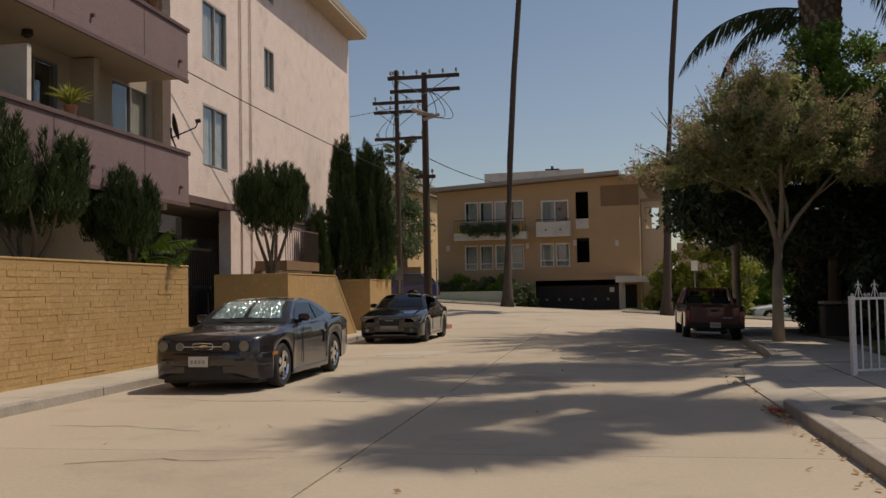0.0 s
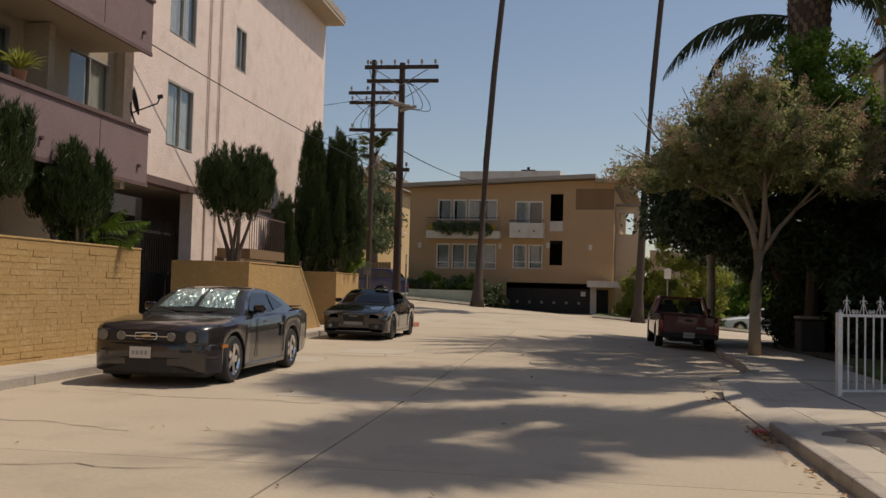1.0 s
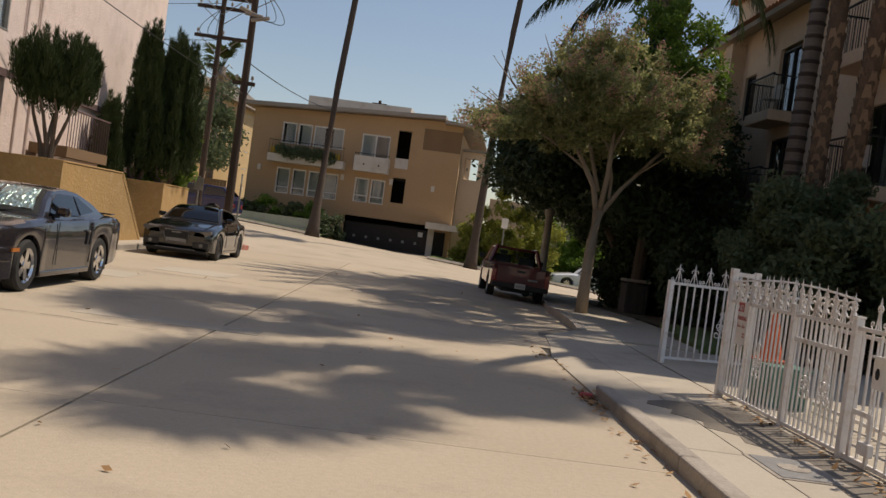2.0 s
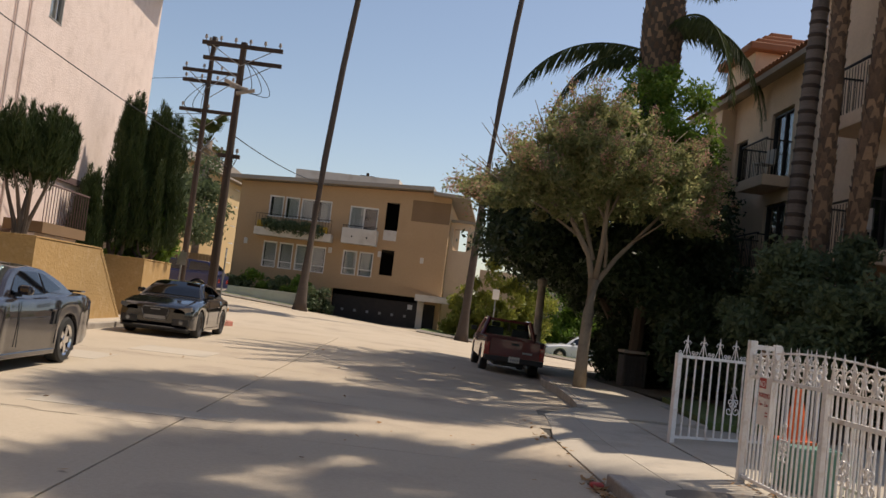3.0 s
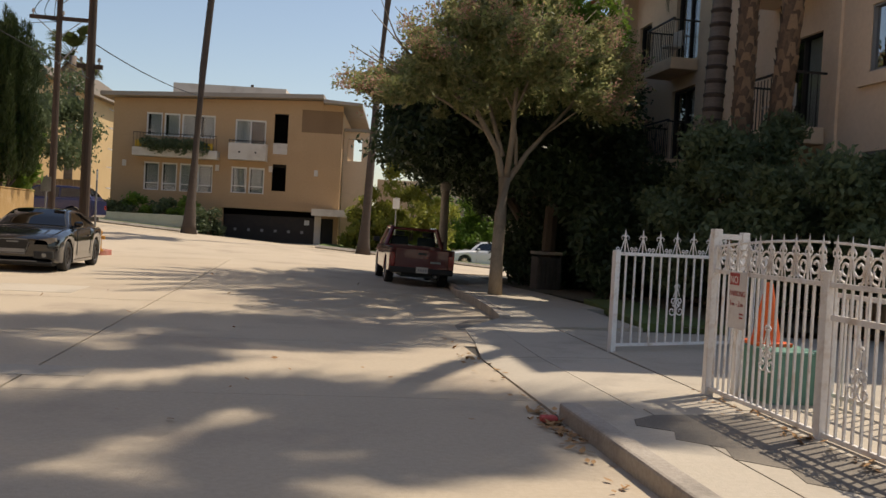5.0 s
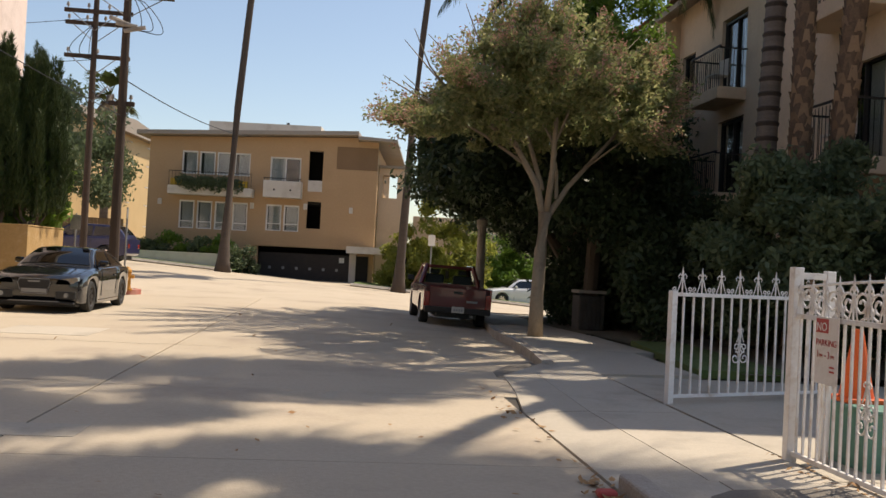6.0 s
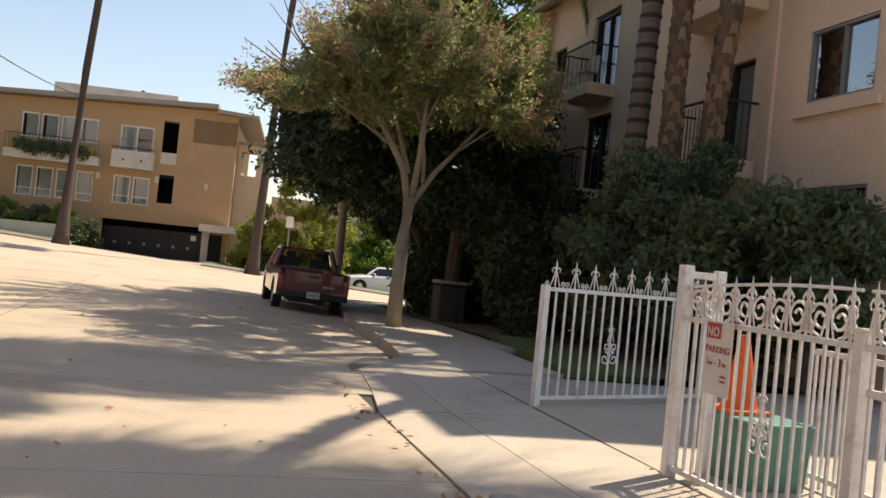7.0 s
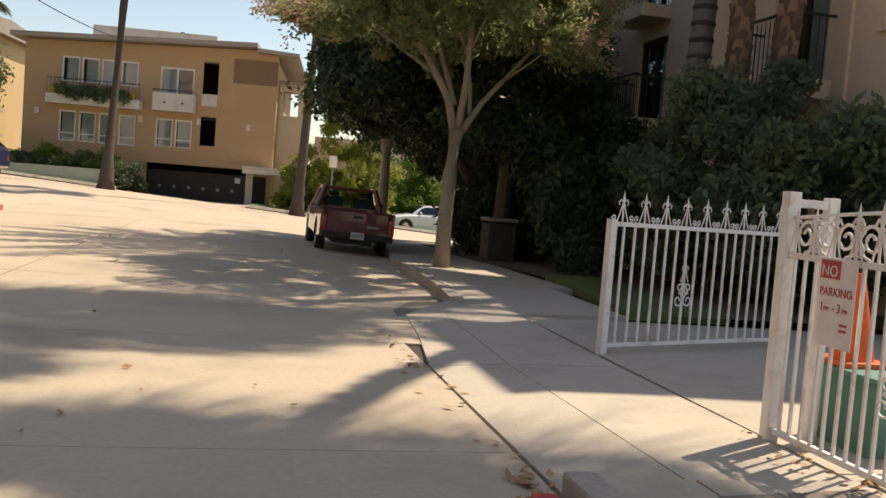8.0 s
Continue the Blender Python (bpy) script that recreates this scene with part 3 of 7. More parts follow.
def wall_with_holes(bm, u0, u1, z0, z1, holes, place, thick):
    """A wall in u and z with rectangular openings (u0, u1, z0, z1); place(u, d, z) gives the point, d is the depth."""
    us = sorted({u0, u1, *[h[0] for h in holes], *[h[1] for h in holes]})
    zs = sorted({z0, z1, *[h[2] for h in holes], *[h[3] for h in holes]})
    def solid(i, k):
        if not (0 <= i < len(us) - 1 and 0 <= k < len(zs) - 1):
            return False
        u, z = (us[i] + us[i + 1]) / 2, (zs[k] + zs[k + 1]) / 2
        return not any(h[0] < u < h[1] and h[2] < z < h[3] for h in holes)
    cache = {}
    def v(u, d, z):
        key = (round(u, 4), d, round(z, 4))
        if key not in cache:
            cache[key] = bm.verts.new(place(u, d, z))
        return cache[key]
    for i in range(len(us) - 1):
        for k in range(len(zs) - 1):
            if not solid(i, k):
                continue
            a, b, c, d = us[i], us[i + 1], zs[k], zs[k + 1]
            bm.faces.new((v(a, 0, c), v(b, 0, c), v(b, 0, d), v(a, 0, d)))
            bm.faces.new((v(a, thick, d), v(b, thick, d), v(b, thick, c), v(a, thick, c)))
            for ok, q in ((solid(i - 1, k), (a, c, a, d)), (solid(i + 1, k), (b, d, b, c)), (solid(i, k - 1), (b, c, a, c)), (solid(i, k + 1), (a, d, b, d))):
                if not ok:
                    bm.faces.new((v(q[0], 0, q[1]), v(q[2], 0, q[3]), v(q[2], thick, q[3]), v(q[0], thick, q[1])))
    return bm


# ---- pink apartment building on the left ----
PX = -10.5
pink = thing("apartment_building", (0, 0, 0), "three-storey pale pink stucco apartment block over a gated garage", "building")
holes = [(22.5, 24.1, 4.95, 6.6), (22.5, 24.1, 7.85, 9.45), (22.5, 24.1, 10.75, 12.0), (26.95, 27.85, 8.0, 9.3), (26.95, 27.85, 10.9, 12.0)]
part("wall", wall_with_holes(bmesh.new(), 20.7, 36.6, 4.05, 12.1, holes, lambda u, d, z: (PX - d, u, z), 0.22), PINK, pink)
part("wall", one_box(-24, PX - 0.004, 36.38, 36.6, 0, 12.1), PINK, pink, "pink stucco end wall")
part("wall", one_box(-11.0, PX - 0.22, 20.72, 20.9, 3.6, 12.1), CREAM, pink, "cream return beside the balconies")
back_holes = [(a, b, zf + c, zf + d) for zf in (3.62, 6.52) for a, b, c, d in ((18.82, 20.58, 1.5, 2.85), (15.22, 16.78, 0.2, 2.65), (12.12, 13.88, 0.2, 2.55))]
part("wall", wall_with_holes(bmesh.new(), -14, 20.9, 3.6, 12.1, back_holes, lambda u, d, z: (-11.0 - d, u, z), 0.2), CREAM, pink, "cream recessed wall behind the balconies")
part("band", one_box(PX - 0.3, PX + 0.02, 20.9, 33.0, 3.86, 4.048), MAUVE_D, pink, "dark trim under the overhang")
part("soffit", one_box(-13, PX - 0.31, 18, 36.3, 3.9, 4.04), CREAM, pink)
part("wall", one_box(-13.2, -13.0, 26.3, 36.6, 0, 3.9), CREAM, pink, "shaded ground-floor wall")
part("wall", one_box(-11.8, -11.6, 9.0, 19.7, 0, 3.6), CREAM, pink, "cream ground-floor wall behind the planter")
part("wall", one_box(PX - 0.35, PX + 0.01, 24.25, 25.9, 0, 3.85), PINK, pink, "pink pier beside the car gate")
part("wall", one_box(PX - 0.3, PX - 0.06, 25.95, 33.5, 0, 3.859), PINK, pink, "sunlit pink ground-floor wall")
part("roof", one_box(-25, PX + 0.78, -14, 36.75, 12.22, 12.5), ROOFM, pink, "broad flat eave")
part("soffit", one_box(-25, PX + 0.76, -14, 36.73, 12.102, 12.218), SOFFIT, pink, "pale eave soffit")
# near-black sheet stands in for the garage's deep shade
part("garage_shade_sheet", one_box(-17, -16.8, 9, 36, 0, 3.9), DARK, pink)
part("garage_floor", one_box(-17, PX, 9, 26, 0.0, 0.12), WALK, pink)
for y in (25.0, 25.75):
    bm = bmesh.new()
    tube(bm, [(PX + 0.045, y, 0.15), (PX + 0.045, y, 12.0)], 0.028, 8)
    part("drain_pipe", bm, PINK, pink)
for (a, b, c, d), cu in zip(holes, (0.95, 0.9, 0.95, 0.9, 0.9)):
    window((PX - 0.03, (a + b) / 2, c), 90, b - a - 0.04, d - c - 0.02, 2, ALU, 0.055, cu, label="aluminium sliding window with pale curtains in pink stucco", rail=0)
# balconies
bx0, bx1, by1 = -11.0, -9.55, 19.62
for zf in (3.62, 6.52, 9.42):
    bal = thing("balcony", (0, 0, zf), "mauve stucco balcony with a dark capped parapet", "balcony", "balconies of the pink block")
    part("floor_slab", one_box(bx0, bx1, -14, by1, 0.0, 0.16), CREAM, bal)
    part("parapet", one_box(bx1 + 0.001, bx1 + 0.02, -14, by1 + 0.02, -0.02, 0.16), MAUVE, bal)
    part("parapet", one_box(bx1 - 0.14, bx1 + 0.02, -14, by1 + 0.02, 0.161, 1.10), MAUVE, bal)
    part("parapet", one_box(bx0, bx1 - 0.141, by1 - 0.14, by1, 0.161, 1.10), MAUVE, bal)
    part("cap", one_box(bx1 - 0.19, bx1 + 0.06, -14, by1 + 0.06, 1.101, 1.19, bevel=0.01), MAUVE_D, bal)
    part("cap", one_box(bx0, bx1 - 0.192, by1 - 0.19, by1 + 0.06, 1.102, 1.191), MAUVE_D, bal)
    part("fascia", one_box(bx1 - 0.02, bx1 + 0.035, -14, by1 + 0.035, -0.10, -0.021), MAUVE_D, bal)
    for y in (8.0, 11.2, 14.4, 17.6):
        part("joint_strip", one_box(bx1 + 0.02, bx1 + 0.026, y, y + 0.025, 0.06, 1.10), MAUVE_D, bal)
    for y in (10.5, 15.6, 19.2):
        bm = bmesh.new()
        tube(bm, [(bx1 - 0.05, y, 0.33), (bx1 + 0.09, y, 0.31)], 0.04, 8)
        part("scupper", bm, MAUVE_D, bal)
for zf in (3.62, 6.52):
    window((-11.03, 19.7, zf + 1.5), 90, 1.72, 1.33, 2, ALU, 0.05, 0.5, label="aluminium sliding window at the back of the balcony", name="window")
    window((-11.03, 16.0, zf + 0.2), 90, 1.52, 2.43, 2, GREY, 0.05, 0, label="sliding balcony door with curtain", name="balcony_door")
    window((-11.03, 13.0, zf + 0.2), 90, 1.72, 2.33, 2, GREY, 0.05, 0.3, label="sliding balcony door with curtain", name="balcony_door")
    div = thing("balcony_divider", (-10.55, 14.1, zf + 0.16), "cream stucco privacy wall dividing two balconies", "divider")
    part("panel", one_box(-0.449, 0.75, -0.06, 0.06, 0, 2.12), CREAMW, div)
    fin = thing("balcony_fin", (-10.8, 17.3, zf + 0.16), "cream stucco fin wall at the back of the balcony", "wall", kind="structure")
    part("panel", one_box(-0.199, 0.35, -0.1, 0.1, 0, 2.7), CREAM, fin)

# car gate
gate_d = thing("car_gate", (PX - 0.5, 22.1, 0.13), "black iron bar car gate in the garage mouth", "gate")
part("gate_frame", box(box(one_box(-0.03, 0.03, -2.2, 2.2, 2.55, 2.63), -0.03, 0.03, -2.2, 2.2, 0.05, 0.15), -0.03, 0.03, -2.2, 2.2, 1.5, 1.58), IRON, gate_d)
for i in range(34):
    bm = bmesh.new()
    y = -2.15 + i * 0.13
    tube(bm, [(0.032, y, 0.05), (0.032, y, 2.9)], 0.011, 6)
    part("bar", bm, IRON, gate_d)
part("panel", one_box(-0.05, -0.031, -2.2, 2.2, 0.15, 1.5), IRON, gate_d, "solid lower sheet")
gate_s = thing("side_gate", (-9.4, 18.05, 0.13), "tall black iron gate closing the passage beside the garden wall", "gate")
part("panel", one_box(-1.0, 0.6, -0.02, 0.02, 0.05, 1.75), IRON, gate_s)
for i in range(13):
    bm = bmesh.new()
    tube(bm, [(-0.95 + 0.12 * i, 0, 1.75), (-0.95 + 0.12 * i, 0, 2.55)], 0.011, 6)
    part("bar", bm, IRON, gate_s)
# porch railing by the entrance
porch = thing("porch", (-9.95, 27.1, 2.5), "raised porch slab with a thin pale railing", "porch")
part("porch_slab", one_box(-0.5, 0.5, -1.15, 1.95, -0.32, -0.04), BROWN, porch)
part("support", one_box(-0.3, 0.3, -1.1, 1.8, -2.44, -0.33), PINK, porch)
for i in range(17):
    bm = bmesh.new()
    y = -1.12 + i * 0.19
    tube(bm, [(0.46, y, -0.05), (0.46, y, 0.92)], 0.012, 6)
    part("baluster", bm, MAUVE_D, porch)
part("hand_rail", one_box(0.43, 0.49, -1.15, 1.95, 0.92, 0.96), MAUVE_D, porch)


# ---- tan building across the junction ----
far_b = thing("apartment_house", (-4, 60, 0.0), "low tan stucco apartment house with sloping roof and dark garage", "building", rz=-6)
U0, U1 = -7.35, 6.15
up_w = [(-5.42 + 1.035 * i, -5.42 + 1.035 * i + 0.93, 6.0, 7.36) for i in range(4)]
lo_w = [(-5.46 + 1.05 * i, -5.46 + 1.05 * i + 0.9, 2.77, 4.43) for i in range(4)]
door_w = [(-0.2, 1.62, 5.55, 7.25)]
lo2_w = [(-0.32, 0.60, 2.87, 4.42), (0.72, 1.64, 2.87, 4.42)]
slots = [(2.08, 2.92, 5.9, 7.72), (2.08, 2.92, 3.1, 4.7)]
garage = [(-0.7, 4.75, -1.0, 1.95)]
fw = bmesh.new()
wall_with_holes(fw, U0, U1, -1.0, 8.05, up_w + lo_w + door_w + lo2_w + slots + garage, lambda u, d, z: (u, d, z), 0.25)
part("wall", fw, TAN, far_b)
part("gable_strip", prism(bmesh.new(), [(U0, 8.051), (4.95, 8.051), (4.95, 8.62), (U0, 8.1)], "y", 0.0, 0.25), TAN, far_b)
part("wall", one_box(U0, U0 + 0.25, 0.26, 14, -1, 8.05), TAN, far_b)
part("wall", one_box(U1 - 0.25, U1, 0.26, 14, -1, 8.05), TAN, far_b)
part("recess_panel", one_box(3.72, 6.149, -0.02, -0.002, 6.7, 8.04), BROWN, far_b, "darker brown panel under the eave")
bm = prism(bmesh.new(), [(U0 - 0.6, 8.12), (5.0, 8.68), (5.0, 8.92), (U0 - 0.6, 8.36)], "y", -0.75, 14)
part("roof", bm, ROOFM, far_b, "grey-brown sloping flat roof with a deep fascia")
part("roof", prism(bmesh.new(), [(5.01, 8.42), (7.3, 8.34), (7.3, 8.5), (5.01, 8.62)], "y", -0.9, 14), ROOFM, far_b, "lower roof end")
pent = one_box(-4.7, 2.3, 3.0, 9, 8.3, 9.62)
part("wall", one_box(4.96, U1 - 0.002, 0.0, 0.25, 8.051, 8.41), TAN, far_b)
part("penthouse", pent, CREAMW, far_b, "pale box on the roof")
# near-black sheet and floor paint the rooms' shade behind the openings
part("interior_shade", one_box(U0 + 0.3, U1 - 0.3, 3.0, 3.1, -1, 8), DARK, far_b)
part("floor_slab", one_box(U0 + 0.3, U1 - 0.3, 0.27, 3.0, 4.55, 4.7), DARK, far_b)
part("garage_lintel", one_box(-0.9, 5.1, -0.12, -0.003, 1.96, 2.3), TAN, far_b)
part("garage_post", one_box(4.76, 5.15, -0.15, 0.26, -1, 1.959), CREAMW, far_b, "pale concrete post")
gd = thing("garage_gate", (-4, 60, 0.0), "black sheet garage gate with a row of small square vents", "gate", rz=-6)
part("gate_leaf", one_box(-0.7, 4.75, 0.5, 0.56, -0.9, 1.6), IRON, gd)
for i in range(6):
    part("vent", one_box(-0.1 + 0.8 * i, 0.06 + 0.8 * i, 0.484, 0.499, 0.62, 0.78), GREY, gd)
part("notice", one_box(4.1, 4.4, 0.47, 0.499, 1.15, 1.45), WHITE, gd, "small white notice")
M12 = pose(-4, 60, 0, 0, 0, -6)


def on_far(u, z, d=0.0):
    return tuple(M12 @ Vector((u, d, z)))


for (a, b, c, d) in up_w:
    window(on_far((a + b) / 2, c, 0.08), -6, b - a - 0.05, d - c - 0.04, 1, WHITE, 0.10, 0.8, label="white-framed casement window in tan stucco")
for (a, b, c, d) in lo_w + lo2_w:
    window(on_far((a + b) / 2, c, 0.08), -6, b - a - 0.05, d - c - 0.04, 1, WHITE, 0.10, 0.9, label="white-framed sash window in tan stucco", rail=0.42)
for (a, b, c, d) in door_w:
    window(on_far((a + b) / 2, c, 0.08), -6, b - a - 0.05, d - c - 0.04, 2, WHITE, 0.10, 0.5, label="white-framed sliding balcony door", name="balcony_door")
fb_b = thing("planter_balcony", on_far(-3.5, 4.72), "long cream planter balcony with trailing greenery and yellow boxes", "balcony", rz=-6)
part("slab", one_box(-2.45, 2.45, -0.9, 0.0, 0.0, 0.5, bevel=0.02), CREAMW, fb_b)
bm = bmesh.new()
for i in range(26):
    tube(bm, [(-2.4 + i * 0.192, -0.85, 0.5), (-2.4 + i * 0.192, -0.85, 1.35)], 0.012, 5)
tube(bm, [(-2.42, -0.85, 1.35), (2.42, -0.85, 1.35)], 0.02, 5)
tagged(part("railing", bm, IRON, fb_b), kind="stuff")
for u in (-1.95, 1.9):
    pl = thing("planter_box", on_far(-3.6 + u, 5.22, -0.5), "yellow planter box on the balcony", "planter", "yellow planter boxes", rz=-6)
    part("box", one_box(-0.3, 0.3, -0.15, 0.15, 0.0, 0.42), mat("yellow_paint", (0.62, 0.38, 0.03), (0.5, 0.3, 0.03), 0.6) if u < 0 else bpy.data.materials["yellow_paint"], pl)
rng = np.random.default_rng(8)
vine = thing("balcony_plants", on_far(-3.6, 5.2, -0.6), "dark trailing plants along the planter balcony", "plants", rz=-6, kind="stuff")
quads("leaves", leaf_cloud(rng, [(-1.5 + 0.4 * i, -0.25, 0.3 - 0.12 * (i % 3)) for i in range(9)], [0.42] * 9, 2600, 0.10, 0.9), LEAF_S, vine)
fb_c = thing("box_balcony", on_far(0.68, 4.8), "cream box balcony below the sliding door", "balcony", rz=-6)
part("parapet", one_box(-1.1, 1.1, -0.8, 0.0, 0.0, 0.98, bevel=0.02), CREAMW, fb_c)
part("rail", one_box(-1.1, 1.1, -0.78, -0.74, 1.1, 1.15), IRON, fb_c)
for i in range(12):
    bm = bmesh.new()
    tube(bm, [(-1.05 + 0.19 * i, -0.76, 0.98), (-1.05 + 0.19 * i, -0.76, 1.1)], 0.012, 5)
    part("bar", bm, IRON, fb_c)
for u in (-0.45, 0.5):
    bm = bmesh.new()
    tube(bm, [(u, -0.82, 0.45), (u, -0.79, 0.45)], 0.06, 8)
    part("drain", bm, DARK, fb_c)
part("slot_parapet", one_box(2.08, 2.92, -0.01, 0.2, 5.3, 5.95), CREAMW, far_b, "cream parapet in the dark slot")
for u, z in ((-6.6, 4.1), (-1.15, 4.1), (4.7, 4.1), (2.0, 4.2)):
    lamp_ = thing("wall_lamp", on_far(u, z, -0.12), "small white box wall lamp", "lamp", "wall lamps of the tan house", rz=-6)
    part("body", one_box(-0.11, 0.11, 0.0, 0.12, 0.0, 0.36, bevel=0.015), CREAMW, lamp_)
# porch wing on its right side
wing = thing("porch_wing", on_far(6.17, 0.0), "beige stucco porch wing with an open terrace frame", "building", rz=-6)
wf = bmesh.new()
wall_with_holes(wf, 0.0, 1.6, -1.2, 7.05, [(0.22, 1.12, 5.25, 6.65)], lambda u, d, z: (u, d + 1.6, z), 0.3)
part("wall", wf, BEIGE, wing)
part("wall", wall_with_holes(bmesh.new(), 1.901, 7.0, 4.6, 7.05, [(2.3, 6.0, 5.0, 6.7)], lambda u, d, z: (1.6 - d, u, z), 0.3), BEIGE, wing)
part("roof", one_box(0.0, 1.75, 1.4, 7.0, 7.051, 7.22), ROOFM, wing)
part("entry_roof", one_box(-1.5, 1.0, -1.4, 0.6, 1.75, 2.15), CREAMW, wing)
part("entry_door", one_box(-1.2, -0.3, -0.06, -0.01, -0.9, 1.6), DARK, wing)
part("terrace_wall", one_box(2.1, 12, 5.0, 5.3, -1.5, 4.4), BEIGE, wing)
# low garden wall, verge and steps to the street
gw = thing("garden_wall", on_far(-4.6, 0.0, -3.2), "low cream garden wall in front of the tan house", "wall", rz=-6, kind="structure")
part("wall", one_box(-3.6, 3.3, -0.12, 0.12, -0.4, 1.35), CREAMW, gw)
part("pier", one_box(2.7, 3.31, -0.2, 0.2, -0.4, 1.4), CREAMW, gw)
for z in (0.95, 0.75, 0.55):
    part("sign_bar", one_box(2.78, 3.2, -0.215, -0.201, z, z + 0.06), INK, gw, "unreadable dark lettering as bars")
verge = bmesh.new()
for (u0, u1) in ((-40, -0.9), (5.4, 30)):
    n = 12
    a = [verge.verts.new((*on_far(u0 + (u1 - u0) * i / n, 0, -5.6)[:2], ground_z(on_far(u0 + (u1 - u0) * i / n, 0, -5.6)[0], 56) + 0.13)) for i in range(n + 1)]
    b = [verge.verts.new((*on_far(u0 + (u1 - u0) * i / n, 0, 2)[:2], a[i].co.z + 0.02)) for i in range(n + 1)]
    c = [verge.verts.new((v.co.x, v.co.y - 0.01, v.co.z - 0.3)) for v in a]
    for i in range(n):
        verge.faces.new((a[i], a[i + 1], b[i + 1], b[i]))
        verge.faces.new((c[i], c[i + 1], a[i + 1], a[i]))
tagged(part("verge", verge, GRASS), "strip of patchy grass along the far kerb", "grass", kind="structure")
for (u0, u1) in ((-40, -0.9), (5.4, 30)):
    kb = bmesh.new()
    n = 10
    lo = [on_far(u0 + (u1 - u0) * i / n, 0, -5.75) for i in range(n + 1)]
    pts = [(x, y, ground_z(x, 56) + 0.06) for x, y, z in lo]
    tube(kb, pts, 0.12, 4)
    tagged(part("kerb_far", kb, KERB), "grey kerb across the junction", "kerb", kind="structure")
# drive apron into the garage
ap = bmesh.new()
prism(ap, [on_far(-0.8, 0, -5.7)[:2], on_far(5.3, 0, -5.7)[:2], on_far(5.3, 0, 3)[:2], on_far(-0.8, 0, 3)[:2]], "z", -0.5, 0.02)
tagged(part("garage_apron", ap, CONCRETE), "pale concrete drive into the dark garage", "driveway", kind="structure")
# yellow building beyond, on the left
yb = thing("yellow_building", (-22, 62, 0.5), "sunlit yellow stucco building with a low roof far behind", "building", rz=-6)
part("wall", one_box(-12, 5.5, 0, 0.3, -1, 8.999), YELLOW, yb)
part("wall", one_box(5.2, 5.5, 0.31, 22, -1, 8.999), YELLOW, yb)
part("roof", prism(bmesh.new(), [(-0.6, 9.3), (11, 10.1), (22.6, 9.3), (22.6, 9.0), (-0.6, 9.0)], "x", -12.5, 6.1), ROOFM, yb, "low dull roof with a shallow fall")
for k in range(3):
    for j in range(4):
        window(tuple(pose(-22, 62, 0.5, 0, 0, -6) @ Vector((5.47, 3 + 4.4 * j, 1.2 + 3.0 * k))), 84, 1.1, 1.4, 1, WHITE, 0.1, 0.4, label="white-framed window in yellow stucco")
brn = thing("side_fence", (-13.4, 57.5, 0.4), "dark brown board fence beside the tan house", "fence", rz=-6)
part("rail", one_box(-2.5, 1.6, 0.03, 0.07, 0.4, 2.2), BROWN, brn)
for i in range(20):
    part("board", one_box(-2.5 + 0.205 * i, -2.31 + 0.205 * i, 0, 0.029, -0.3, 2.6), BROWN, brn)
# beige house beyond, on the right
rb = thing("beige_house", (22, 70, -1.2), "beige house front glimpsed under the trees", "building")
part("wall", one_box(-9, 12, 0, 0.3, -1, 6.5), BEIGE, rb)
part("roof", one_box(-9.5, 12.5, -0.6, 8, 6.51, 6.8), ROOFM, rb)
for u in (-6, -2.5, 1, 4.5):
    window((22 + u, 70 - 0.02, 0.2), 0, 1.3, 1.5, 2, WHITE, 0.1, 0.4, label="white-framed window of the beige house")
hg = thing("hedge_wall", (12, 63, -0.9), "sunlit pale garden wall beyond the junction", "wall", kind="structure")
part("wall", one_box(-3.5, 14, 0, 0.3, -0.6, 1.3), BEIGE, hg)


# ---- beige building on the right ----
RX = 9.6
right_b = thing("stucco_apartments", (0, 0, 0), "three-storey beige stucco apartments with balconies and clay tile roof", "building")
rh = [(17.55, 19.1, 4.55, 5.72), (17.5, 19.15, 1.9, 3.15), (20.6, 22.2, 3.75, 5.6), (20.6, 22.2, 6.75, 8.7), (17.55, 19.1, 7.5, 8.75)]
# unseen upper bay, added height chosen to cast shade over the driveway
part("wall", one_box(RX, RX + 0.25, 17.1, 20.2, 10.602, 12.9), BEIGE, right_b, "end bay raised out of view to cast the driveway shade")
part("wall", one_box(RX + 0.252, 16, 20.0, 20.2, 10.0, 12.9), BEIGE, right_b)
part("wall", wall_with_holes(bmesh.new(), 16.2, 24.6, -0.1, 10.6, rh, lambda u, d, z: (RX + d, u, z), 0.25), BEIGE, right_b)
part("wall", one_box(RX + 0.252, 12.3, 24.4, 24.62, -0.1, 10.6), BEIGE, right_b)
part("wall", one_box(RX + 0.252, 22, 16.2, 16.42, -0.1, 10.6), BEIGE, right_b, "sunny end wall")
part("wall", one_box(RX + 0.252, 22, 17.1, 17.32, 10.72, 12.9), BEIGE, right_b)
part("ledge", one_box(RX + 0.002, 22, 16.2, 17.098, 10.603, 10.70), BEIGE, right_b)
rh2 = [(28.2, 29.8, 3.7, 5.75), (28.2, 29.8, 6.5, 8.6), (28.2, 29.8, 0.3, 2.4), (31.7, 32.7, 6.7, 8.2)]
part("wall", wall_with_holes(bmesh.new(), 24.62, 36.0, -0.1, 9.7, rh2, lambda u, d, z: (10.45 + d, u, z), 0.25), BEIGE, right_b)
part("wall", one_box(10.45, 22, 35.8, 36.0, -0.1, 9.7), BEIGE, right_b)
part("pier", one_box(9.95, 10.448, 33.0, 33.7, -0.1, 9.4), BEIGE, right_b, "projecting stucco pier")
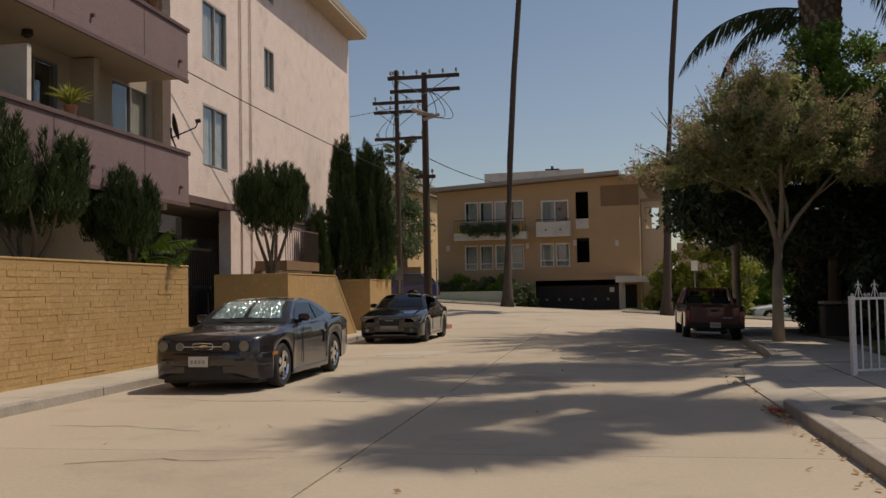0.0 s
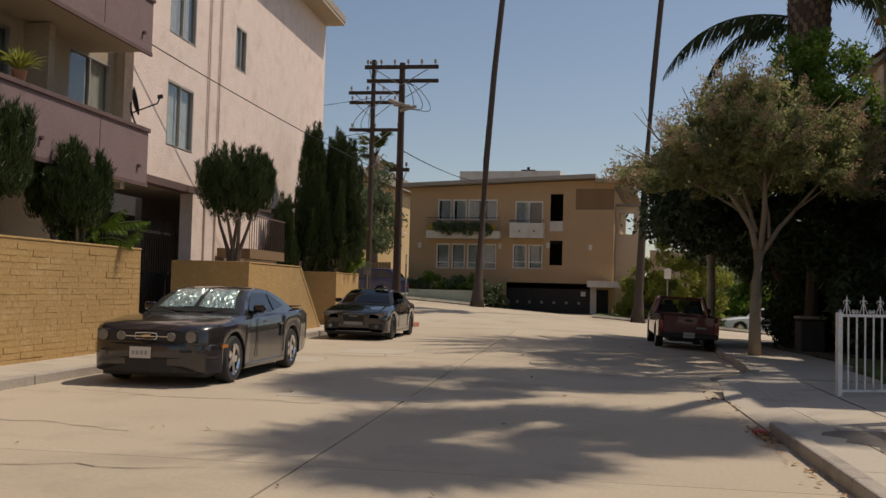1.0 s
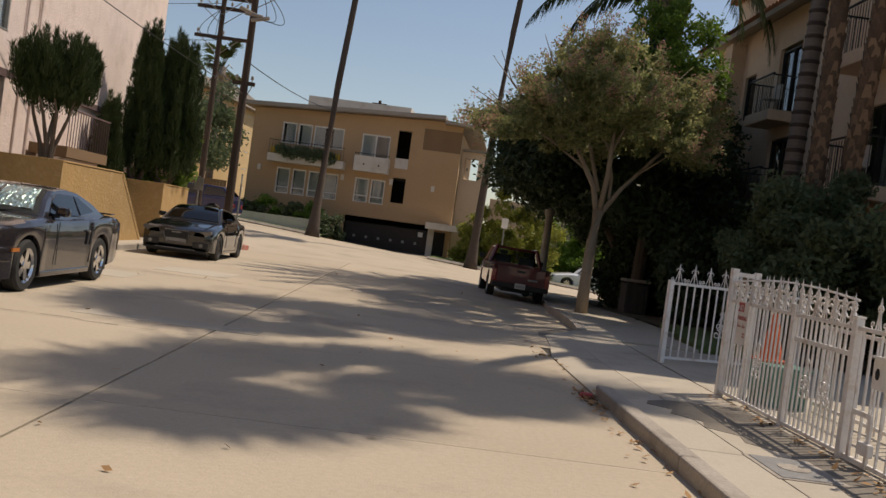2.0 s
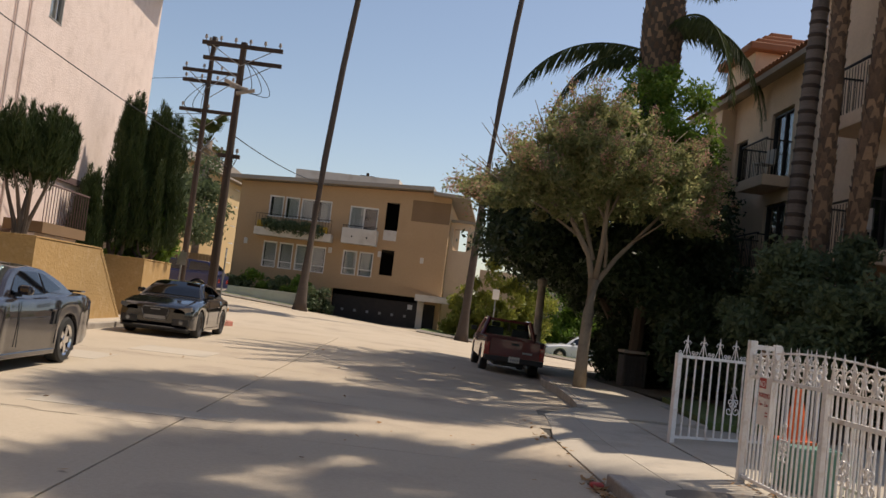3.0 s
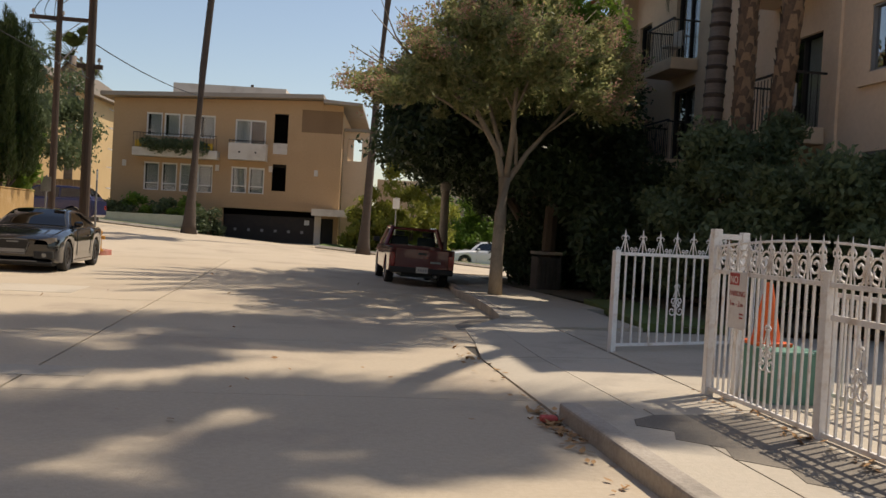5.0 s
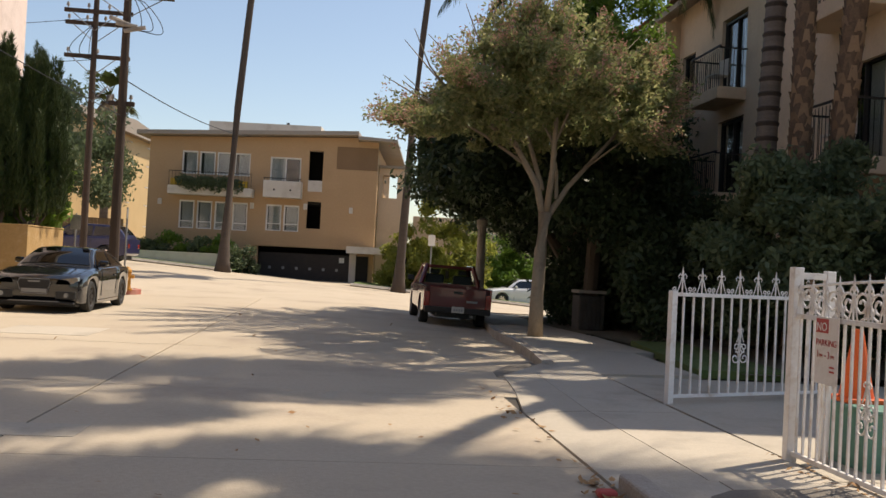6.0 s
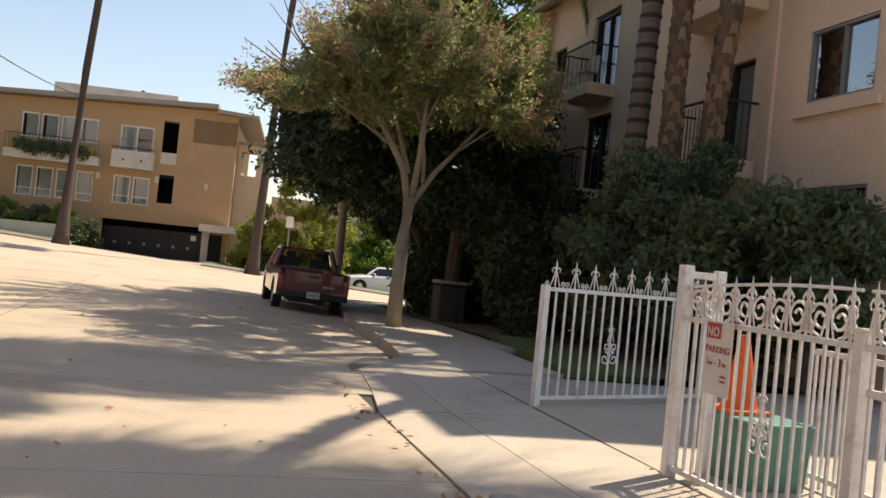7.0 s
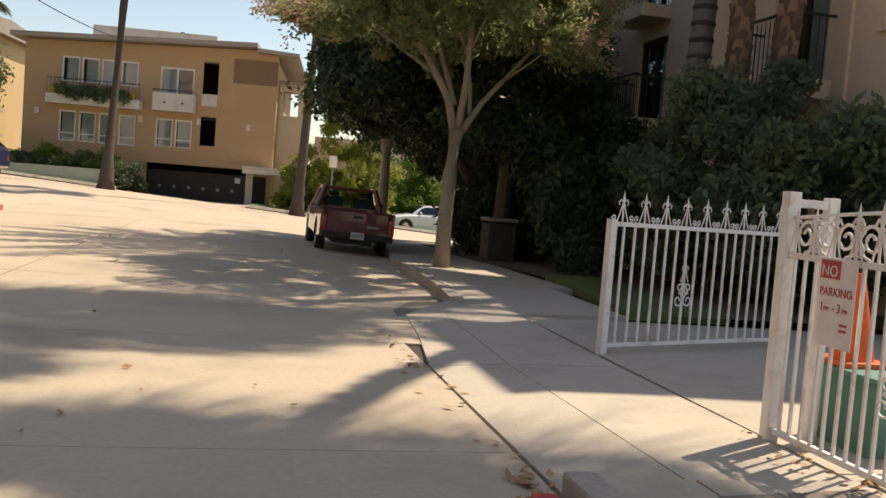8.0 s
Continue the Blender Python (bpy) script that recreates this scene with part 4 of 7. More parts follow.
part("pilaster", one_box(RX - 0.06, RX - 0.002, 19.95, 20.15, -0.1, 10.5), BEIGE, right_b)
# near-black sheets paint the shaded rooms behind these walls
part("interior_shade", one_box(RX + 0.9, RX + 1.0, 16.5, 24.3, 0, 10.5), DARK, right_b)
part("interior_shade", one_box(11.5, 11.6, 24.7, 35.7, 0, 9.6), DARK, right_b)
part("sill_band", one_box(RX - 0.09, RX - 0.002, 17.35, 19.3, 4.3, 4.46), BEIGE, right_b)


def tiles(x0, x1, y0, y1, z0, z1, n_y, n_r):
    """Rows of barrel tiles on a slope that rises from x0 to x1."""
    bm = bmesh.new()
    for j in range(n_r):
        a, b = j / n_r, (j + 1.12) / n_r
        for i in range(n_y):
            y = y0 + (y1 - y0) * (i + 0.5) / n_y
            w = (y1 - y0) / n_y * 0.52
            pa, pb = Vector((x0 + (x1 - x0) * a, y, z0 + (z1 - z0) * a + 0.04)), Vector((x0 + (x1 - x0) * b, y, z0 + (z1 - z0) * b + 0.02))
            ra = [bm.verts.new(pa + Vector((0, w * math.cos(t), w * 0.8 * math.sin(t)))) for t in (0, 0.8, 1.57, 2.34, 3.14)]
            rb_ = [bm.verts.new(pb + Vector((0, w * 0.8 * math.cos(t), w * 0.7 * math.sin(t)))) for t in (0, 0.8, 1.57, 2.34, 3.14)]
            for k in range(4):
                bm.faces.new((ra[k], ra[k + 1], rb_[k + 1], rb_[k]))
    return bm


part("roof_deck", prism(bmesh.new(), [(9.75, 9.62), (15.4, 11.6), (15.4, 11.4), (9.75, 9.45)], "y", 24.6, 36.4), ROOFM, right_b)
tagged(part("roof_tiles", tiles(9.7, 13.4, 24.6, 36.4, 9.62, 10.95, 44, 9), TILE_RED, right_b, "sunlit clay barrel tiles"), kind="stuff")
part("roof_deck", prism(bmesh.new(), [(9.0, 10.62), (15, 12.4), (15, 12.2), (9.0, 10.45)], "y", 20.21, 24.8), ROOFM, right_b)
# unseen roof edge, placed so its shadow ends on the driveway
part("roof_deck", prism(bmesh.new(), [(8.8, 13.0), (15, 14.6), (15, 14.4), (8.8, 12.85)], "y", 16.95, 20.3), ROOFM, right_b)
tagged(part("roof_tiles", tiles(8.95, 12, 20.3, 24.8, 10.62, 11.55, 18, 7), TILE_RED, right_b, "clay barrel tiles along the eave"), kind="stuff")
tower = thing("roof_tower", (11.6, 33.2, 9.7), "small stucco roof turret with clay tiles", "roof turret")
part("body", one_box(-1.1, 1.1, -1.3, 1.3, -0.6, 1.5), BEIGE, tower)
bm = bmesh.new()
for i in range(4):
    box(bm, -1.4 + 0.34 * i, 1.4 - 0.34 * i, -1.6 + 0.34 * i, 1.6 - 0.34 * i, 1.5 + 0.24 * i, 1.76 + 0.24 * i, bevel=0.05)
part("roof", bm, TILE_RED, tower)
window((RX + 0.05, 18.325, 4.57), -90, 1.5, 1.12, 2, GREY, 0.032, 0, glass=GLASS_M, label="dark-framed sliding window reflecting the sky in beige stucco")
window((RX + 0.05, 18.325, 7.52), -90, 1.5, 1.2, 2, IRON, 0.05, 0.3, label="dark-framed sliding window in beige stucco")
window((RX + 0.05, 18.325, 1.92), -90, 1.6, 1.2, 2, GREY, 0.05, 0.8, label="low window with a closed pale blind")
for zf in (3.75, 6.75):
    window((RX + 0.12, 21.4, zf), -90, 1.55, 1.85, 2, IRON, 0.06, 0.5, label="dark sliding balcony door with a pale curtain", name="balcony_door")
for zf in (3.7, 6.5, 0.3):
    window((10.57, 29.0, zf), -90, 1.5, 2.0, 2, IRON, 0.06, 0.4, label="dark sliding balcony door in deep shade", name="balcony_door")
window((10.57, 32.2, 6.72), -90, 0.95, 1.45, 1, IRON, 0.06, 0.3, label="narrow dark window high in the shaded wall")


def rail_balcony(x_wall, y0, y1, z, out, seed):
    b = thing("balcony", (x_wall, (y0 + y1) / 2, z), "stucco balcony slab with a black iron railing", "balcony", "balconies of the beige block")
    h = (y1 - y0) / 2
    part("slab", one_box(-out, -0.002, -h, h, -0.34, -0.02, bevel=0.02), BEIGE, b)
    for i in range(int((y1 - y0) / 0.13) + 1):
        bm = bmesh.new()
        y = -h + 0.04 + i * 0.13
        tube(bm, [(-out + 0.05, y, -0.02), (-out + 0.05, y, 0.98)], 0.009, 5)
        part("bar", bm, IRON, b)
    for s in (-1, 1):
        for i in range(1, int(out / 0.13)):
            bm = bmesh.new()
            tube(bm, [(-out + 0.05 + 0.13 * i, s * (h - 0.04), -0.02), (-out + 0.05 + 0.13 * i, s * (h - 0.04), 0.98)], 0.009, 5)
            part("bar", bm, IRON, b)
        part("side_rail", one_box(-out + 0.03, -0.002, s * (h - 0.04) - 0.02, s * (h - 0.04) + 0.02, 0.981, 1.02), IRON, b)
    part("top_rail", one_box(-out + 0.02, -out + 0.08, -h, h, 1.021, 1.055), IRON, b)
    return b


rail_balcony(RX, 20.35, 22.5, 3.72, 0.75, 1)
rail_balcony(RX, 20.35, 22.5, 6.72, 0.75, 2)
for z in (3.68, 6.45):
    rail_balcony(10.45, 28.1, 30.0, z, 0.8, 3)
for (x, y, z) in ((9.15, 21.3, 3.72), (10.05, 29.1, 6.45)):
    ch = thing("patio_chair", (x, y, z), "pale folding patio chair on the balcony", "chair", rz=-80)
    part("seat", one_box(-0.22, 0.22, -0.22, 0.22, 0.42, 0.46), CREAMW, ch)
    part("backrest", one_box(-0.22, 0.22, 0.20, 0.24, 0.47, 0.92), CREAMW, ch)
    for sx in (-1, 1):
        for sy in (-1, 1):
            bm = bmesh.new()
            tube(bm, [(0.2 * sx, 0.2 * sy, -0.02), (0.2 * sx, 0.2 * sy, 0.42)], 0.014, 6)
            part("leg", bm, CREAMW, ch)


# ---- utility poles, lines, street furniture ----
def insulator(parent, x, y, z):
    bm = bmesh.new()
    tube(bm, [(x, y, z), (x, y, z + 0.08), (x, y, z + 0.1), (x, y, z + 0.22)], [0.02, 0.02, 0.06, 0.04], 8)
    part("insulator", bm, KERB, parent)


def utility_pole(x, y, h, arms, label, lean=0.0, r=0.17):
    p = thing("utility_pole", (x, y, ground_z(x, y) + 0.12), label, "utility pole", "utility poles at the corner")
    bm = bmesh.new()
    tube(bm, [(0, 0, 0), (lean * 0.5, 0, h * 0.5), (lean, 0, h)], [r, r * 0.85, r * 0.68], 12)
    part("pole", bm, POLE, p)
    for z, x0, x1, dy, pins in arms:
        part("crossarm", one_box(x0 + lean, x1 + lean, dy - 0.06, dy + 0.06, z - 0.07, z + 0.07, bevel=0.008), POLE, p)
        for k in range(pins):
            insulator(p, x0 + lean + 0.12 + (x1 - x0 - 0.24) * k / max(pins - 1, 1), dy, z + 0.07)
        for s in (-1, 1):
            bm = bmesh.new()
            tube(bm, [(lean + 0.02 * s, dy, z - 0.7), (lean + s * 0.75 * min(abs(x0), abs(x1)), dy, z - 0.06)], 0.018, 5)
            part("brace", bm, GREY, p)
    return p


pole_b = utility_pole(-7.0, 35.3, 10.05, [(9.85, -1.45, 1.45, -0.2, 6), (9.4, -1.45, 1.4, 0.2, 0), (5.88, -0.42, 0.38, 0.0, 2)], "tall dark creosoted utility pole with double crossarms")
tr = thing("pole_switch", (-7.0, 35.1, 8.45), "grey line switch gear strapped to the pole", "switch gear")
for dx, dz, tilt in ((-0.15, 0.1, 0.3), (0.3, -0.12, -0.2), (0.05, 0.0, 0.1)):
    bm = bmesh.new()
    tube(bm, [(dx - 0.3, -0.1, dz + tilt * 0.4), (dx + 0.35, -0.1, dz - tilt * 0.4)], 0.07, 8)
    part("switch", bm, KERB, tr)
pole_a = utility_pole(-9.3, 40.3, 11.35, [(11.0, -0.25, 0.25, -0.1, 2), (9.85, -1.1, 1.35, -0.1, 4), (9.45, -1.1, 1.1, 0.1, 4), (8.2, -1.05, 1.3, 0.0, 3)], "slender dark utility pole with three crossarms", r=0.14)
bm = bmesh.new()
tube(bm, [(0.05, -0.1, 6.5), (0.6, -0.2, 7.1), (0.75, -0.2, 6.95)], 0.025, 6)
part("bracket_arm", bm, GREY, pole_a)
far_pole = thing("utility_pole", (-4.4, 78, 0.3), "distant utility pole top behind the roof", "utility pole")
bm = bmesh.new()
tube(bm, [(0, 0, 0), (0, 0, 11.6)], 0.12, 8)
part("pole", bm, POLE, far_pole)
part("crossarm", one_box(-0.6, 0.6, -0.06, 0.06, 11.25, 11.38), POLE, far_pole)


def wire(a, b, sag, r=0.012, name="power_line", label="thin black overhead line between poles"):
    a, b = Vector(a), Vector(b)
    bm = bmesh.new()
    tube(bm, [a.lerp(b, i / 20) - Vector((0, 0, sag * 4 * (i / 20) * (1 - i / 20))) for i in range(21)], r, 5)
    return tagged(part(name, bm, PLASTIC), label, "cable")


wire((-7.0, 35.1, 5.6), (-10.42, 19.9, 7.2), 0.15, 0.014, "service_line", "thick black service line sagging to the building")
wire((-7.0, 35.4, 6.8), (-4.4, 78, 11.2), 1.0, 0.02)
wire((-9.3, 40.4, 9.9), (-60, 52, 10.0), 1.2)
wire((-9.3, 40.2, 8.3), (-60, 50, 8.5), 1.2)
wire((-9.3, 40.3, 7.2), (-7.0, 35.4, 6.0), 0.2, 0.018)
for k, (dx, dz) in enumerate(((0.45, -0.9), (0.85, -1.15), (1.2, -0.85))):
    bm = bmesh.new()
    n = 12
    tube(bm, [(-7.0 + dx * math.sin(math.pi * i / n) ** 0.6 * (0.9 if i < n else 1) + 0.1, 35.1, 9.45 - 1.1 * i / n - (0.35 + 0.1 * k) * math.sin(math.pi * i / n)) for i in range(n + 1)], 0.014, 5)
    tagged(part("jumper_cable", bm, PLASTIC), "looped black jumper cable below the crossarm", "cable", "jumper cables")
    bm = bmesh.new()
    tube(bm, [(-9.3 - 0.35 * (k + 0.3) * math.sin(math.pi * i / n) - 0.05, 40.2, 9.6 - 1.3 * i / n - 0.3 * math.sin(math.pi * i / n)) for i in range(n + 1)], 0.014, 5)
    tagged(part("jumper_cable", bm, PLASTIC), "looped black jumper cable below the crossarm", "cable", "jumper cables")

HYD = mat("hydrant_yellow", (0.55, 0.26, 0.04), (0.42, 0.19, 0.03), 0.6)
hyd = thing("fire_hydrant", (-6.25, 34.0, 0.135), "faded yellow fire hydrant at the red kerb", "hydrant")
bm = bmesh.new()
tube(bm, [(0, 0, 0), (0, 0, 0.06), (0, 0, 0.061), (0, 0, 0.5), (0, 0, 0.56), (0, 0, 0.62), (0, 0, 0.72)], [0.16, 0.16, 0.11, 0.105, 0.13, 0.12, 0.03], 14)
part("barrel", bm, HYD, hyd, smooth=False)
for s in (-1, 1):
    bm = bmesh.new()
    tube(bm, [(0, 0, 0.42), (0.2 * s, 0, 0.42)], 0.06, 10)
    part("outlet", bm, HYD, hyd)
bm = bmesh.new()
tube(bm, [(0, 0, 0.36), (0, -0.2, 0.36)], 0.075, 10)
part("outlet", bm, HYD, hyd)


def sign_post(x, y, h, w, hh, label, blank=WHITE):
    s = thing("street_sign", (x, y, ground_z(x, y) + 0.1), label, "street sign")
    bm = bmesh.new()
    tube(bm, [(0, 0, -0.05), (0, 0, h)], 0.03, 8)
    part("post", bm, GREY, s)
    part("plate", one_box(-w / 2, w / 2, -0.045, -0.033, h - hh - 0.05, h - 0.05), blank, s)
    return s


sign_post(-6.6, 35.1, 2.6, 0.03, 0.3, "thin grey post with a plate seen edge on")
sign_post(-7.9, 34.2, 2.3, 0.3, 0.45, "grey post with a parking plate seen edge on", GREY)


# ---- planting ----
def plume_tree(x, y, z, h, r, n_plumes, trunk_h, seed, label, columnar=False, group="junipers in the planter"):
    """A juniper: bare twisted stems, many upright feathered plumes."""
    g = np.random.default_rng(seed)
    t = thing("juniper", (x, y, z), label, "tree", group)
    bm = bmesh.new()
    for k in range(5):
        a = 2 * math.pi * k / 5 + g.random()
        tube(bm, [(0.06 * math.cos(a), 0.06 * math.sin(a), -0.1), (0.16 * math.cos(a + 0.6), 0.16 * math.sin(a + 0.6), trunk_h * 0.5), (0.45 * r * math.cos(a + 0.3), 0.45 * r * math.sin(a + 0.3), trunk_h * 1.1), (0.6 * r * math.cos(a), 0.6 * r * math.sin(a), trunk_h + 0.3 * (h - trunk_h))], [0.075, 0.055, 0.04, 0.015], 7)
    part("trunk", bm, STEM, t, "twisted bare stems")
    V = []
    for k in range(n_plumes):
        a, rr = g.random() * 2 * math.pi, math.sqrt(g.random())
        if columnar:
            zb = trunk_h + (h - trunk_h) * 0.75 * g.random()
            wid = r * (1 - ((zb - trunk_h) / (h - trunk_h)) ** 1.6) * rr
            ln = 0.9 + 0.5 * g.random()
        else:
            wid = r * rr
            zb = trunk_h + 0.15 * h * (rr ** 2) + (h - trunk_h) * 0.42 * g.random() * (1 - 0.4 * rr)
            ln = (h - zb) * (1 - 0.30 * rr ** 2) * (0.58 + 0.50 * g.random())
        bx, by = wid * math.cos(a), wid * math.sin(a)
        m = 330
        s = g.random(m)
        spread = (0.16 if not columnar else 0.15) * (1 - s ** 1.5) * (0.5 + 0.5 * np.minimum(1, s * 6)) + 0.02
        b2 = g.random(m) * 2 * np.pi
        q = np.sqrt(g.random(m))
        px = bx * (1 + 0.20 * s) + spread * q * np.cos(b2)
        py = by * (1 + 0.20 * s) + spread * q * np.sin(b2)
        pz = zb + ln * s
        d = np.stack([np.cos(b2) * 0.40 + 0.22 * g.normal(size=m), np.sin(b2) * 0.40 + 0.22 * g.normal(size=m), 1.0 + 0.3 * g.normal(size=m)], 1)
        d /= np.linalg.norm(d, axis=1)[:, None]
        w = np.cross(d, g.normal(size=(m, 3)))
        w /= np.linalg.norm(w, axis=1)[:, None]
        c = np.stack([px, py, pz], 1)
        L = (0.11 + 0.10 * g.random(m))[:, None]
        V.append(np.stack([c - w * 0.011, c + w * 0.011, c + d * L], 1).reshape(-1, 3))
    quads("foliage", np.concatenate(V), LEAF_J, t, "dense dark green feathery plumes", per=3)
    return t


plume_tree(-9.75, 12.2, 1.72, 2.9, 0.95, 80, 0.7, 1, "broad dark juniper shrub behind the block wall")
plume_tree(-9.7, 13.9, 1.72, 2.75, 0.85, 70, 0.7, 12, "broad dark juniper shrub behind the block wall")
plume_tree(-9.4, 16.4, 1.72, 2.3, 0.58, 80, 0.45, 2, "upright dark juniper behind the block wall")
plume_tree(-9.1, 23.8, 1.72, 3.35, 0.86, 110, 1.2, 3, "vase-shaped juniper with bare twisted stems")
plume_tree(-9.35, 31.6, 1.6, 5.55, 0.6, 160, 0.5, 4, "tall columnar juniper beside the steps", True)
plume_tree(-8.62, 32.4, 1.6, 5.3, 0.98, 240, 0.5, 5, "tall columnar juniper beside the steps", True)
plume_tree(-9.9, 30.3, 0.3, 3.6, 0.5, 80, 0.8, 6, "low columnar juniper beside the steps", True)


def branch_tree(t, forks, bark):
    for k, (pts, rad) in enumerate(forks):
        bm = bmesh.new()
        tube(bm, pts, [q * (0.84 if k == 0 else 0.62) for q in rad], 9)
        part("limb" if k else "trunk", bm, bark, t, "smooth tan bark" if k == 0 else "", smooth=True)


# crape myrtle on the sidewalk
g = np.random.default_rng(20)
cm = thing("crape_myrtle", (4.05, 23.2, 0.10), "crape myrtle street tree with tan forked trunk and faded flowers", "tree")
forks = [([(0, 0, -0.1), (0.0, 0, 0.8), (0.03, 0, 1.7), (0.08, 0, 2.45)], [0.19, 0.155, 0.15, 0.17]),
         ([(0.06, 0, 2.3), (-0.10, 0.05, 3.0), (-0.55, 0.1, 3.75), (-1.5, 0.3, 4.5), (-2.2, 0.4, 4.95)], [0.13, 0.11, 0.09, 0.06, 0.03]),
         ([(0.10, 0, 2.4), (0.15, -0.2, 3.3), (0.10, -0.5, 4.2), (0.05, -0.9, 5.2)], [0.12, 0.10, 0.075, 0.03]),
         ([(0.12, 0, 2.35), (0.55, 0.1, 3.0), (1.2, 0.2, 3.75), (1.9, 0.2, 4.6)], [0.11, 0.085, 0.065, 0.03]),
         ([(0.0, 0, 2.9), (-0.2, 0.5, 3.9), (-0.4, 1.3, 5.0)], [0.09, 0.07, 0.03]),
         ([(0.3, 0.0, 2.75), (0.35, 0.3, 3.3), (0.15, 0.1, 4.0), (0.5, 0.5, 5.0)], [0.07, 0.055, 0.05, 0.025]),
         ([(-0.5, 0.1, 3.7), (-1.0, -0.5, 4.4), (-1.6, -1.0, 5.0)], [0.06, 0.045, 0.02]),
         ([(-0.35, 0.1, 3.4), (-1.2, 0.2, 3.95), (-2.4, 0.1, 4.5)], [0.055, 0.045, 0.02])]
for k in range(26):
    pts, rr = forks[1 + k % 7]
    i = 1 + int(g.integers(len(pts) - 2))
    p = np.array(pts[i]) * 0.5 + np.array(pts[i + 1]) * 0.5
    d = np.array(pts[i + 1]) - np.array(pts[i])
    d = d / np.linalg.norm(d) + 0.55 * g.normal(size=3) * np.array([1, 1, 0.3]) + np.array([0, 0, 0.35])
    L = 0.9 + 0.7 * g.random()
    forks.append(([tuple(p), tuple(p + d * L * 0.5 + 0.06 * g.normal(size=3)), tuple(p + d * L)], [0.035, 0.026, 0.01]))
branch_tree(cm, forks, BARK)
cl, rad = [], []
for k in range(250):
    a, q = g.random() * 2 * math.pi, math.sqrt(g.random())
    lift = 0.35 * q * math.cos(a)
    top = 6.25 - 1.55 * q ** 2.2 + lift + 0.25 * math.sin(3 * a + 1)
    low = 3.75 + 0.35 * math.sin(a * 3) * q + 0.3 * q - 0.2 * lift
    zz = low + (top - low) * (0.3 + 0.7 * g.random() if g.random() < 0.7 else 0.4 * g.random())
    cl.append((2.62 * q * math.cos(a) - 0.30, 2.6 * q * math.sin(a), zz))
    rad.append(0.16 + 0.26 * g.random())
quads("crown", leaf_cloud(g, cl, rad, 52000, 0.062, 0.7, 0.15), LEAF_C, cm, "olive and bronze small leaves in an uneven dome")
# thin sprays that stand out of the dome, tipped with faded flowers
top_cl = [c for c in cl if c[2] > 5.0 or math.hypot(c[0] + 0.38, c[1]) > 1.9]
V, F, twigs = [], [], bmesh.new()
for k in range(520):
    c = np.array(top_cl[int(g.integers(len(top_cl)))])
    d = (c - np.array([-0.38, 0.0, 4.3])) * np.array([1, 1, 1.1]) + 0.5 * g.normal(size=3) + np.array([0, 0, 0.5])
    d /= np.linalg.norm(d)
    L = 0.35 + 0.35 * g.random()
    if k % 3 == 0:
        tube(twigs, [tuple(c), tuple(c + d * L)], [0.007, 0.003], 3)
    for arr, n_, lo_, spread, size in ((V, 26, 0.2, 0.07, 0.05), (F, 16, 0.75, 0.055, 0.034)):
        p = c + d * L * (lo_ + (1.08 - lo_) * g.random((n_, 1))) + spread * g.normal(size=(n_, 3))
        e = d + 0.8 * g.normal(size=(n_, 3))
        e /= np.linalg.norm(e, axis=1)[:, None]
        w = np.cross(e, g.normal(size=(n_, 3)))
        w /= np.linalg.norm(w, axis=1)[:, None]
        arr.append(np.stack([p - e * size, p + w * size * 0.4, p + e * size, p - w * size * 0.4], 1).reshape(-1, 3))
quads("leaf_sprays", np.concatenate(V), LEAF_C, cm, "loose leaf sprays round the dome")
quads("blossom", np.concatenate(F), LEAF_P, cm, "faded pink flower heads")
tagged(part("twigs", twigs, BARK, cm), kind="stuff")


def leafy(name, at, label, category, clumps, radii, count, size, leaf, trunk=None, bark=BARK_D, seed=1, flat=0.8, hollow=0.35, group=""):
    t = thing(name, at, label, category, group)
    if trunk:
        bm = bmesh.new()
        for pts, rr in trunk:
            tube(bm, pts, rr, 8)
        part("trunk", bm, bark, t)
    quads("foliage", leaf_cloud(np.random.default_rng(seed), clumps, radii, count, size, flat, hollow), leaf, t)
    return t


def dome(seed, n, rx, ry, z0, z1, r0, r1):
    q = random.Random(seed)
    c, r = [], []
    for _ in range(n):
        a, k = q.random() * 6.283, math.sqrt(q.random())
        c.append((rx * k * math.cos(a), ry * k * math.sin(a), z0 + (z1 - z0) * q.random() * (1 - 0.45 * k * k)))
        r.append(r0 + (r1 - r0) * q.random())
    return c, r


c, r = dome(31, 150, 4.7, 5.6, 2.35, 8.0, 0.5, 1.0)
# the street side hangs higher
c = [(x, y, max(z, 3.0 + 0.28 * max(-x - 1.0, 0))) if x < -1.0 else (x, y, z) for x, y, z in c]
# and it keeps clear of the balconies
kept = [i for i, p in enumerate(c) if p[0] < 2.4 + 0.41 * p[1]]
c, r = [c[i] for i in kept], [r[i] for i in kept]
leafy("ficus_tree", (7.0, 30.6, -0.1), "dense dark ficus tree overhanging the sidewalk", "tree", c, r, 120000, 0.10, LEAF_D, [([(0, 0, 0), (0.1, 0.2, 1.5), (-0.3, 0.4, 3.5)], [0.3, 0.26, 0.2]), ([(0.05, 0.1, 1.2), (0.8, -0.6, 3.0), (1.4, -1.2, 4.5)], [0.2, 0.15, 0.1]), ([(0, 0.1, 1.0), (-1.0, 0.4, 2.6), (-1.8, 0.2, 4.0)], [0.2, 0.14, 0.08])], seed=31)
c, r = dome(32, 54, 1.55, 1.9, 5.4, 9.0, 0.3, 0.6)
leafy("green_tree", (6.35, 27.6, -0.1), "bright green broadleaf tree top above the crape myrtle", "tree", c, r, 26000, 0.07, LEAF_G, [([(0, 0, 0), (0.1, 0, 3), (0, 0, 7)], [0.2, 0.17, 0.1])], seed=32)
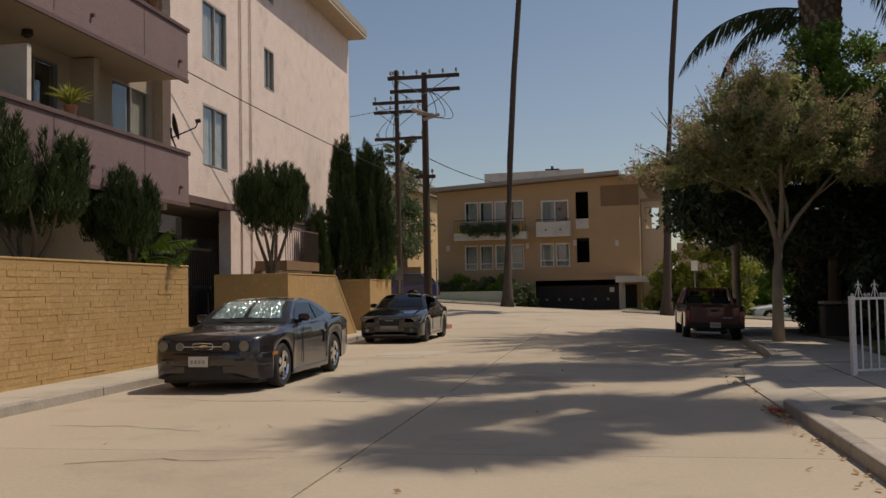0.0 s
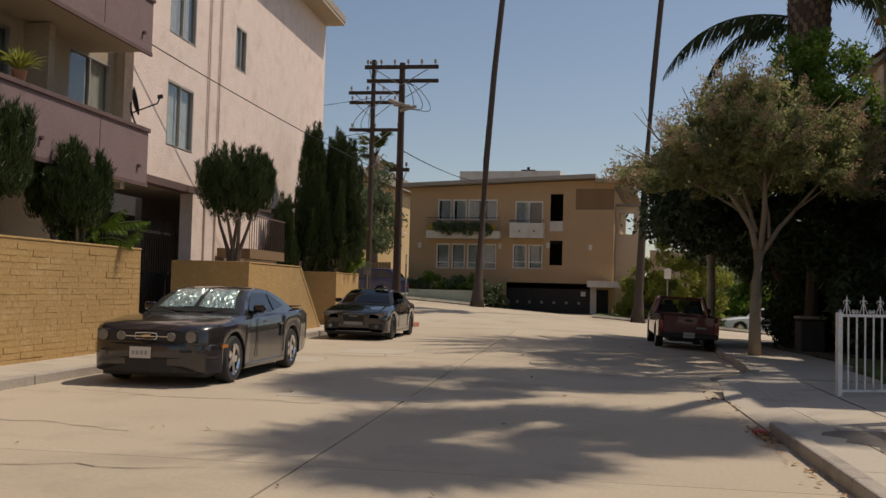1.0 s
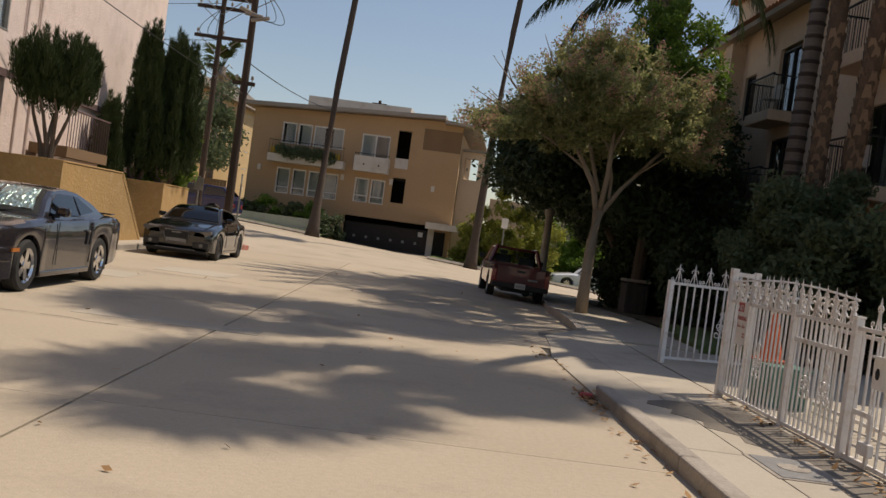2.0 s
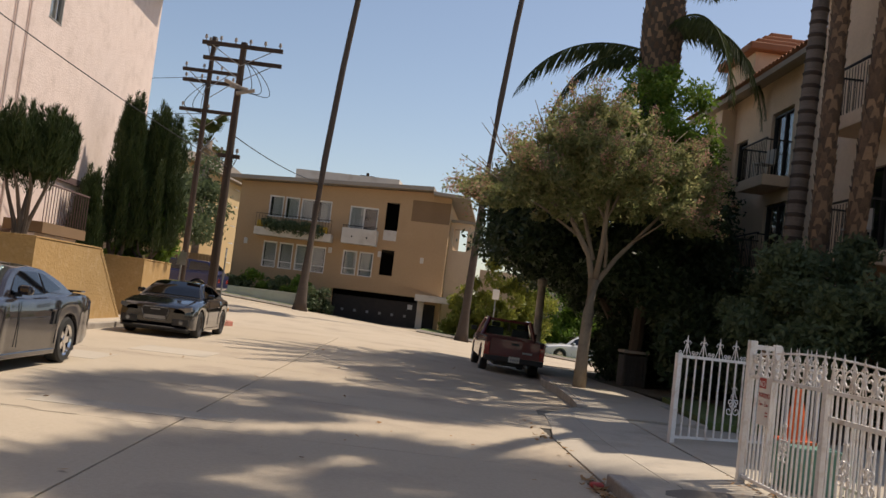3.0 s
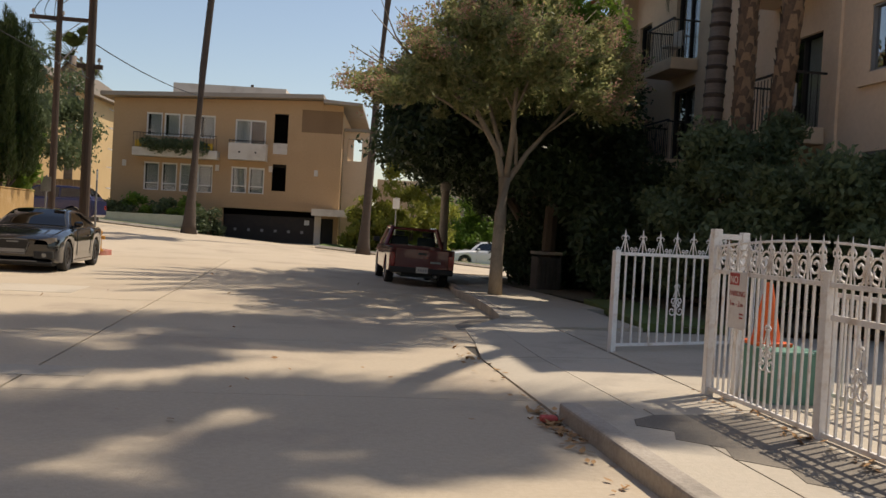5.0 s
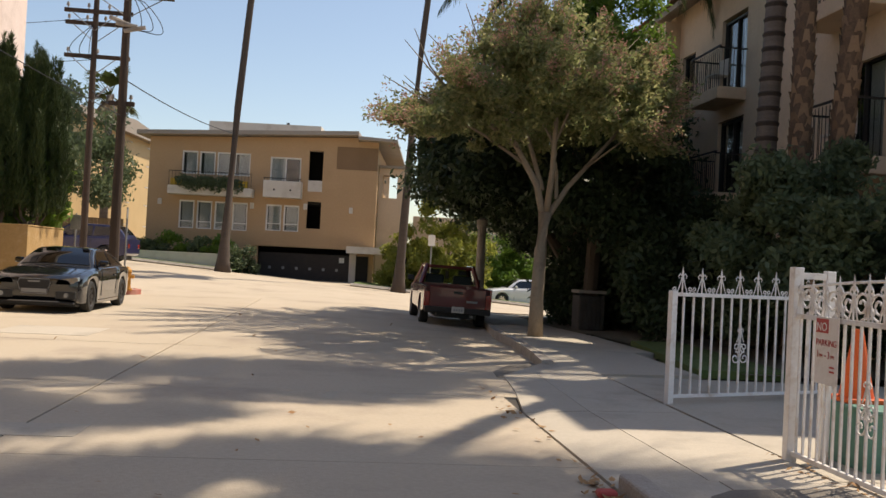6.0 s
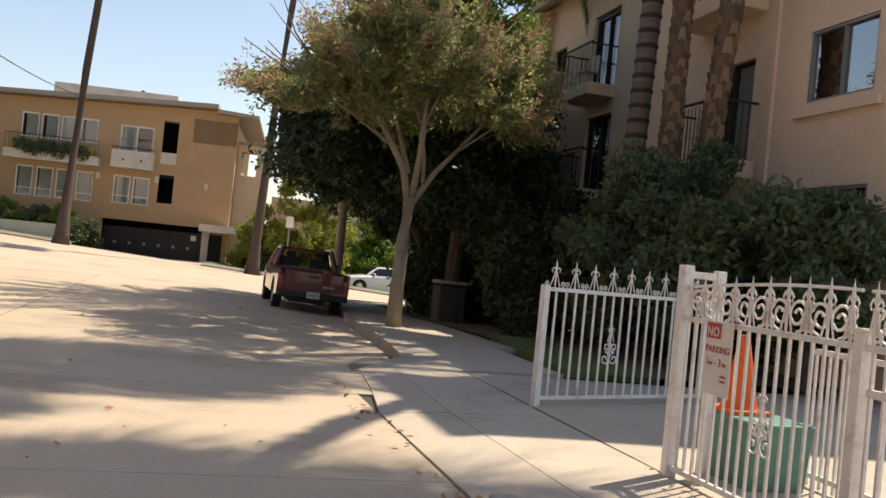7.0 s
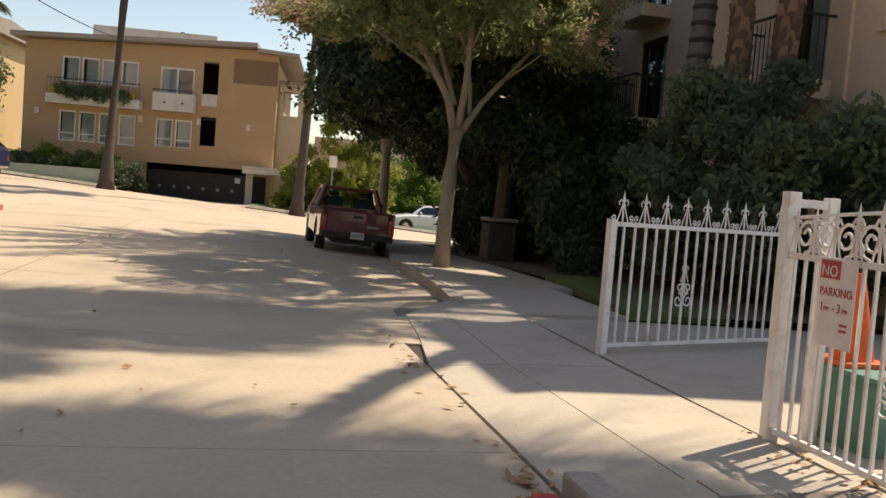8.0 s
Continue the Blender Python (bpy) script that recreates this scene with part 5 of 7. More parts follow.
c, r = dome(33, 58, 1.6, 2.7, 0.5, 3.75, 0.26, 0.62)
leafy("shrub", (7.9, 19.6, 0.1), "large dark shrub with drooping leaves behind the gate", "shrub", c, r, 62000, 0.066, LEAF_S, [([(0, 0, 0), (0.1, 0, 1.2)], [0.08, 0.05])], seed=33)
c, r = dome(34, 30, 1.0, 2.4, 0.3, 2.4, 0.35, 0.6)
leafy("shrub", (7.3, 24.2, 0.1), "dense dark shrub beside the sidewalk", "shrub", c, r, 15000, 0.085, LEAF_D, [([(0, 0, 0), (0.1, 0, 1.2)], [0.06, 0.04])], seed=34)
# filler shrubs added to darken the shaded gap below the ficus
for k, (hx, hy) in enumerate(((8.6, 27.0), (8.8, 30.5), (9.2, 34.0), (7.0, 29.3), (7.4, 33.0))):
    c, r = dome(80 + k, 30, 1.3 if k < 3 else 0.9, 2.2 if k < 3 else 1.6, 0.3, 3.4 if k < 3 else 2.8, 0.45, 0.75)
    leafy("shrub", (hx, hy, -0.1), "added dark filler shrub that blackens the gap under the ficus", "shrub", c, r, 13000, 0.09, LEAF_D, [([(0, 0, 0), (0.1, 0, 1.4)], [0.07, 0.04])], seed=80 + k, group="hedge under the ficus")
c, r = dome(91, 30, 1.3, 1.2, 0.3, 3.6, 0.35, 0.6)
leafy("street_tree", (3.9, 57.2, -0.2), "yellow-green bush beside the garage post", "tree", c, r, 9000, 0.11, LEAF_Y, [([(0, 0, 0), (0, 0, 2)], [0.08, 0.05])], seed=91)
c, r = dome(35, 20, 0.6, 0.9, 0.8, 3.3, 0.25, 0.45)
leafy("shrub", (8.6, 17.2, 0.1), "tall leafy shrub against the stucco wall", "shrub", c, r, 15000, 0.066, LEAF_S, [([(0, 0, 0), (0, 0, 1.5)], [0.05, 0.03])], seed=35)
c, r = dome(37, 22, 0.9, 1.4, 0.4, 2.7, 0.3, 0.5)
leafy("banana_plant", (-8.9, 33.2, 1.6), "large-leaved green plant beside the short wall", "plant", c, r, 1800, 0.22, LEAF_G, seed=37)
c, r = dome(38, 60, 4.2, 4.5, 3.0, 8.6, 0.6, 1.1)
leafy("street_tree", (-14.5, 50.5, 0.8), "airy grey-green tree beyond the utility poles", "tree", c, r, 22000, 0.12, LEAF_S, [([(0, 0, 0), (0.2, 0, 3), (0, 0, 6)], [0.25, 0.2, 0.1])], seed=38)
c, r = dome(39, 76, 2.3, 2.2, 0.2, 8.6, 0.4, 0.8)
leafy("street_tree", (6.3, 57.0, -0.4), "sunlit yellow-green tree beside the tan house", "tree", c, r, 22000, 0.12, LEAF_Y, [([(0, 0, 0), (0, 0, 3)], [0.12, 0.08])], seed=39)
c, r = dome(40, 60, 3.4, 1.4, 0.1, 4.4, 0.4, 0.75)
leafy("hedge", (9.8, 61.5, -0.9), "sunlit green hedge beyond the junction", "hedge", c, r, 17000, 0.12, LEAF_G, seed=40)
for i, (u, zz, s) in enumerate(((-6.2, 1.2, 0.5), (-4.9, 1.2, 0.45), (-3.6, 1.25, 0.5), (-2.5, 1.2, 0.55), (-6.9, 1.2, 0.5))):
    c, r = dome(50 + i, 14, 0.85, 0.5, -0.1, 1.1 + 0.2 * (i % 2), 0.25, 0.4)
    leafy("garden_shrub", on_far(u, zz, -2.3), "low green shrub behind the cream garden wall", "shrub", c, r, 2400, 0.09, LEAF_G if i % 2 else LEAF_S, seed=50 + i, group="shrubs of the front garden")
c, r = dome(57, 14, 0.8, 0.7, 0.2, 1.7, 0.3, 0.5)
leafy("garden_shrub", on_far(-0.9, 0.1, -3.3), "silvery rounded shrub beside the garage drive", "shrub", c, r, 3000, 0.09, LEAF_S, seed=57)


# ---- palms ----
def frond_mesh(g, length, droop, pairs, leaf, width=0.009):
    """Corners of one feather frond along +x, drooping."""
    s = np.linspace(0.12, 1, pairs)
    px = length * s * (1 - 0.25 * droop * s ** 2)
    pz = length * (0.30 * s - droop * s ** 2.2)
    out = []
    tx, tz = np.gradient(px), np.gradient(pz)
    for sign in (-1, 1):
        L = leaf * np.sin(np.pi * np.clip(0.12 + 0.85 * s, 0, 1)) ** 0.6 * (0.8 + 0.3 * g.random(pairs))
        base = np.stack([px, np.zeros(pairs), pz], 1)
        t = np.stack([tx, np.zeros(pairs), tz], 1)
        t /= np.linalg.norm(t, axis=1)[:, None]
        d = t * 0.5 + np.array([0, sign * 0.62, -0.5 - 0.25 * droop]) + 0.12 * g.normal(size=(pairs, 3))
        d /= np.linalg.norm(d, axis=1)[:, None]
        mid = base + d * L[:, None] * 0.55
        tip = base + d * L[:, None] + np.array([0, 0, -0.25]) * L[:, None]
        w = t * width
        out.append(np.stack([base - w, base + w, mid + w * 0.9, tip], 1))
        out.append(np.stack([base - w, mid + w * 0.9, tip, mid - w * 0.9], 1))
    return np.concatenate(out).reshape(-1, 3), np.stack([px, 0 * px, pz], 1)


def rot_z(V, a):
    c_, s_ = math.cos(a), math.sin(a)
    return V @ np.array([[c_, s_, 0], [-s_, c_, 0], [0, 0, 1]])


def feather_crown(t, at, n, length, leaf, seed, tilt=(0.1, 1.1), pairs=70, material=None, first=0):
    g = np.random.default_rng(seed)
    for k in range(n):
        V, spine = frond_mesh(g, length * (0.85 + 0.3 * g.random()), tilt[0] + (tilt[1] - tilt[0]) * ((k * 0.618) % 1), pairs, leaf)
        a = first + k * 2.39996
        f = quads("frond", rot_z(V, a) + np.array(at), material or LEAF_F, t)
        bm = bmesh.new()
        S = rot_z(spine, a) + np.array(at)
        tube(bm, [at, *[tuple(p) for p in S[::7]]], [0.05] + [0.035 * (1 - i / (len(S[::7]) + 1)) + 0.006 for i in range(len(S[::7]))], 5)
        part("rachis", bm, LEAF_F, f)


def fan_crown(t, at, n, seed, reach=1.5, blade=1.0, skirt=16):
    """Fan leaves on stalks, with a skirt of dry ones below."""
    g = np.random.default_rng(seed)
    for k in range(n + skirt):
        dry = k >= n
        a = k * 2.39996
        el = radians(70 - 105 * ((k * 0.618) % 1)) if not dry else radians(-55 - 25 * g.random())
        d = np.array([math.cos(a) * math.cos(el), math.sin(a) * math.cos(el), math.sin(el)])
        side = np.array([-math.sin(a), math.cos(a), 0])
        up = np.cross(d, side)
        hub = np.array(at) + d * reach * (0.35 + 0.75 * g.random()) * (0.45 if dry else 1)
        V = []
        for b in np.linspace(-0.95, 0.95, 17):
            e = d * math.cos(b) + side * math.sin(b)
            L = blade * (0.55 + 0.45 * math.cos(b)) * (0.85 + 0.3 * g.random())
            mid = hub + e * L * 0.6
            tip = hub + e * L + np.array([0, 0, -0.30 * L])
            w = np.cross(e, up) * 0.045
            V.append([hub, mid + w, tip, mid - w])
        f = quads("fan_leaf", np.array(V), STRAW if dry else LEAF_F, t)
        bm = bmesh.new()
        tube(bm, [at, tuple(hub)], [0.03, 0.015], 5)
        part("stalk", bm, STRAW if dry else LEAF_F, f)


def palm_trunk(t, pts, rad, material, rings=0, boots=0, seed=1):
    bm = bmesh.new()
    tube(bm, pts, rad, 14)
    part("trunk", bm, material, t, smooth=True)
    P, R = [Vector(p) for p in pts], rad
    def along(s):
        f = s * (len(P) - 1)
        i = min(int(f), len(P) - 2)
        return P[i].lerp(P[i + 1], f - i), R[i] + (R[i + 1] - R[i]) * (f - i)
    if rings:
        bm = bmesh.new()
        for k in range(rings):
            p, r = along((k + 0.5) / rings)
            tube(bm, [p - Vector((0, 0, 0.045)), p + Vector((0, 0, 0.02)), p + Vector((0, 0, 0.05))], [r + 0.003, r + 0.026, r + 0.002], 14, caps=False)
        tagged(part("ringed_bark", bm, PALMBARK_D, t, "dark ringed leaf scars"), kind="stuff")
    if boots:
        q = random.Random(seed)
        bm = bmesh.new()
        for k in range(boots):
            p, r = along((k + 0.5) / boots)
            a = k * 2.39996
            d = Vector((math.cos(a), math.sin(a), 0))
            s = Vector((-d.y, d.x, 0))
            w, h = 0.07 + 0.04 * q.random(), 0.08 + 0.06 * q.random()
            c0 = p + d * (r - 0.02)
            vs = [bm.verts.new(c0 - s * w - Vector((0, 0, h))), bm.verts.new(c0 + s * w - Vector((0, 0, h))), bm.verts.new(c0 + d * (0.035 + 0.035 * q.random()) + s * w * 0.5 + Vector((0, 0, h))), bm.verts.new(c0 + d * 0.045 - s * w * 0.5 + Vector((0, 0, h))), bm.verts.new(c0 + Vector((0, 0, h * 0.4)))]
            bm.faces.new((vs[0], vs[1], vs[2], vs[3]))
            bm.faces.new((vs[1], vs[4], vs[2]))
            bm.faces.new((vs[0], vs[3], vs[4]))
        tagged(part("shaggy_bark", bm, PALMBARK_B, t, "rough cut leaf bases"), kind="stuff")


def sky_palm(x, y, h, lean, r, seed):
    z = ground_z(x, y)
    t = thing("sky_palm", (x, y, z), "very tall slender fan palm at the far kerb", "palm", "tall street palms")
    palm_trunk(t, [(0, 0, -0.1), (0.02, 0, 0.5), (0.06, 0, 1.6), (lean * 0.18, 0, h * 0.33), (lean * 0.36, 0, h * 0.53), (lean * 0.56, 0, h * 0.7), (lean, 0, h)], [r * 2.4, r * 1.8, r * 1.3, r * 0.95, r * 0.9, r * 0.85, r * 0.75], PALMBARK_D, rings=0)
    fan_crown(t, (lean, 0, h), 30, seed)


sky_palm(-5.82, 53.2, 26, 1.95, 0.19, 61)
sky_palm(3.2, 52.0, 25, 1.75, 0.18, 62)
pa = thing("ringed_palm", (8.2, 22.2, 0.1), "grey ringed palm trunk beside the beige block", "palm")
palm_trunk(pa, [(0, 0, -0.1), (0, 0, 4), (0.1, -0.1, 9), (0.2, -0.2, 14.2)], [0.24, 0.20, 0.18, 0.15], PALMBARK, rings=52)
feather_crown(pa, (0.2, -0.2, 14.2), 16, 3.6, 0.85, 63)
pb = thing("shaggy_palm", (8.1, 20.7, 0.1), "brown palm trunk covered in rough leaf bases", "palm", "shaggy palms")
palm_trunk(pb, [(0, 0, -0.1), (0, 0, 4), (0.05, 0.05, 9), (0.1, 0.0, 14), (0.1, -0.2, 19)], [0.19, 0.18, 0.165, 0.15, 0.14], PALMBARK_B, boots=520, seed=2)
fan_crown(pb, (0.1, -0.2, 19), 60, 64, 1.85, 1.75, 14)
pc = thing("shaggy_palm", (8.6, 20.5, 0.1), "leaning brown palm trunk covered in rough leaf bases", "palm", "shaggy palms")
palm_trunk(pc, [(0, 0, -0.1), (0, -0.3, 4), (0.0, -0.95, 9), (0.1, -2.6, 14), (0.6, -5.0, 19)], [0.20, 0.19, 0.17, 0.15, 0.14], PALMBARK_B, boots=540, seed=3)
fan_crown(pc, (0.6, -5.0, 19), 56, 65, 1.6, 1.6, 14)
dp = thing("date_palm", (6.9, 30.3, -0.1), "stout date palm with long drooping feather fronds", "palm")
palm_trunk(dp, [(0, 0, 0), (0, 0, 5), (0, 0, 8.6), (0, 0, 9.6), (0, 0, 11.4), (0, 0, 13.4)], [0.5, 0.42, 0.46, 0.62, 0.66, 0.5], BARK_D, boots=560, seed=4)
feather_crown(dp, (0, 0, 13.3), 22, 4.6, 0.75, 66, (-0.35, 0.35), 120)
for az, droop, z in ((3.10, 0.62, 10.2), (3.35, 1.05, 9.9), (0.0, 0.85, 11.2), (-0.6, 1.0, 11.0), (5.0, 0.9, 11.0), (1.3, 0.9, 10.8)):
    feather_crown(dp, (0, 0, z), 1, 4.6, 0.8, 67 + int(az * 10), (droop, droop), 130, first=az)
bp = thing("small_palm", (-13.06, 58, 0.6), "distant shaggy palm top behind the poles", "palm")
palm_trunk(bp, [(0, 0, 0), (0, 0, 9.30)], [0.25, 0.2], PALMBARK)
fan_crown(bp, (0, 0, 9.30), 24, 67, 1.2, 0.9, 8)


fp = thing("feather_plant", (-9.25, 17.1, 1.74), "bright green plant with feathery arching leaves on the block wall", "plant")
bm = bmesh.new()
tube(bm, [(0, 0, 0), (0, 0, 0.25)], [0.06, 0.04], 7)
part("stem", bm, STEM, fp)
for k in range(16):
    feather_crown(fp, (0, 0, 0.2 + 0.25 * (k % 3)), 1, 0.95, 0.24, 300 + k, (-0.35 + 0.06 * k, -0.35 + 0.06 * k), 26, LEAF_G, first=k * 2.39996)


# ---- vehicles ----
def loft(bm, sections):
    """Skin between mirrored half sections; each is (y, [(x, z), ...]) from the bottom centre round to the top centre."""
    rings = []
    for y, half in sections:
        pts = [(x, z) for x, z in half] + [(-x, z) for x, z in half[-2:0:-1]]
        rings.append([bm.verts.new((x, y, z)) for x, z in pts])
    n = len(rings[0])
    for a, b in zip(rings, rings[1:]):
        for k in range(n):
            bm.faces.new((a[k], a[(k + 1) % n], b[(k + 1) % n], b[k]))
    bm.faces.new(rings[0][::-1])
    bm.faces.new(rings[-1])
    return bm


def soften(ob, angle=32):
    me = ob.data
    me.polygons.foreach_set("use_smooth", [True] * len(me.polygons))
    me.set_sharp_from_angle(angle=radians(angle))
    return ob


def sheet4(bm, a, b, c, d, n=8, m=6, bulge=(0, 0, 0), thick=None):
    """A bowed sheet between four corners a b c d (in order round)."""
    a, b, c, d, bu = Vector(a), Vector(b), Vector(c), Vector(d), Vector(bulge)
    g = [[bm.verts.new(a.lerp(b, i / n).lerp(d.lerp(c, i / n), j / m) + bu * (4 * (i / n) * (1 - i / n)) * (0.4 + 2.4 * (j / m) * (1 - j / m))) for i in range(n + 1)] for j in range(m + 1)]
    for j in range(m):
        for i in range(n):
            bm.faces.new((g[j][i], g[j][i + 1], g[j + 1][i + 1], g[j + 1][i]))
    return bm


def wheel(parent, x, y, R, side, spokes=5, rim_mat=ALLOY, wide=0.22):
    """Tyre with rim, spokes and hub; side is +1 or -1 for the face that looks out."""
    bm = bmesh.new()
    prof = [(R - 0.115, -wide / 2), (R - 0.03, -wide / 2), (R, -wide / 2 + 0.035), (R, wide / 2 - 0.035), (R - 0.03, wide / 2), (R - 0.115, wide / 2), (R - 0.13, 0)]
    n = 32
    rings = [[bm.verts.new((o, r * math.cos(2 * math.pi * k / n), r * math.sin(2 * math.pi * k / n))) for k in range(n)] for r, o in prof]
    for i in range(len(rings)):
        a, b = rings[i], rings[(i + 1) % len(rings)]
        for k in range(n):
            bm.faces.new((a[k], a[(k + 1) % n], b[(k + 1) % n], b[k]))
    tyre = soften(part("wheel", bm, RUBBER, parent), 40)
    tyre.location = (x, y, R)
    rr = R - 0.115
    bm = bmesh.new()
    for o0, r0, o1, r1 in ((wide / 2 * side, rr + 0.002, wide / 2 * side - 0.03 * side, rr - 0.03), (wide / 2 * side - 0.03 * side, rr - 0.03, -wide / 2 * side, rr - 0.035)):
        p = [bm.verts.new((o0, r0 * math.cos(2 * math.pi * k / n), r0 * math.sin(2 * math.pi * k / n))) for k in range(n)]
        q = [bm.verts.new((o1, r1 * math.cos(2 * math.pi * k / n), r1 * math.sin(2 * math.pi * k / n))) for k in range(n)]
        for k in range(n):
            bm.faces.new((p[k], p[(k + 1) % n], q[(k + 1) % n], q[k]))
    for s in range(spokes):
        a = 2 * math.pi * s / spokes
        d, t = Vector((0, math.cos(a), math.sin(a))), Vector((0, -math.sin(a), math.cos(a)))
        o = Vector((wide / 2 * side - 0.025 * side, 0, 0))
        vs = []
        for r, w in ((0.04, 0.045), (rr - 0.02, 0.035 if spokes > 5 else 0.05)):
            for sg, dp in ((-1, 0), (1, 0), (1, -0.05 * side), (-1, -0.05 * side)):
                vs.append(bm.verts.new(o + d * r + t * (w * sg) + Vector((dp, 0, 0))))
        for q in ((0, 1, 5, 4), (1, 2, 6, 5), (2, 3, 7, 6), (3, 0, 4, 7), (4, 5, 6, 7)):
            bm.faces.new([vs[i] for i in q])
    tube(bm, [(wide / 2 * side - 0.07 * side, 0, 0), (wide / 2 * side - 0.015 * side, 0, 0)], 0.065, 14)
    part("rim", bm, rim_mat, tyre, "spoked bright wheel rim")
    bm = bmesh.new()
    tube(bm, [(-0.02 * side, 0, 0), (-0.05 * side, 0, 0)], rr - 0.04, 20)
    part("brake_disc", bm, IRON, tyre)


def car(name, at, rz, label, paint, L, W, axles, R, ctl, cabin, extras, rim=ALLOY, spokes=5, group="", tail_z=(0.62, 0.82)):
    """ctl: control rows of y: bottom, shoulder height, top height, half width. cabin: key points of the glasshouse."""
    c = thing(name, at, label, "car", group, rz)
    ys = sorted(set([round(L * i / 60, 3) for i in range(61)] + [round(a + R * 1.22 * math.cos(t), 3) for a in axles for t in np.linspace(0, math.pi, 15)]))
    cy = [r[0] for r in ctl]
    f = lambda k, y: float(np.interp(y, cy, [r[k] for r in ctl]))
    secs = []
    for y in ys:
        zb, sh, top, hw = f(1, y), f(2, y), f(3, y), f(4, y)
        for a in axles:
            if abs(y - a) < R * 1.22:
                zb = max(zb, R * 0.98 + math.sqrt(max((R * 1.16) ** 2 - ((y - a) * 0.95) ** 2, 0)))
        zb = min(zb, sh - 0.09)
        bulge = 0.012 if any(abs(y - a) < R * 1.5 for a in axles) else 0.0
        hw += bulge
        lo, mid = max(zb + 0.02, min(0.36, sh - 0.06)), zb + (sh - zb) * 0.6
        secs.append((y, [(0, zb), (hw * 0.55, zb), (hw * 0.93, zb), (hw * 0.985, zb + 0.015), (hw, max(zb + 0.03, mid)), (hw * 0.992, max(zb + 0.05, sh - 0.05)), (hw * 0.955, sh), (hw * 0.86, sh + (top - sh) * 0.55), (hw * 0.55, sh + (top - sh) * 0.92), (0, top)]))
    soften(part("body", loft(bmesh.new(), secs), paint, c), 38)
    # hung low and wide to block light and deepen the shade beneath
    part("underbody", one_box(-W * 0.41, W * 0.41, 0.25, L - 0.3, 0.13, 0.5), PLASTIC, c)
    for a in axles:
        for s in (-1, 1):
            wheel(c, s * (W / 2 - 0.115), a, R, s, spokes, rim)
    ya, yb, yc, yd, zb_, zr, wb, wr = cabin
    prof_y = [ya, ya + (yb - ya) * 0.5, yb, yb + 0.28, (yb + yc) / 2, yc, yc + (yd - yc) * 0.5, yd]
    prof_z = [zb_, zb_ + (zr - zb_) * 0.56, zr - 0.035, zr - 0.006, zr + 0.006, zr - 0.03, zb_ + (zr - zb_) * 0.60, zb_]
    top_at = lambda y: float(np.interp(y, prof_y, prof_z))
    side_at = lambda z: wb + (wr - wb) * (z - zb_) / (zr - zb_)
    # glasshouse as one painted shell, with the glass set proud of it
    secs = []
    for y in np.linspace(ya, yd, 33):
        zt = top_at(y)
        e = max(zt - 0.05, zb_ - 0.03)
        w = side_at(e)
        secs.append((float(y), [(0, zb_ - 0.06), (side_at(zb_ - 0.06) * 0.98, zb_ - 0.06), (w, e), (w - 0.018, e + (zt - e) * 0.55), (w - 0.06, zt - 0.008), (w * 0.55, zt + 0.006), (0, zt + 0.012)]))
    soften(part("cabin", loft(bmesh.new(), secs), paint, c), 35)

    def shell(y0, y1, off, f0=-1.0, f1=1.0, n=12, m=7, crumple=0.0, trim=0.075):
        q = random.Random(5)
        bm = bmesh.new()
        grid = []
        for j in range(m + 1):
            y = y0 + (y1 - y0) * j / m
            w = side_at(top_at(y)) - trim
            grid.append([bm.verts.new((w * (f0 + (f1 - f0) * i / n), y + crumple * (q.random() - 0.5), top_at(y) + 0.012 - 0.018 * (f0 + (f1 - f0) * i / n) ** 2 + off + crumple * q.random())) for i in range(n + 1)])
        for r0, r1 in zip(grid, grid[1:]):
            for i in range(n):
                bm.faces.new((r0[i], r0[i + 1], r1[i + 1], r1[i]))
        return bm

    def side_glass(s, outline):
        bm = bmesh.new()
        o = [bm.verts.new((s * (side_at(z) + 0.008), y, z)) for y, z in outline]
        i_ = [bm.verts.new((s * (side_at(z) - 0.03), y, z)) for y, z in outline]
        bm.faces.new(o)
        for k in range(len(o)):
            bm.faces.new((o[k], i_[k], i_[(k + 1) % len(o)], o[(k + 1) % len(o)]))
        return bm

    m_ = ya + (yd - ya) * 0.53
    fall = yc + (yd - yc) * 0.42
    for s in (-1, 1):
        part("side_window", side_glass(s, [(ya + 0.27, zb_ + 0.035), (m_, zb_ + 0.045), (m_, zr - 0.085), (yb + 0.10, zr - 0.085), (yb - 0.12, zr - 0.17)]), CARGLASS, c, "dark tinted side glass")
        part("quarter_window", side_glass(s, [(m_ + 0.08, zb_ + 0.05), (fall, zb_ + 0.12), (yc - 0.04, zr - 0.12), (m_ + 0.08, zr - 0.09)]), CARGLASS, c, "small dark quarter glass")
        mir = part("mirror", one_box(s * (wb + 0.10) - 0.10, s * (wb + 0.10) + 0.10, ya + 0.40, ya + 0.54, zb_ + 0.03, zb_ + 0.16, bevel=0.045), paint, c)
        part("mirror_arm", one_box(s * (wb + 0.01) - 0.04, s * (wb + 0.01) + 0.04, ya + 0.43, ya + 0.50, zb_ + 0.0, zb_ + 0.06, bevel=0.01), PLASTIC, mir)
        part("door_gap", one_box(s * (W / 2 + 0.001) - 0.004, s * (W / 2 + 0.001) + 0.004, ya + 0.35, ya + 0.362, 0.32, zb_ - 0.06), PLASTIC, c)
        part("door_gap", one_box(s * (W / 2 + 0.001) - 0.004, s * (W / 2 + 0.001) + 0.004, ya + 1.66, ya + 1.672, 0.32, zb_ - 0.06), PLASTIC, c)
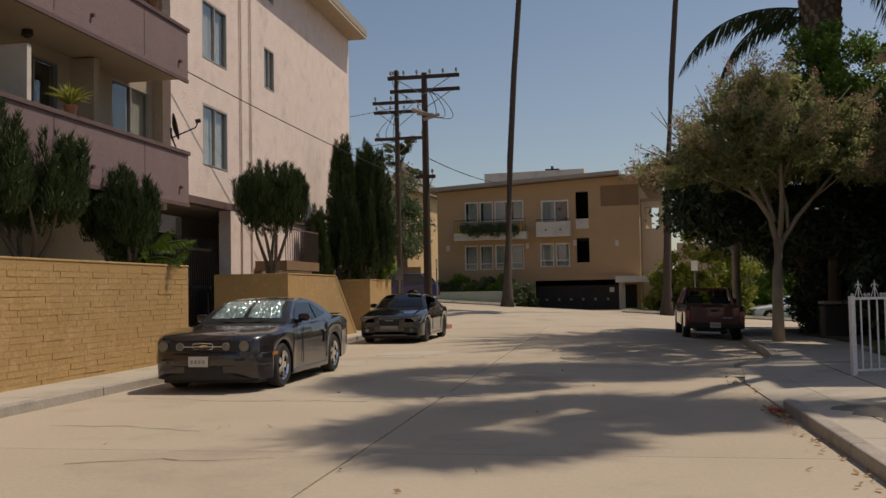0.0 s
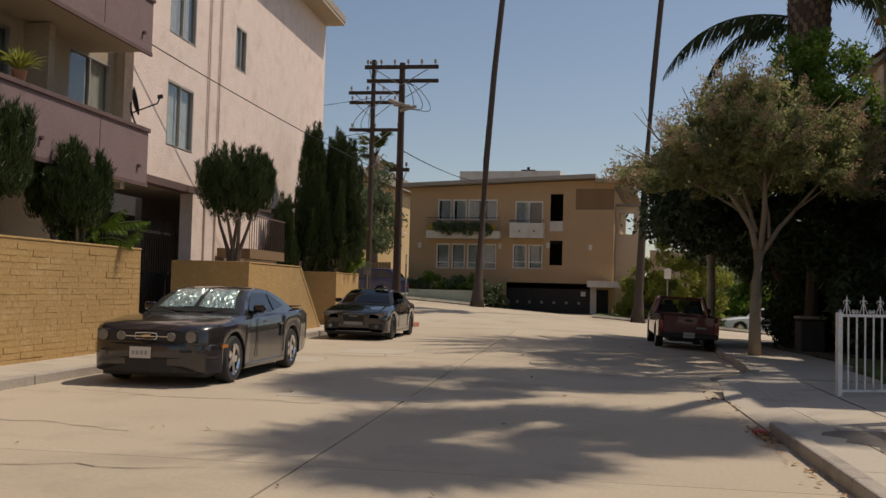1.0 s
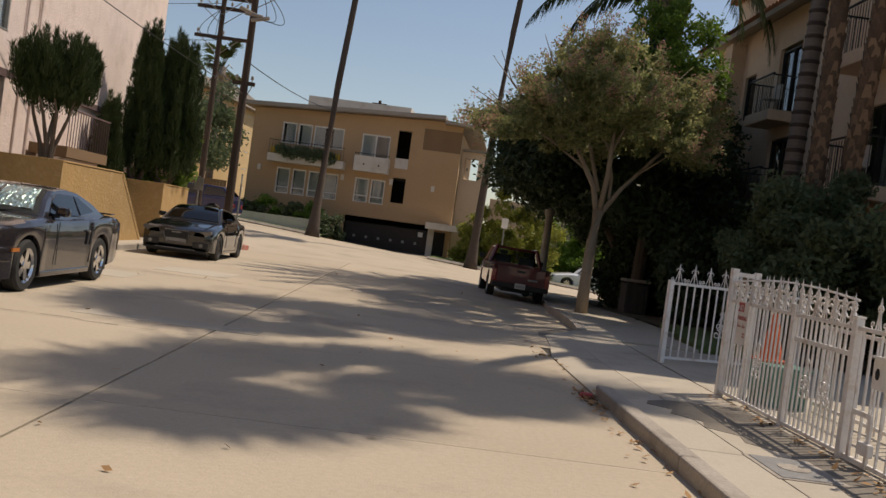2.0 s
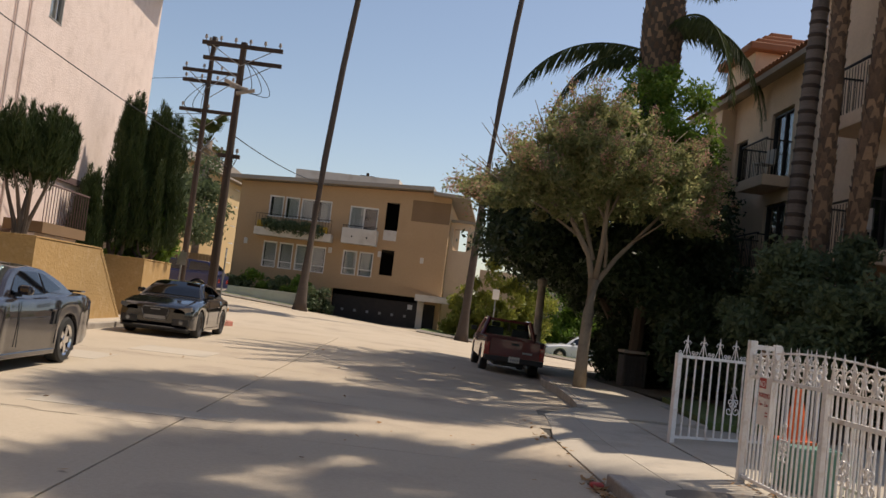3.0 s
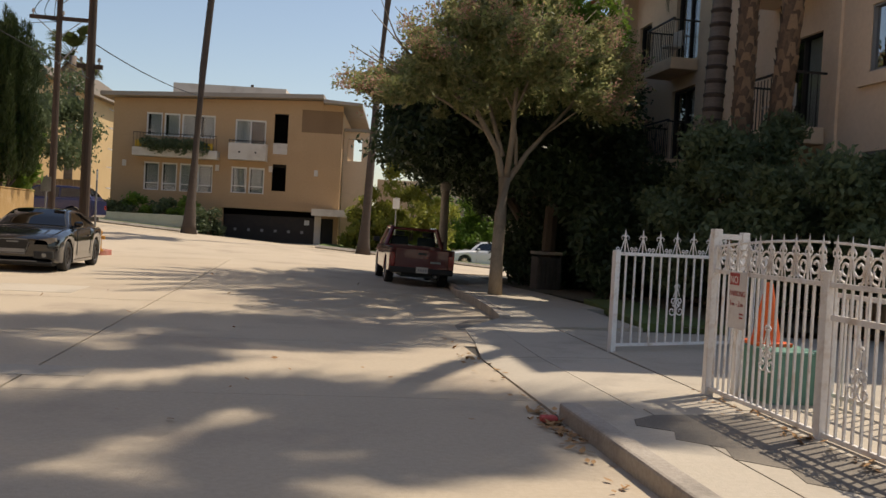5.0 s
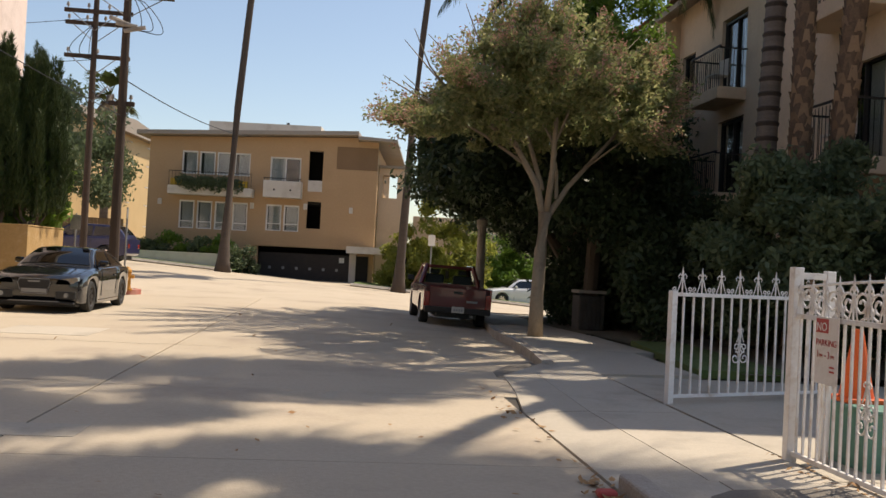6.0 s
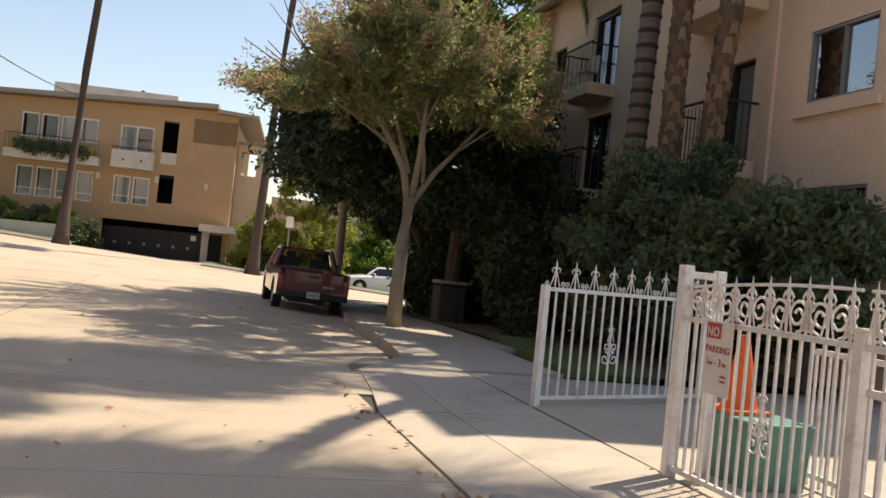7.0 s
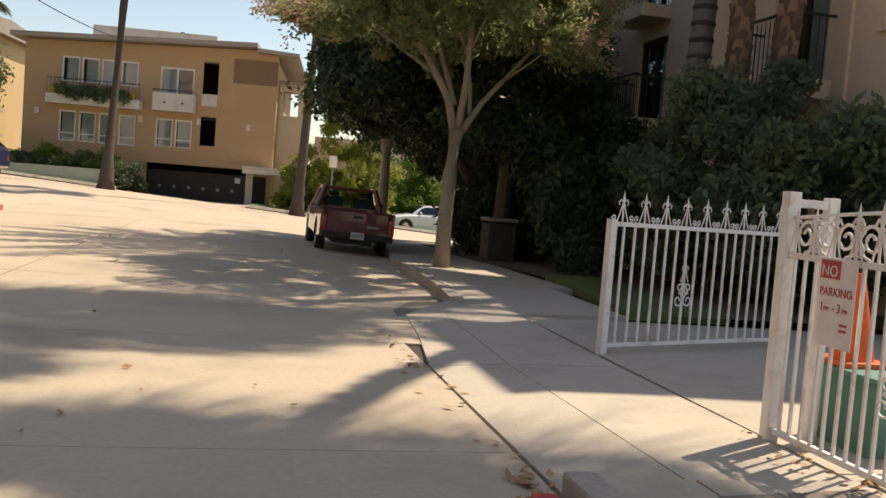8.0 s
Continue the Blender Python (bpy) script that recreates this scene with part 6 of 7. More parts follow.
        part("door_handle", one_box(s * (W / 2) - 0.012, s * (W / 2) + 0.022, ya + 1.40, ya + 1.57, zb_ - 0.19, zb_ - 0.155, bevel=0.006), paint, c)
        part("sill", one_box(s * (W / 2 - 0.03) - 0.03, s * (W / 2 - 0.03) + 0.03, axles[0] + R * 1.25, axles[1] - R * 1.25, 0.17, 0.25, bevel=0.015), paint, c)
    # black sheet paints the dark cabin under the glass; its rim shows as surround
    part("cabin_dark_sheet", shell(ya + 0.03, yb - 0.01, 0.003, trim=0.055), PLASTIC, c)
    if name == "coupe":
        for s in (-1, 1):
            part("sun_shade", shell(ya + 0.12, yb - 0.06, 0.006, *sorted((0.05 * s, 0.90 * s)), 20, 14, 0.016), FOIL, c, "crumpled silver foil sun shade behind the windscreen")
    soften(part("windscreen", shell(ya + 0.05, yb - 0.03, 0.022), CLEARGLASS if name == "coupe" else CARGLASS, c, "raked windscreen glass"))
    soften(part("rear_window", shell(yc + 0.05, yd - 0.1, 0.012, trim=0.12), CARGLASS, c))
    for s in (-1, 1):
        part("tail_lamp", one_box(s * W * 0.36 - 0.12, s * W * 0.36 + 0.12, L - 0.06, L + 0.012, *tail_z, bevel=0.02), TAIL, c)
    extras(c)
    return c


def plate_on(c, x, y, z, dy=-0.012):
    p = part("number_plate", one_box(x - 0.155, x + 0.155, min(y, y + dy), max(y, y + dy), z, z + 0.155), PLATE, c, "pale number plate with plain bars")
    for i in range(4):
        b = one_box(x - 0.12 + 0.062 * i, x - 0.08 + 0.062 * i, min(y + dy, y + dy * 1.4), max(y + dy, y + dy * 1.4), z + 0.045, z + 0.10)
        part("plate_bar", b, INK, p)


def disc(bm, x, y, z, r, dy, n=18):
    return tube(bm, [(x, y, z), (x, y + dy, z)], r, n)


CLEARGLASS = glass_mat("clear_glass", (0.88, 0.94, 0.92), 0.02, 0.02)
FOIL = mat("crumpled_foil", (0.86, 0.95, 0.90), (0.70, 0.82, 0.77), 0.2, 0.85, big=14, bump=1.0, bump_scale=16)
DARKGREY = car_paint("charcoal_paint", (0.020, 0.016, 0.0175), (0.026, 0.022, 0.024), 0.24)
BLACKP = car_paint("black_paint", (0.006, 0.0065, 0.008), (0.009, 0.0095, 0.011), 0.16)
# red darkened so the paint itself carries the truck's tree shade
REDP = car_paint("shade_toned_red", (0.14, 0.012, 0.011), (0.11, 0.010, 0.009), 0.35)
WHITEP = car_paint("white_car_paint", (0.72, 0.73, 0.75), (0.68, 0.69, 0.72), 0.3)
BLUEP = car_paint("blue_paint", (0.012, 0.015, 0.06), (0.018, 0.02, 0.08), 0.3)


def coupe_front(c):
    part("grille", one_box(-0.56, 0.56, -0.004, 0.10, 0.62, 0.78, bevel=0.02), PLASTIC, c, "wide black mesh grille")
    bm = bmesh.new()
    tube(bm, [(-0.37, -0.02, 0.70), (0.37, -0.02, 0.70)], 0.009, 6)
    part("grille_bar", bm, CHROME, c)
    fr = bmesh.new()
    pts = [(0.15, -0.022, 0.665), (0.165, -0.022, 0.70), (0.15, -0.022, 0.745), (0.0, -0.022, 0.752), (-0.15, -0.022, 0.745), (-0.165, -0.022, 0.70), (-0.15, -0.022, 0.665), (0.0, -0.022, 0.655), (0.15, -0.022, 0.665)]
    tube(fr, pts, 0.010, 6)
    part("badge_ring", fr, CHROME, c, "chrome oblong badge surround")
    part("badge", prism(bmesh.new(), [(-0.09, 0.70), (-0.02, 0.722), (0.08, 0.725), (0.06, 0.70), (0.02, 0.69), (-0.04, 0.685)], "y", -0.034, -0.02), CHROME, c, "plain bright badge shape")
    for s in (-1, 1):
        bm = bmesh.new()
        disc(bm, 0.37 * s, -0.03, 0.70, 0.060, 0.05)
        fog = part("fog_lamp", bm, GREY, c)
        bm = bmesh.new()
        disc(bm, 0.37 * s, -0.038, 0.70, 0.045, 0.03)
        part("lens", bm, LAMP_GLASS, fog)
        part("headlamp_bay", one_box(s * 0.645 - 0.095, s * 0.645 + 0.095, 0.0, 0.2, 0.62, 0.79, bevel=0.02), PLASTIC, c)
        bm = bmesh.new()
        disc(bm, 0.65 * s, -0.012, 0.705, 0.078, 0.08)
        lamp_p = part("headlamp", bm, LAMP_GLASS, c, "round clear headlamp")
        part("side_marker", one_box(s * 0.935 - 0.008, s * 0.935 + 0.012, 0.42, 0.62, 0.54, 0.585), mat("amber_lens", (0.5, 0.16, 0.02), (0.4, 0.12, 0.02), 0.3) if s < 0 else bpy.data.materials["amber_lens"], c)
        part("turn_lamp", one_box(s * 0.58 - 0.08, s * 0.58 + 0.08, -0.042, 0.04, 0.49, 0.515, bevel=0.006), PLASTIC, c)
        for k in range(2):
            part("side_scoop", prism(bmesh.new(), [(2.96 + 0.13 * k, 0.60), (3.03 + 0.13 * k, 0.60), (3.08 + 0.13 * k, 0.80), (3.0 + 0.13 * k, 0.80)], "x", 0.925 * s, 0.952 * s), PLASTIC, c)
    bow = [(-0.92, 0.44), (-0.885, 0.22), (-0.76, 0.06), (-0.4, -0.045), (0.0, -0.07), (0.4, -0.045), (0.76, 0.06), (0.885, 0.22), (0.92, 0.44)]
    bm = bmesh.new()
    prism(bm, bow, "z", 0.40, 0.60)
    bmesh.ops.bevel(bm, geom=[e for e in bm.edges if abs(e.verts[0].co.z - e.verts[1].co.z) < 0.001], offset=0.035, segments=3, affect="EDGES", profile=0.5)
    soften(part("bumper", bm, DARKGREY, c, "body-coloured bow-shaped bumper"), 50)
    bm = bmesh.new()
    prism(bm, [(x * 0.97, y + 0.05) for x, y in bow], "z", 0.20, 0.399)
    part("lower_valance", bm, PLASTIC, c, "dull black lower valance")
    plate_on(c, -0.05, -0.072, 0.40)
    hood = bmesh.new()
    for s in (-1, 1):
        tube(hood, [(0.30 * s, 0.12, 0.835), (0.36 * s, 0.8, 0.94), (0.44 * s, 1.45, 0.985)], 0.012, 6)
    part("bonnet_crease", hood, DARKGREY, c)
    part("cowl", one_box(-0.66, 0.66, 1.42, 1.56, 0.95, 0.985, bevel=0.01), PLASTIC, c)
    sp = bmesh.new()
    box(sp, -0.76, 0.76, 4.48, 4.68, 1.05, 1.075, bevel=0.012)
    for s in (-1, 1):
        box(sp, s * 0.55 - 0.04, s * 0.55 + 0.04, 4.52, 4.62, 0.99, 1.052)
    part("spoiler", sp, DARKGREY, c)
    for s in (-1, 1):
        bm = bmesh.new()
        tube(bm, [(0.12 * s, 1.50, 1.005), (0.55 * s, 1.60, 1.04)], 0.01, 5)
        part("wiper", bm, PLASTIC, c)


coupe_ctl = [(0.0, 0.30, 0.73, 0.80, 0.62), (0.03, 0.26, 0.77, 0.825, 0.72), (0.08, 0.22, 0.80, 0.85, 0.78), (0.18, 0.19, 0.83, 0.88, 0.85), (0.36, 0.17, 0.86, 0.905, 0.905), (0.95, 0.20, 0.915, 0.965, 0.935), (1.5, 0.22, 0.945, 1.00, 0.93), (2.4, 0.22, 0.945, 0.98, 0.925), (3.3, 0.22, 0.985, 1.0, 0.935), (3.9, 0.22, 1.01, 1.03, 0.94), (4.4, 0.26, 1.01, 1.05, 0.92), (4.7, 0.36, 0.97, 1.03, 0.87), (4.77, 0.42, 0.92, 0.98, 0.82)]
car("coupe", (-6.02, 12.85, 0.0), 0, "dark charcoal sports coupe with silver sun shades and bright wheels", DARKGREY, 4.77, 1.87, (0.93, 3.65), 0.345, coupe_ctl, (1.50, 2.22, 3.20, 4.15, 0.975, 1.395, 0.82, 0.60), coupe_front, spokes=5, rim=CHROME)


def sedan_front(c):
    part("grille", prism(bmesh.new(), [(-0.29, 0.70), (0.29, 0.70), (0.32, 0.62), (0.25, 0.40), (-0.25, 0.40), (-0.32, 0.62)], "y", -0.022, 0.06), PLASTIC, c, "deep black grille")
    fr = bmesh.new()
    o = [(-0.29, 0.70), (0.29, 0.70), (0.32, 0.62), (0.25, 0.40), (-0.25, 0.40), (-0.32, 0.62), (-0.29, 0.70)]
    tube(fr, [(x, -0.028, z) for x, z in o], 0.007, 6)
    part("grille_frame", fr, GREY, c, "thin dull metal grille frame")
    for k in range(5):
        part("grille_slat", one_box(-0.30, 0.30, -0.034, -0.023, 0.43 + 0.05 * k, 0.437 + 0.05 * k), PLASTIC, c)
    part("badge", one_box(-0.12, 0.12, -0.042, -0.03, 0.635, 0.665, bevel=0.004), GREY, c, "small plain badge shape")
    part("plate_panel", one_box(-0.25, 0.25, -0.036, -0.022, 0.42, 0.50), GREY, c)
    for s in (-1, 1):
        part("headlamp", prism(bmesh.new(), [(0.42 * s, 0.60), (0.46 * s, 0.70), (0.84 * s, 0.76), (0.86 * s, 0.68), (0.70 * s, 0.60)], "y", 0.0, 0.16), LAMP_GLASS, c, "clear swept headlamp")
        part("side_intake", one_box(s * 0.62 - 0.2, s * 0.62 + 0.2, -0.012, 0.1, 0.30, 0.46, bevel=0.02), PLASTIC, c)
        bm = bmesh.new()
        disc(bm, 0.64 * s, -0.02, 0.38, 0.05, 0.04)
        part("fog_lamp", bm, LAMP_GLASS, c)
    part("lower_lip", one_box(-0.80, 0.80, -0.02, 0.1, 0.19, 0.235, bevel=0.015), PLASTIC, c)
    if c.name.startswith("black_sedan"):
        part("bumper_bar", one_box(-0.5, 0.5, -0.035, 0.0, 0.235, 0.255, bevel=0.006), GREY, c)


sedan_ctl = [(0.0, 0.34, 0.66, 0.72, 0.72), (0.08, 0.24, 0.73, 0.77, 0.85), (0.3, 0.19, 0.78, 0.84, 0.905), (0.9, 0.20, 0.88, 0.93, 0.92), (1.35, 0.21, 0.91, 0.97, 0.925), (2.4, 0.21, 0.93, 0.95, 0.925), (3.4, 0.21, 0.95, 0.97, 0.925), (4.1, 0.22, 0.96, 0.99, 0.91), (4.5, 0.30, 0.93, 0.98, 0.86), (4.63, 0.42, 0.86, 0.92, 0.80)]
car("black_sedan", (-6.08, 24.95, 0.0), 0, "glossy black coupe with a deep black grille parked at the kerb", BLACKP, 4.63, 1.85, (0.9, 3.65), 0.335, sedan_ctl, (1.32, 2.05, 3.15, 4.2, 0.95, 1.38, 0.81, 0.58), sedan_front, spokes=7, rim=IRON)


def no_front(c):
    for s in (-1, 1):
        part("headlamp", prism(bmesh.new(), [(0.42 * s, 0.56), (0.46 * s, 0.66), (0.84 * s, 0.76), (0.86 * s, 0.68), (0.70 * s, 0.58)], "y", 0.0, 0.18), LAMP_GLASS, c)
    part("grille", one_box(-0.5, 0.5, -0.012, 0.1, 0.3, 0.55, bevel=0.03), PLASTIC, c)


zc = ground_z(11.5, 56)
car("white_sedan", (8.2, 56.0, zc), -84, "white sedan parked across the junction", WHITEP, 4.7, 1.83, (0.92, 3.7), 0.33, sedan_ctl, (1.25, 1.95, 3.2, 4.2, 0.95, 1.46, 0.79, 0.58), no_front, spokes=7)
suv_ctl = [(0.0, 0.4, 0.8, 0.9, 0.75), (0.1, 0.28, 0.9, 0.98, 0.86), (0.9, 0.25, 1.0, 1.08, 0.9), (1.3, 0.25, 1.04, 1.1, 0.9), (3.9, 0.25, 1.06, 1.08, 0.9), (4.4, 0.3, 1.05, 1.08, 0.88), (4.5, 0.4, 1.0, 1.02, 0.84)]
car("blue_hatchback", (-13.4, 47.4, ground_z(-14, 47.4)), -96, "dark blue hatchback parked round the corner", BLUEP, 4.5, 1.8, (0.9, 3.55), 0.34, suv_ctl, (1.25, 1.9, 3.9, 4.4, 1.06, 1.62, 0.80, 0.64), no_front, spokes=5)

# red pickup, tail towards the street's near end
tk = thing("pickup_truck", (3.06, 32.6, 0.0), "dark red compact pickup truck parked in leaf shade", "pickup truck", rz=180)
tk.matrix_basis = pose(3.06, 32.6, ground_z(3.06, 30.5) + 0.005, 0, -2.0, 180)
Lk, Wk = 4.8, 1.70
hk = Wk / 2
cab_ctl = [(0.0, 0.42, 0.86, 0.90, 0.78), (0.12, 0.36, 0.93, 0.97, 0.82), (1.25, 0.36, 1.0, 1.05, 0.835), (2.95, 0.36, 1.04, 1.05, 0.84)]
secs = []
for y in sorted(set([2.95 * i / 40 for i in range(41)] + [0.85 + 0.42 * math.cos(t) for t in np.linspace(0, math.pi, 13)])):
    f = lambda k: float(np.interp(y, [r[0] for r in cab_ctl], [r[k] for r in cab_ctl]))
    zb = f(1)
    if abs(y - 0.85) < 0.43:
        zb = max(zb, 0.33 + math.sqrt(max(0.42 ** 2 - (y - 0.85) ** 2, 0)))
    hw = f(4)
    secs.append((y, [(0, zb), (hw * 0.6, zb), (hw * 0.96, zb), (hw, zb + 0.05), (hw, max(0.8, zb + 0.06)), (hw * 0.98, f(2)), (hw * 0.8, f(3) - 0.01), (0, f(3))]))
soften(part("cab", loft(bmesh.new(), secs), REDP, tk), 38)
bed = bmesh.new()
y0, y1 = 2.98, Lk - 0.05
for s in (-1, 1):
    # sides of the bed with the wheel arch cut out
    top = [(y1, 0.98), (y0, 0.98)]
    arch = [(3.72 + 0.43 * math.cos(t), 0.36 + 0.43 * math.sin(t)) for t in np.linspace(math.pi, 0, 13)]
    prism(bed, [(y0, 0.40), *arch, (y1, 0.40), *top], "x", s * hk - s * 0.05, s * hk)
box(bed, -hk + 0.051, hk - 0.051, y0, y0 + 0.04, 0.45, 0.98)
box(bed, -hk + 0.051, hk - 0.051, y0, y1 - 0.03, 0.55, 0.59)
part("bed", bed, REDP, tk)
tg = part("tailgate", one_box(-hk + 0.15, hk - 0.15, Lk - 0.07, Lk - 0.015, 0.47, 0.985, bevel=0.012), REDP, tk)
part("handle", one_box(-0.11, 0.11, Lk - 0.016, Lk - 0.004, 0.84, 0.90), PLASTIC, tg)
part("lettering_bar", one_box(-0.5, -0.22, Lk - 0.016, Lk - 0.011, 0.64, 0.69), GREY, tg)
for s in (-1, 1):
    part("tail_lamp", one_box(s * (hk - 0.075) - 0.072, s * (hk - 0.075) + 0.072, Lk - 0.08, Lk - 0.005, 0.50, 0.86, bevel=0.012), TAIL, tk)
    part("bed_cap", one_box(s * (hk - 0.03) - 0.04, s * (hk - 0.03) + 0.04, y0, y1, 0.981, 1.005, bevel=0.008), PLASTIC, tk)
part("rear_bumper", one_box(-hk + 0.03, hk - 0.03, Lk - 0.02, Lk + 0.13, 0.36, 0.50, bevel=0.02), IRON, tk, "dull dark step bumper")
plate_on(tk, 0.0, Lk + 0.132, 0.375, 0.012)
bm = bmesh.new()
tube(bm, [(-0.35, Lk - 0.6, 0.33), (-0.38, Lk + 0.02, 0.30)], 0.04, 8)
part("tail_pipe", bm, GREY, tk)
part("underbody", one_box(-0.5, 0.5, 0.4, Lk - 0.2, 0.24, 0.5), PLASTIC, tk)
# cab top: pillars, roof, glass
ca, cb, cc, cd, zb_, zr = 1.25, 1.72, 2.72, 2.93, 1.04, 1.53
bm = bmesh.new()
box(bm, -0.64, 0.64, cb, cc + 0.03, zr - 0.085, zr, bevel=0.035)
part("roof", bm, REDP, tk)
for s in (-1, 1):
    for p, q in (((0.78 * s, ca, zb_ - 0.04), (0.62 * s, cb, zr - 0.02)), ((0.78 * s, cd, zb_ - 0.04), (0.62 * s, cc, zr - 0.02)), ((0.62 * s, cb, zr - 0.03), (0.62 * s, cc, zr - 0.03))):
        bm = bmesh.new()
        tube(bm, [p, q], 0.062, 8)
        part("pillar", bm, REDP, tk)
    bm = bmesh.new()
    sheet4(bm, (0.785 * s, ca + 0.1, zb_), (0.785 * s, cd - 0.06, zb_), (0.63 * s, cc - 0.03, zr - 0.05), (0.63 * s, cb + 0.05, zr - 0.05), 4, 3)
    part("side_window", bm, CARGLASS, tk)
    part("mirror", one_box(s * 0.95 - 0.09, s * 0.95 + 0.09, ca + 0.25, ca + 0.33, zb_ + 0.02, zb_ + 0.16, bevel=0.02), PLASTIC, tk)
    part("seat", one_box(s * 0.38 - 0.25, s * 0.38 + 0.25, 2.45, 2.6, 0.7, 1.28, bevel=0.04), PLASTIC, tk)
    part("head_rest", one_box(s * 0.38 - 0.13, s * 0.38 + 0.13, 2.48, 2.57, 1.29, 1.42, bevel=0.03), PLASTIC, tk)
for nm, p4 in (("rear_window", ((-0.74, cd, zb_), (0.74, cd, zb_), (0.6, cc, zr - 0.05), (-0.6, cc, zr - 0.05))), ("windscreen", ((-0.76, ca, zb_), (0.76, ca, zb_), (0.6, cb, zr - 0.05), (-0.6, cb, zr - 0.05)))):
    bm = bmesh.new()
    sheet4(bm, *p4, 6, 4)
    part(nm, bm, CLEARGLASS, tk)
bm = bmesh.new()
tube(bm, [(0.3 + 0.17 * math.cos(t), 1.85 + 0.06 * math.sin(t), 1.08 + 0.17 * math.sin(t)) for t in [2 * math.pi * i / 16 for i in range(17)]], 0.015, 5)
part("steering_wheel", bm, PLASTIC, tk)
for a in (0.85, 3.72):
    for s in (-1, 1):
        wheel(tk, s * (hk - 0.12), a, 0.33, s, 6, GREY, 0.21)
for s in (-1, 1):
    part("headlamp", one_box(s * 0.6 - 0.16, s * 0.6 + 0.16, -0.02, 0.05, 0.68, 0.84, bevel=0.02), LAMP_GLASS, tk)
part("front_bumper", one_box(-0.8, 0.8, -0.1, 0.08, 0.42, 0.58, bevel=0.03), GREY, tk)


# ---- white iron fence and gate ----
def spear(bm, p, h, w=0.05):
    """A small three-pointed finial on a stem, in the plane of the fence (along y)."""
    x, y, z = p
    tube(bm, [(x, y, z), (x, y, z + h * 0.62)], 0.009, 6)
    for s in (-1, 1):
        tube(bm, [(x, y + s * w * 0.85, z), (x, y + s * w * 0.5, z + h * 0.25), (x, y + s * 0.012, z + h * 0.55)], 0.006, 5)
        tube(bm, [(x, y, z + h * 0.60), (x, y + s * w * 0.45, z + h * 0.72), (x, y + s * w * 0.75, z + h * 0.62), (x, y + s * w * 0.6, z + h * 0.54)], 0.0065, 5)
    tube(bm, [(x, y, z + h * 0.58), (x, y, z + h * 0.70), (x, y, z + h * 0.80), (x, y, z + h)], [0.008, 0.015, 0.010, 0.001], 6)
    tube(bm, [(x, y, z + h * 0.52), (x, y, z + h * 0.58)], 0.017, 6)


def curl(bm, x, y, z, r, turns, start, sense, thick=0.008):
    """A flat spiral scroll in the plane of the fence."""
    n = int(14 * turns)
    pts = []
    for i in range(n + 1):
        f = i / n
        a = start + sense * f * turns * 2 * math.pi
        q = r * (1 - 0.78 * f)
        pts.append((x, y + q * math.cos(a), z + q * math.sin(a)))
    tube(bm, pts, thick, 5)


def medallion(bm, x, y, z, h):
    """The lily ornament between the bars."""
    spear(bm, (x, y, z + h * 0.55), h * 0.45, 0.06)
    for s in (-1, 1):
        curl(bm, x, y + s * 0.065, z + h * 0.16, 0.07, 1.3, math.pi / 2, s)
        curl(bm, x, y + s * 0.055, z + h * 0.42, 0.055, 1.2, -math.pi / 2, -s)
        tube(bm, [(x, y + s * 0.065, z + h * 0.30), (x, y + s * 0.01, z + h * 0.52)], 0.007, 5)


def square_bar(bm, x, y, z0, z1, w):
    box(bm, x - w, x + w, y - w, y + w, z0, z1)


GX = 3.56
# swing leaf closing the drive
leaf = thing("gate_leaf", (3.63, 14.80, 0.07), "white iron gate leaf with lily finials standing open", "gate", rz=111)
part("stile", one_box(-0.035, 0.035, -0.075, 0.0, -0.04, 1.20, bevel=0.006), FENCE, leaf)
part("stile", one_box(-0.03, 0.03, -2.62, -2.57, 0.04, 1.19, bevel=0.005), FENCE, leaf)
part("top_rail", one_box(-0.02, 0.02, -2.569, -0.076, 1.14, 1.18, bevel=0.004), FENCE, leaf)
part("bottom_rail", one_box(-0.02, 0.02, -2.569, -0.076, 0.05, 0.085, bevel=0.004), FENCE, leaf)
for i in range(17):
    bm = bmesh.new()
    square_bar(bm, 0, -0.19 - 0.14 * i, 0.086, 1.139, 0.0095)
    part("bar", bm, FENCE, leaf)
for i in range(9):
    bm = bmesh.new()
    y = -0.16 - 0.28 * i
    spear(bm, (0, y, 1.18), 0.28, 0.08)
    for s in (-1, 1):
        curl(bm, 0, y + s * 0.105, 1.215, 0.03, 1.2, -math.pi / 2, s, 0.007)
    part("finial", bm, FENCE, leaf)
bm = bmesh.new()
medallion(bm, -0.012, -1.03, 0.40, 0.46)
part("ornament", bm, FENCE, leaf)

# double gatepost
gp = thing("gatepost", (GX, 12.0, 0.05), "white steel double gatepost joined by a short top bar", "gatepost")
part("post", one_box(-0.04, 0.04, -0.04, 0.04, -0.04, 1.49, bevel=0.006), FENCE, gp)
part("post", one_box(0.23, 0.30, -0.035, 0.035, -0.04, 1.47, bevel=0.006), FENCE, gp)
part("top_bar", one_box(0.041, 0.229, -0.025, 0.025, 1.40, 1.45, bevel=0.005), FENCE, gp)
bm = bmesh.new()
tube(bm, [(0.10, -0.04, 1.28), (0.11, -0.05, 1.34), (0.10, -0.04, 1.40)], [0.03, 0.045, 0.02], 8)
part("latch", bm, PALMBARK_B, gp, "rusty worn latch")


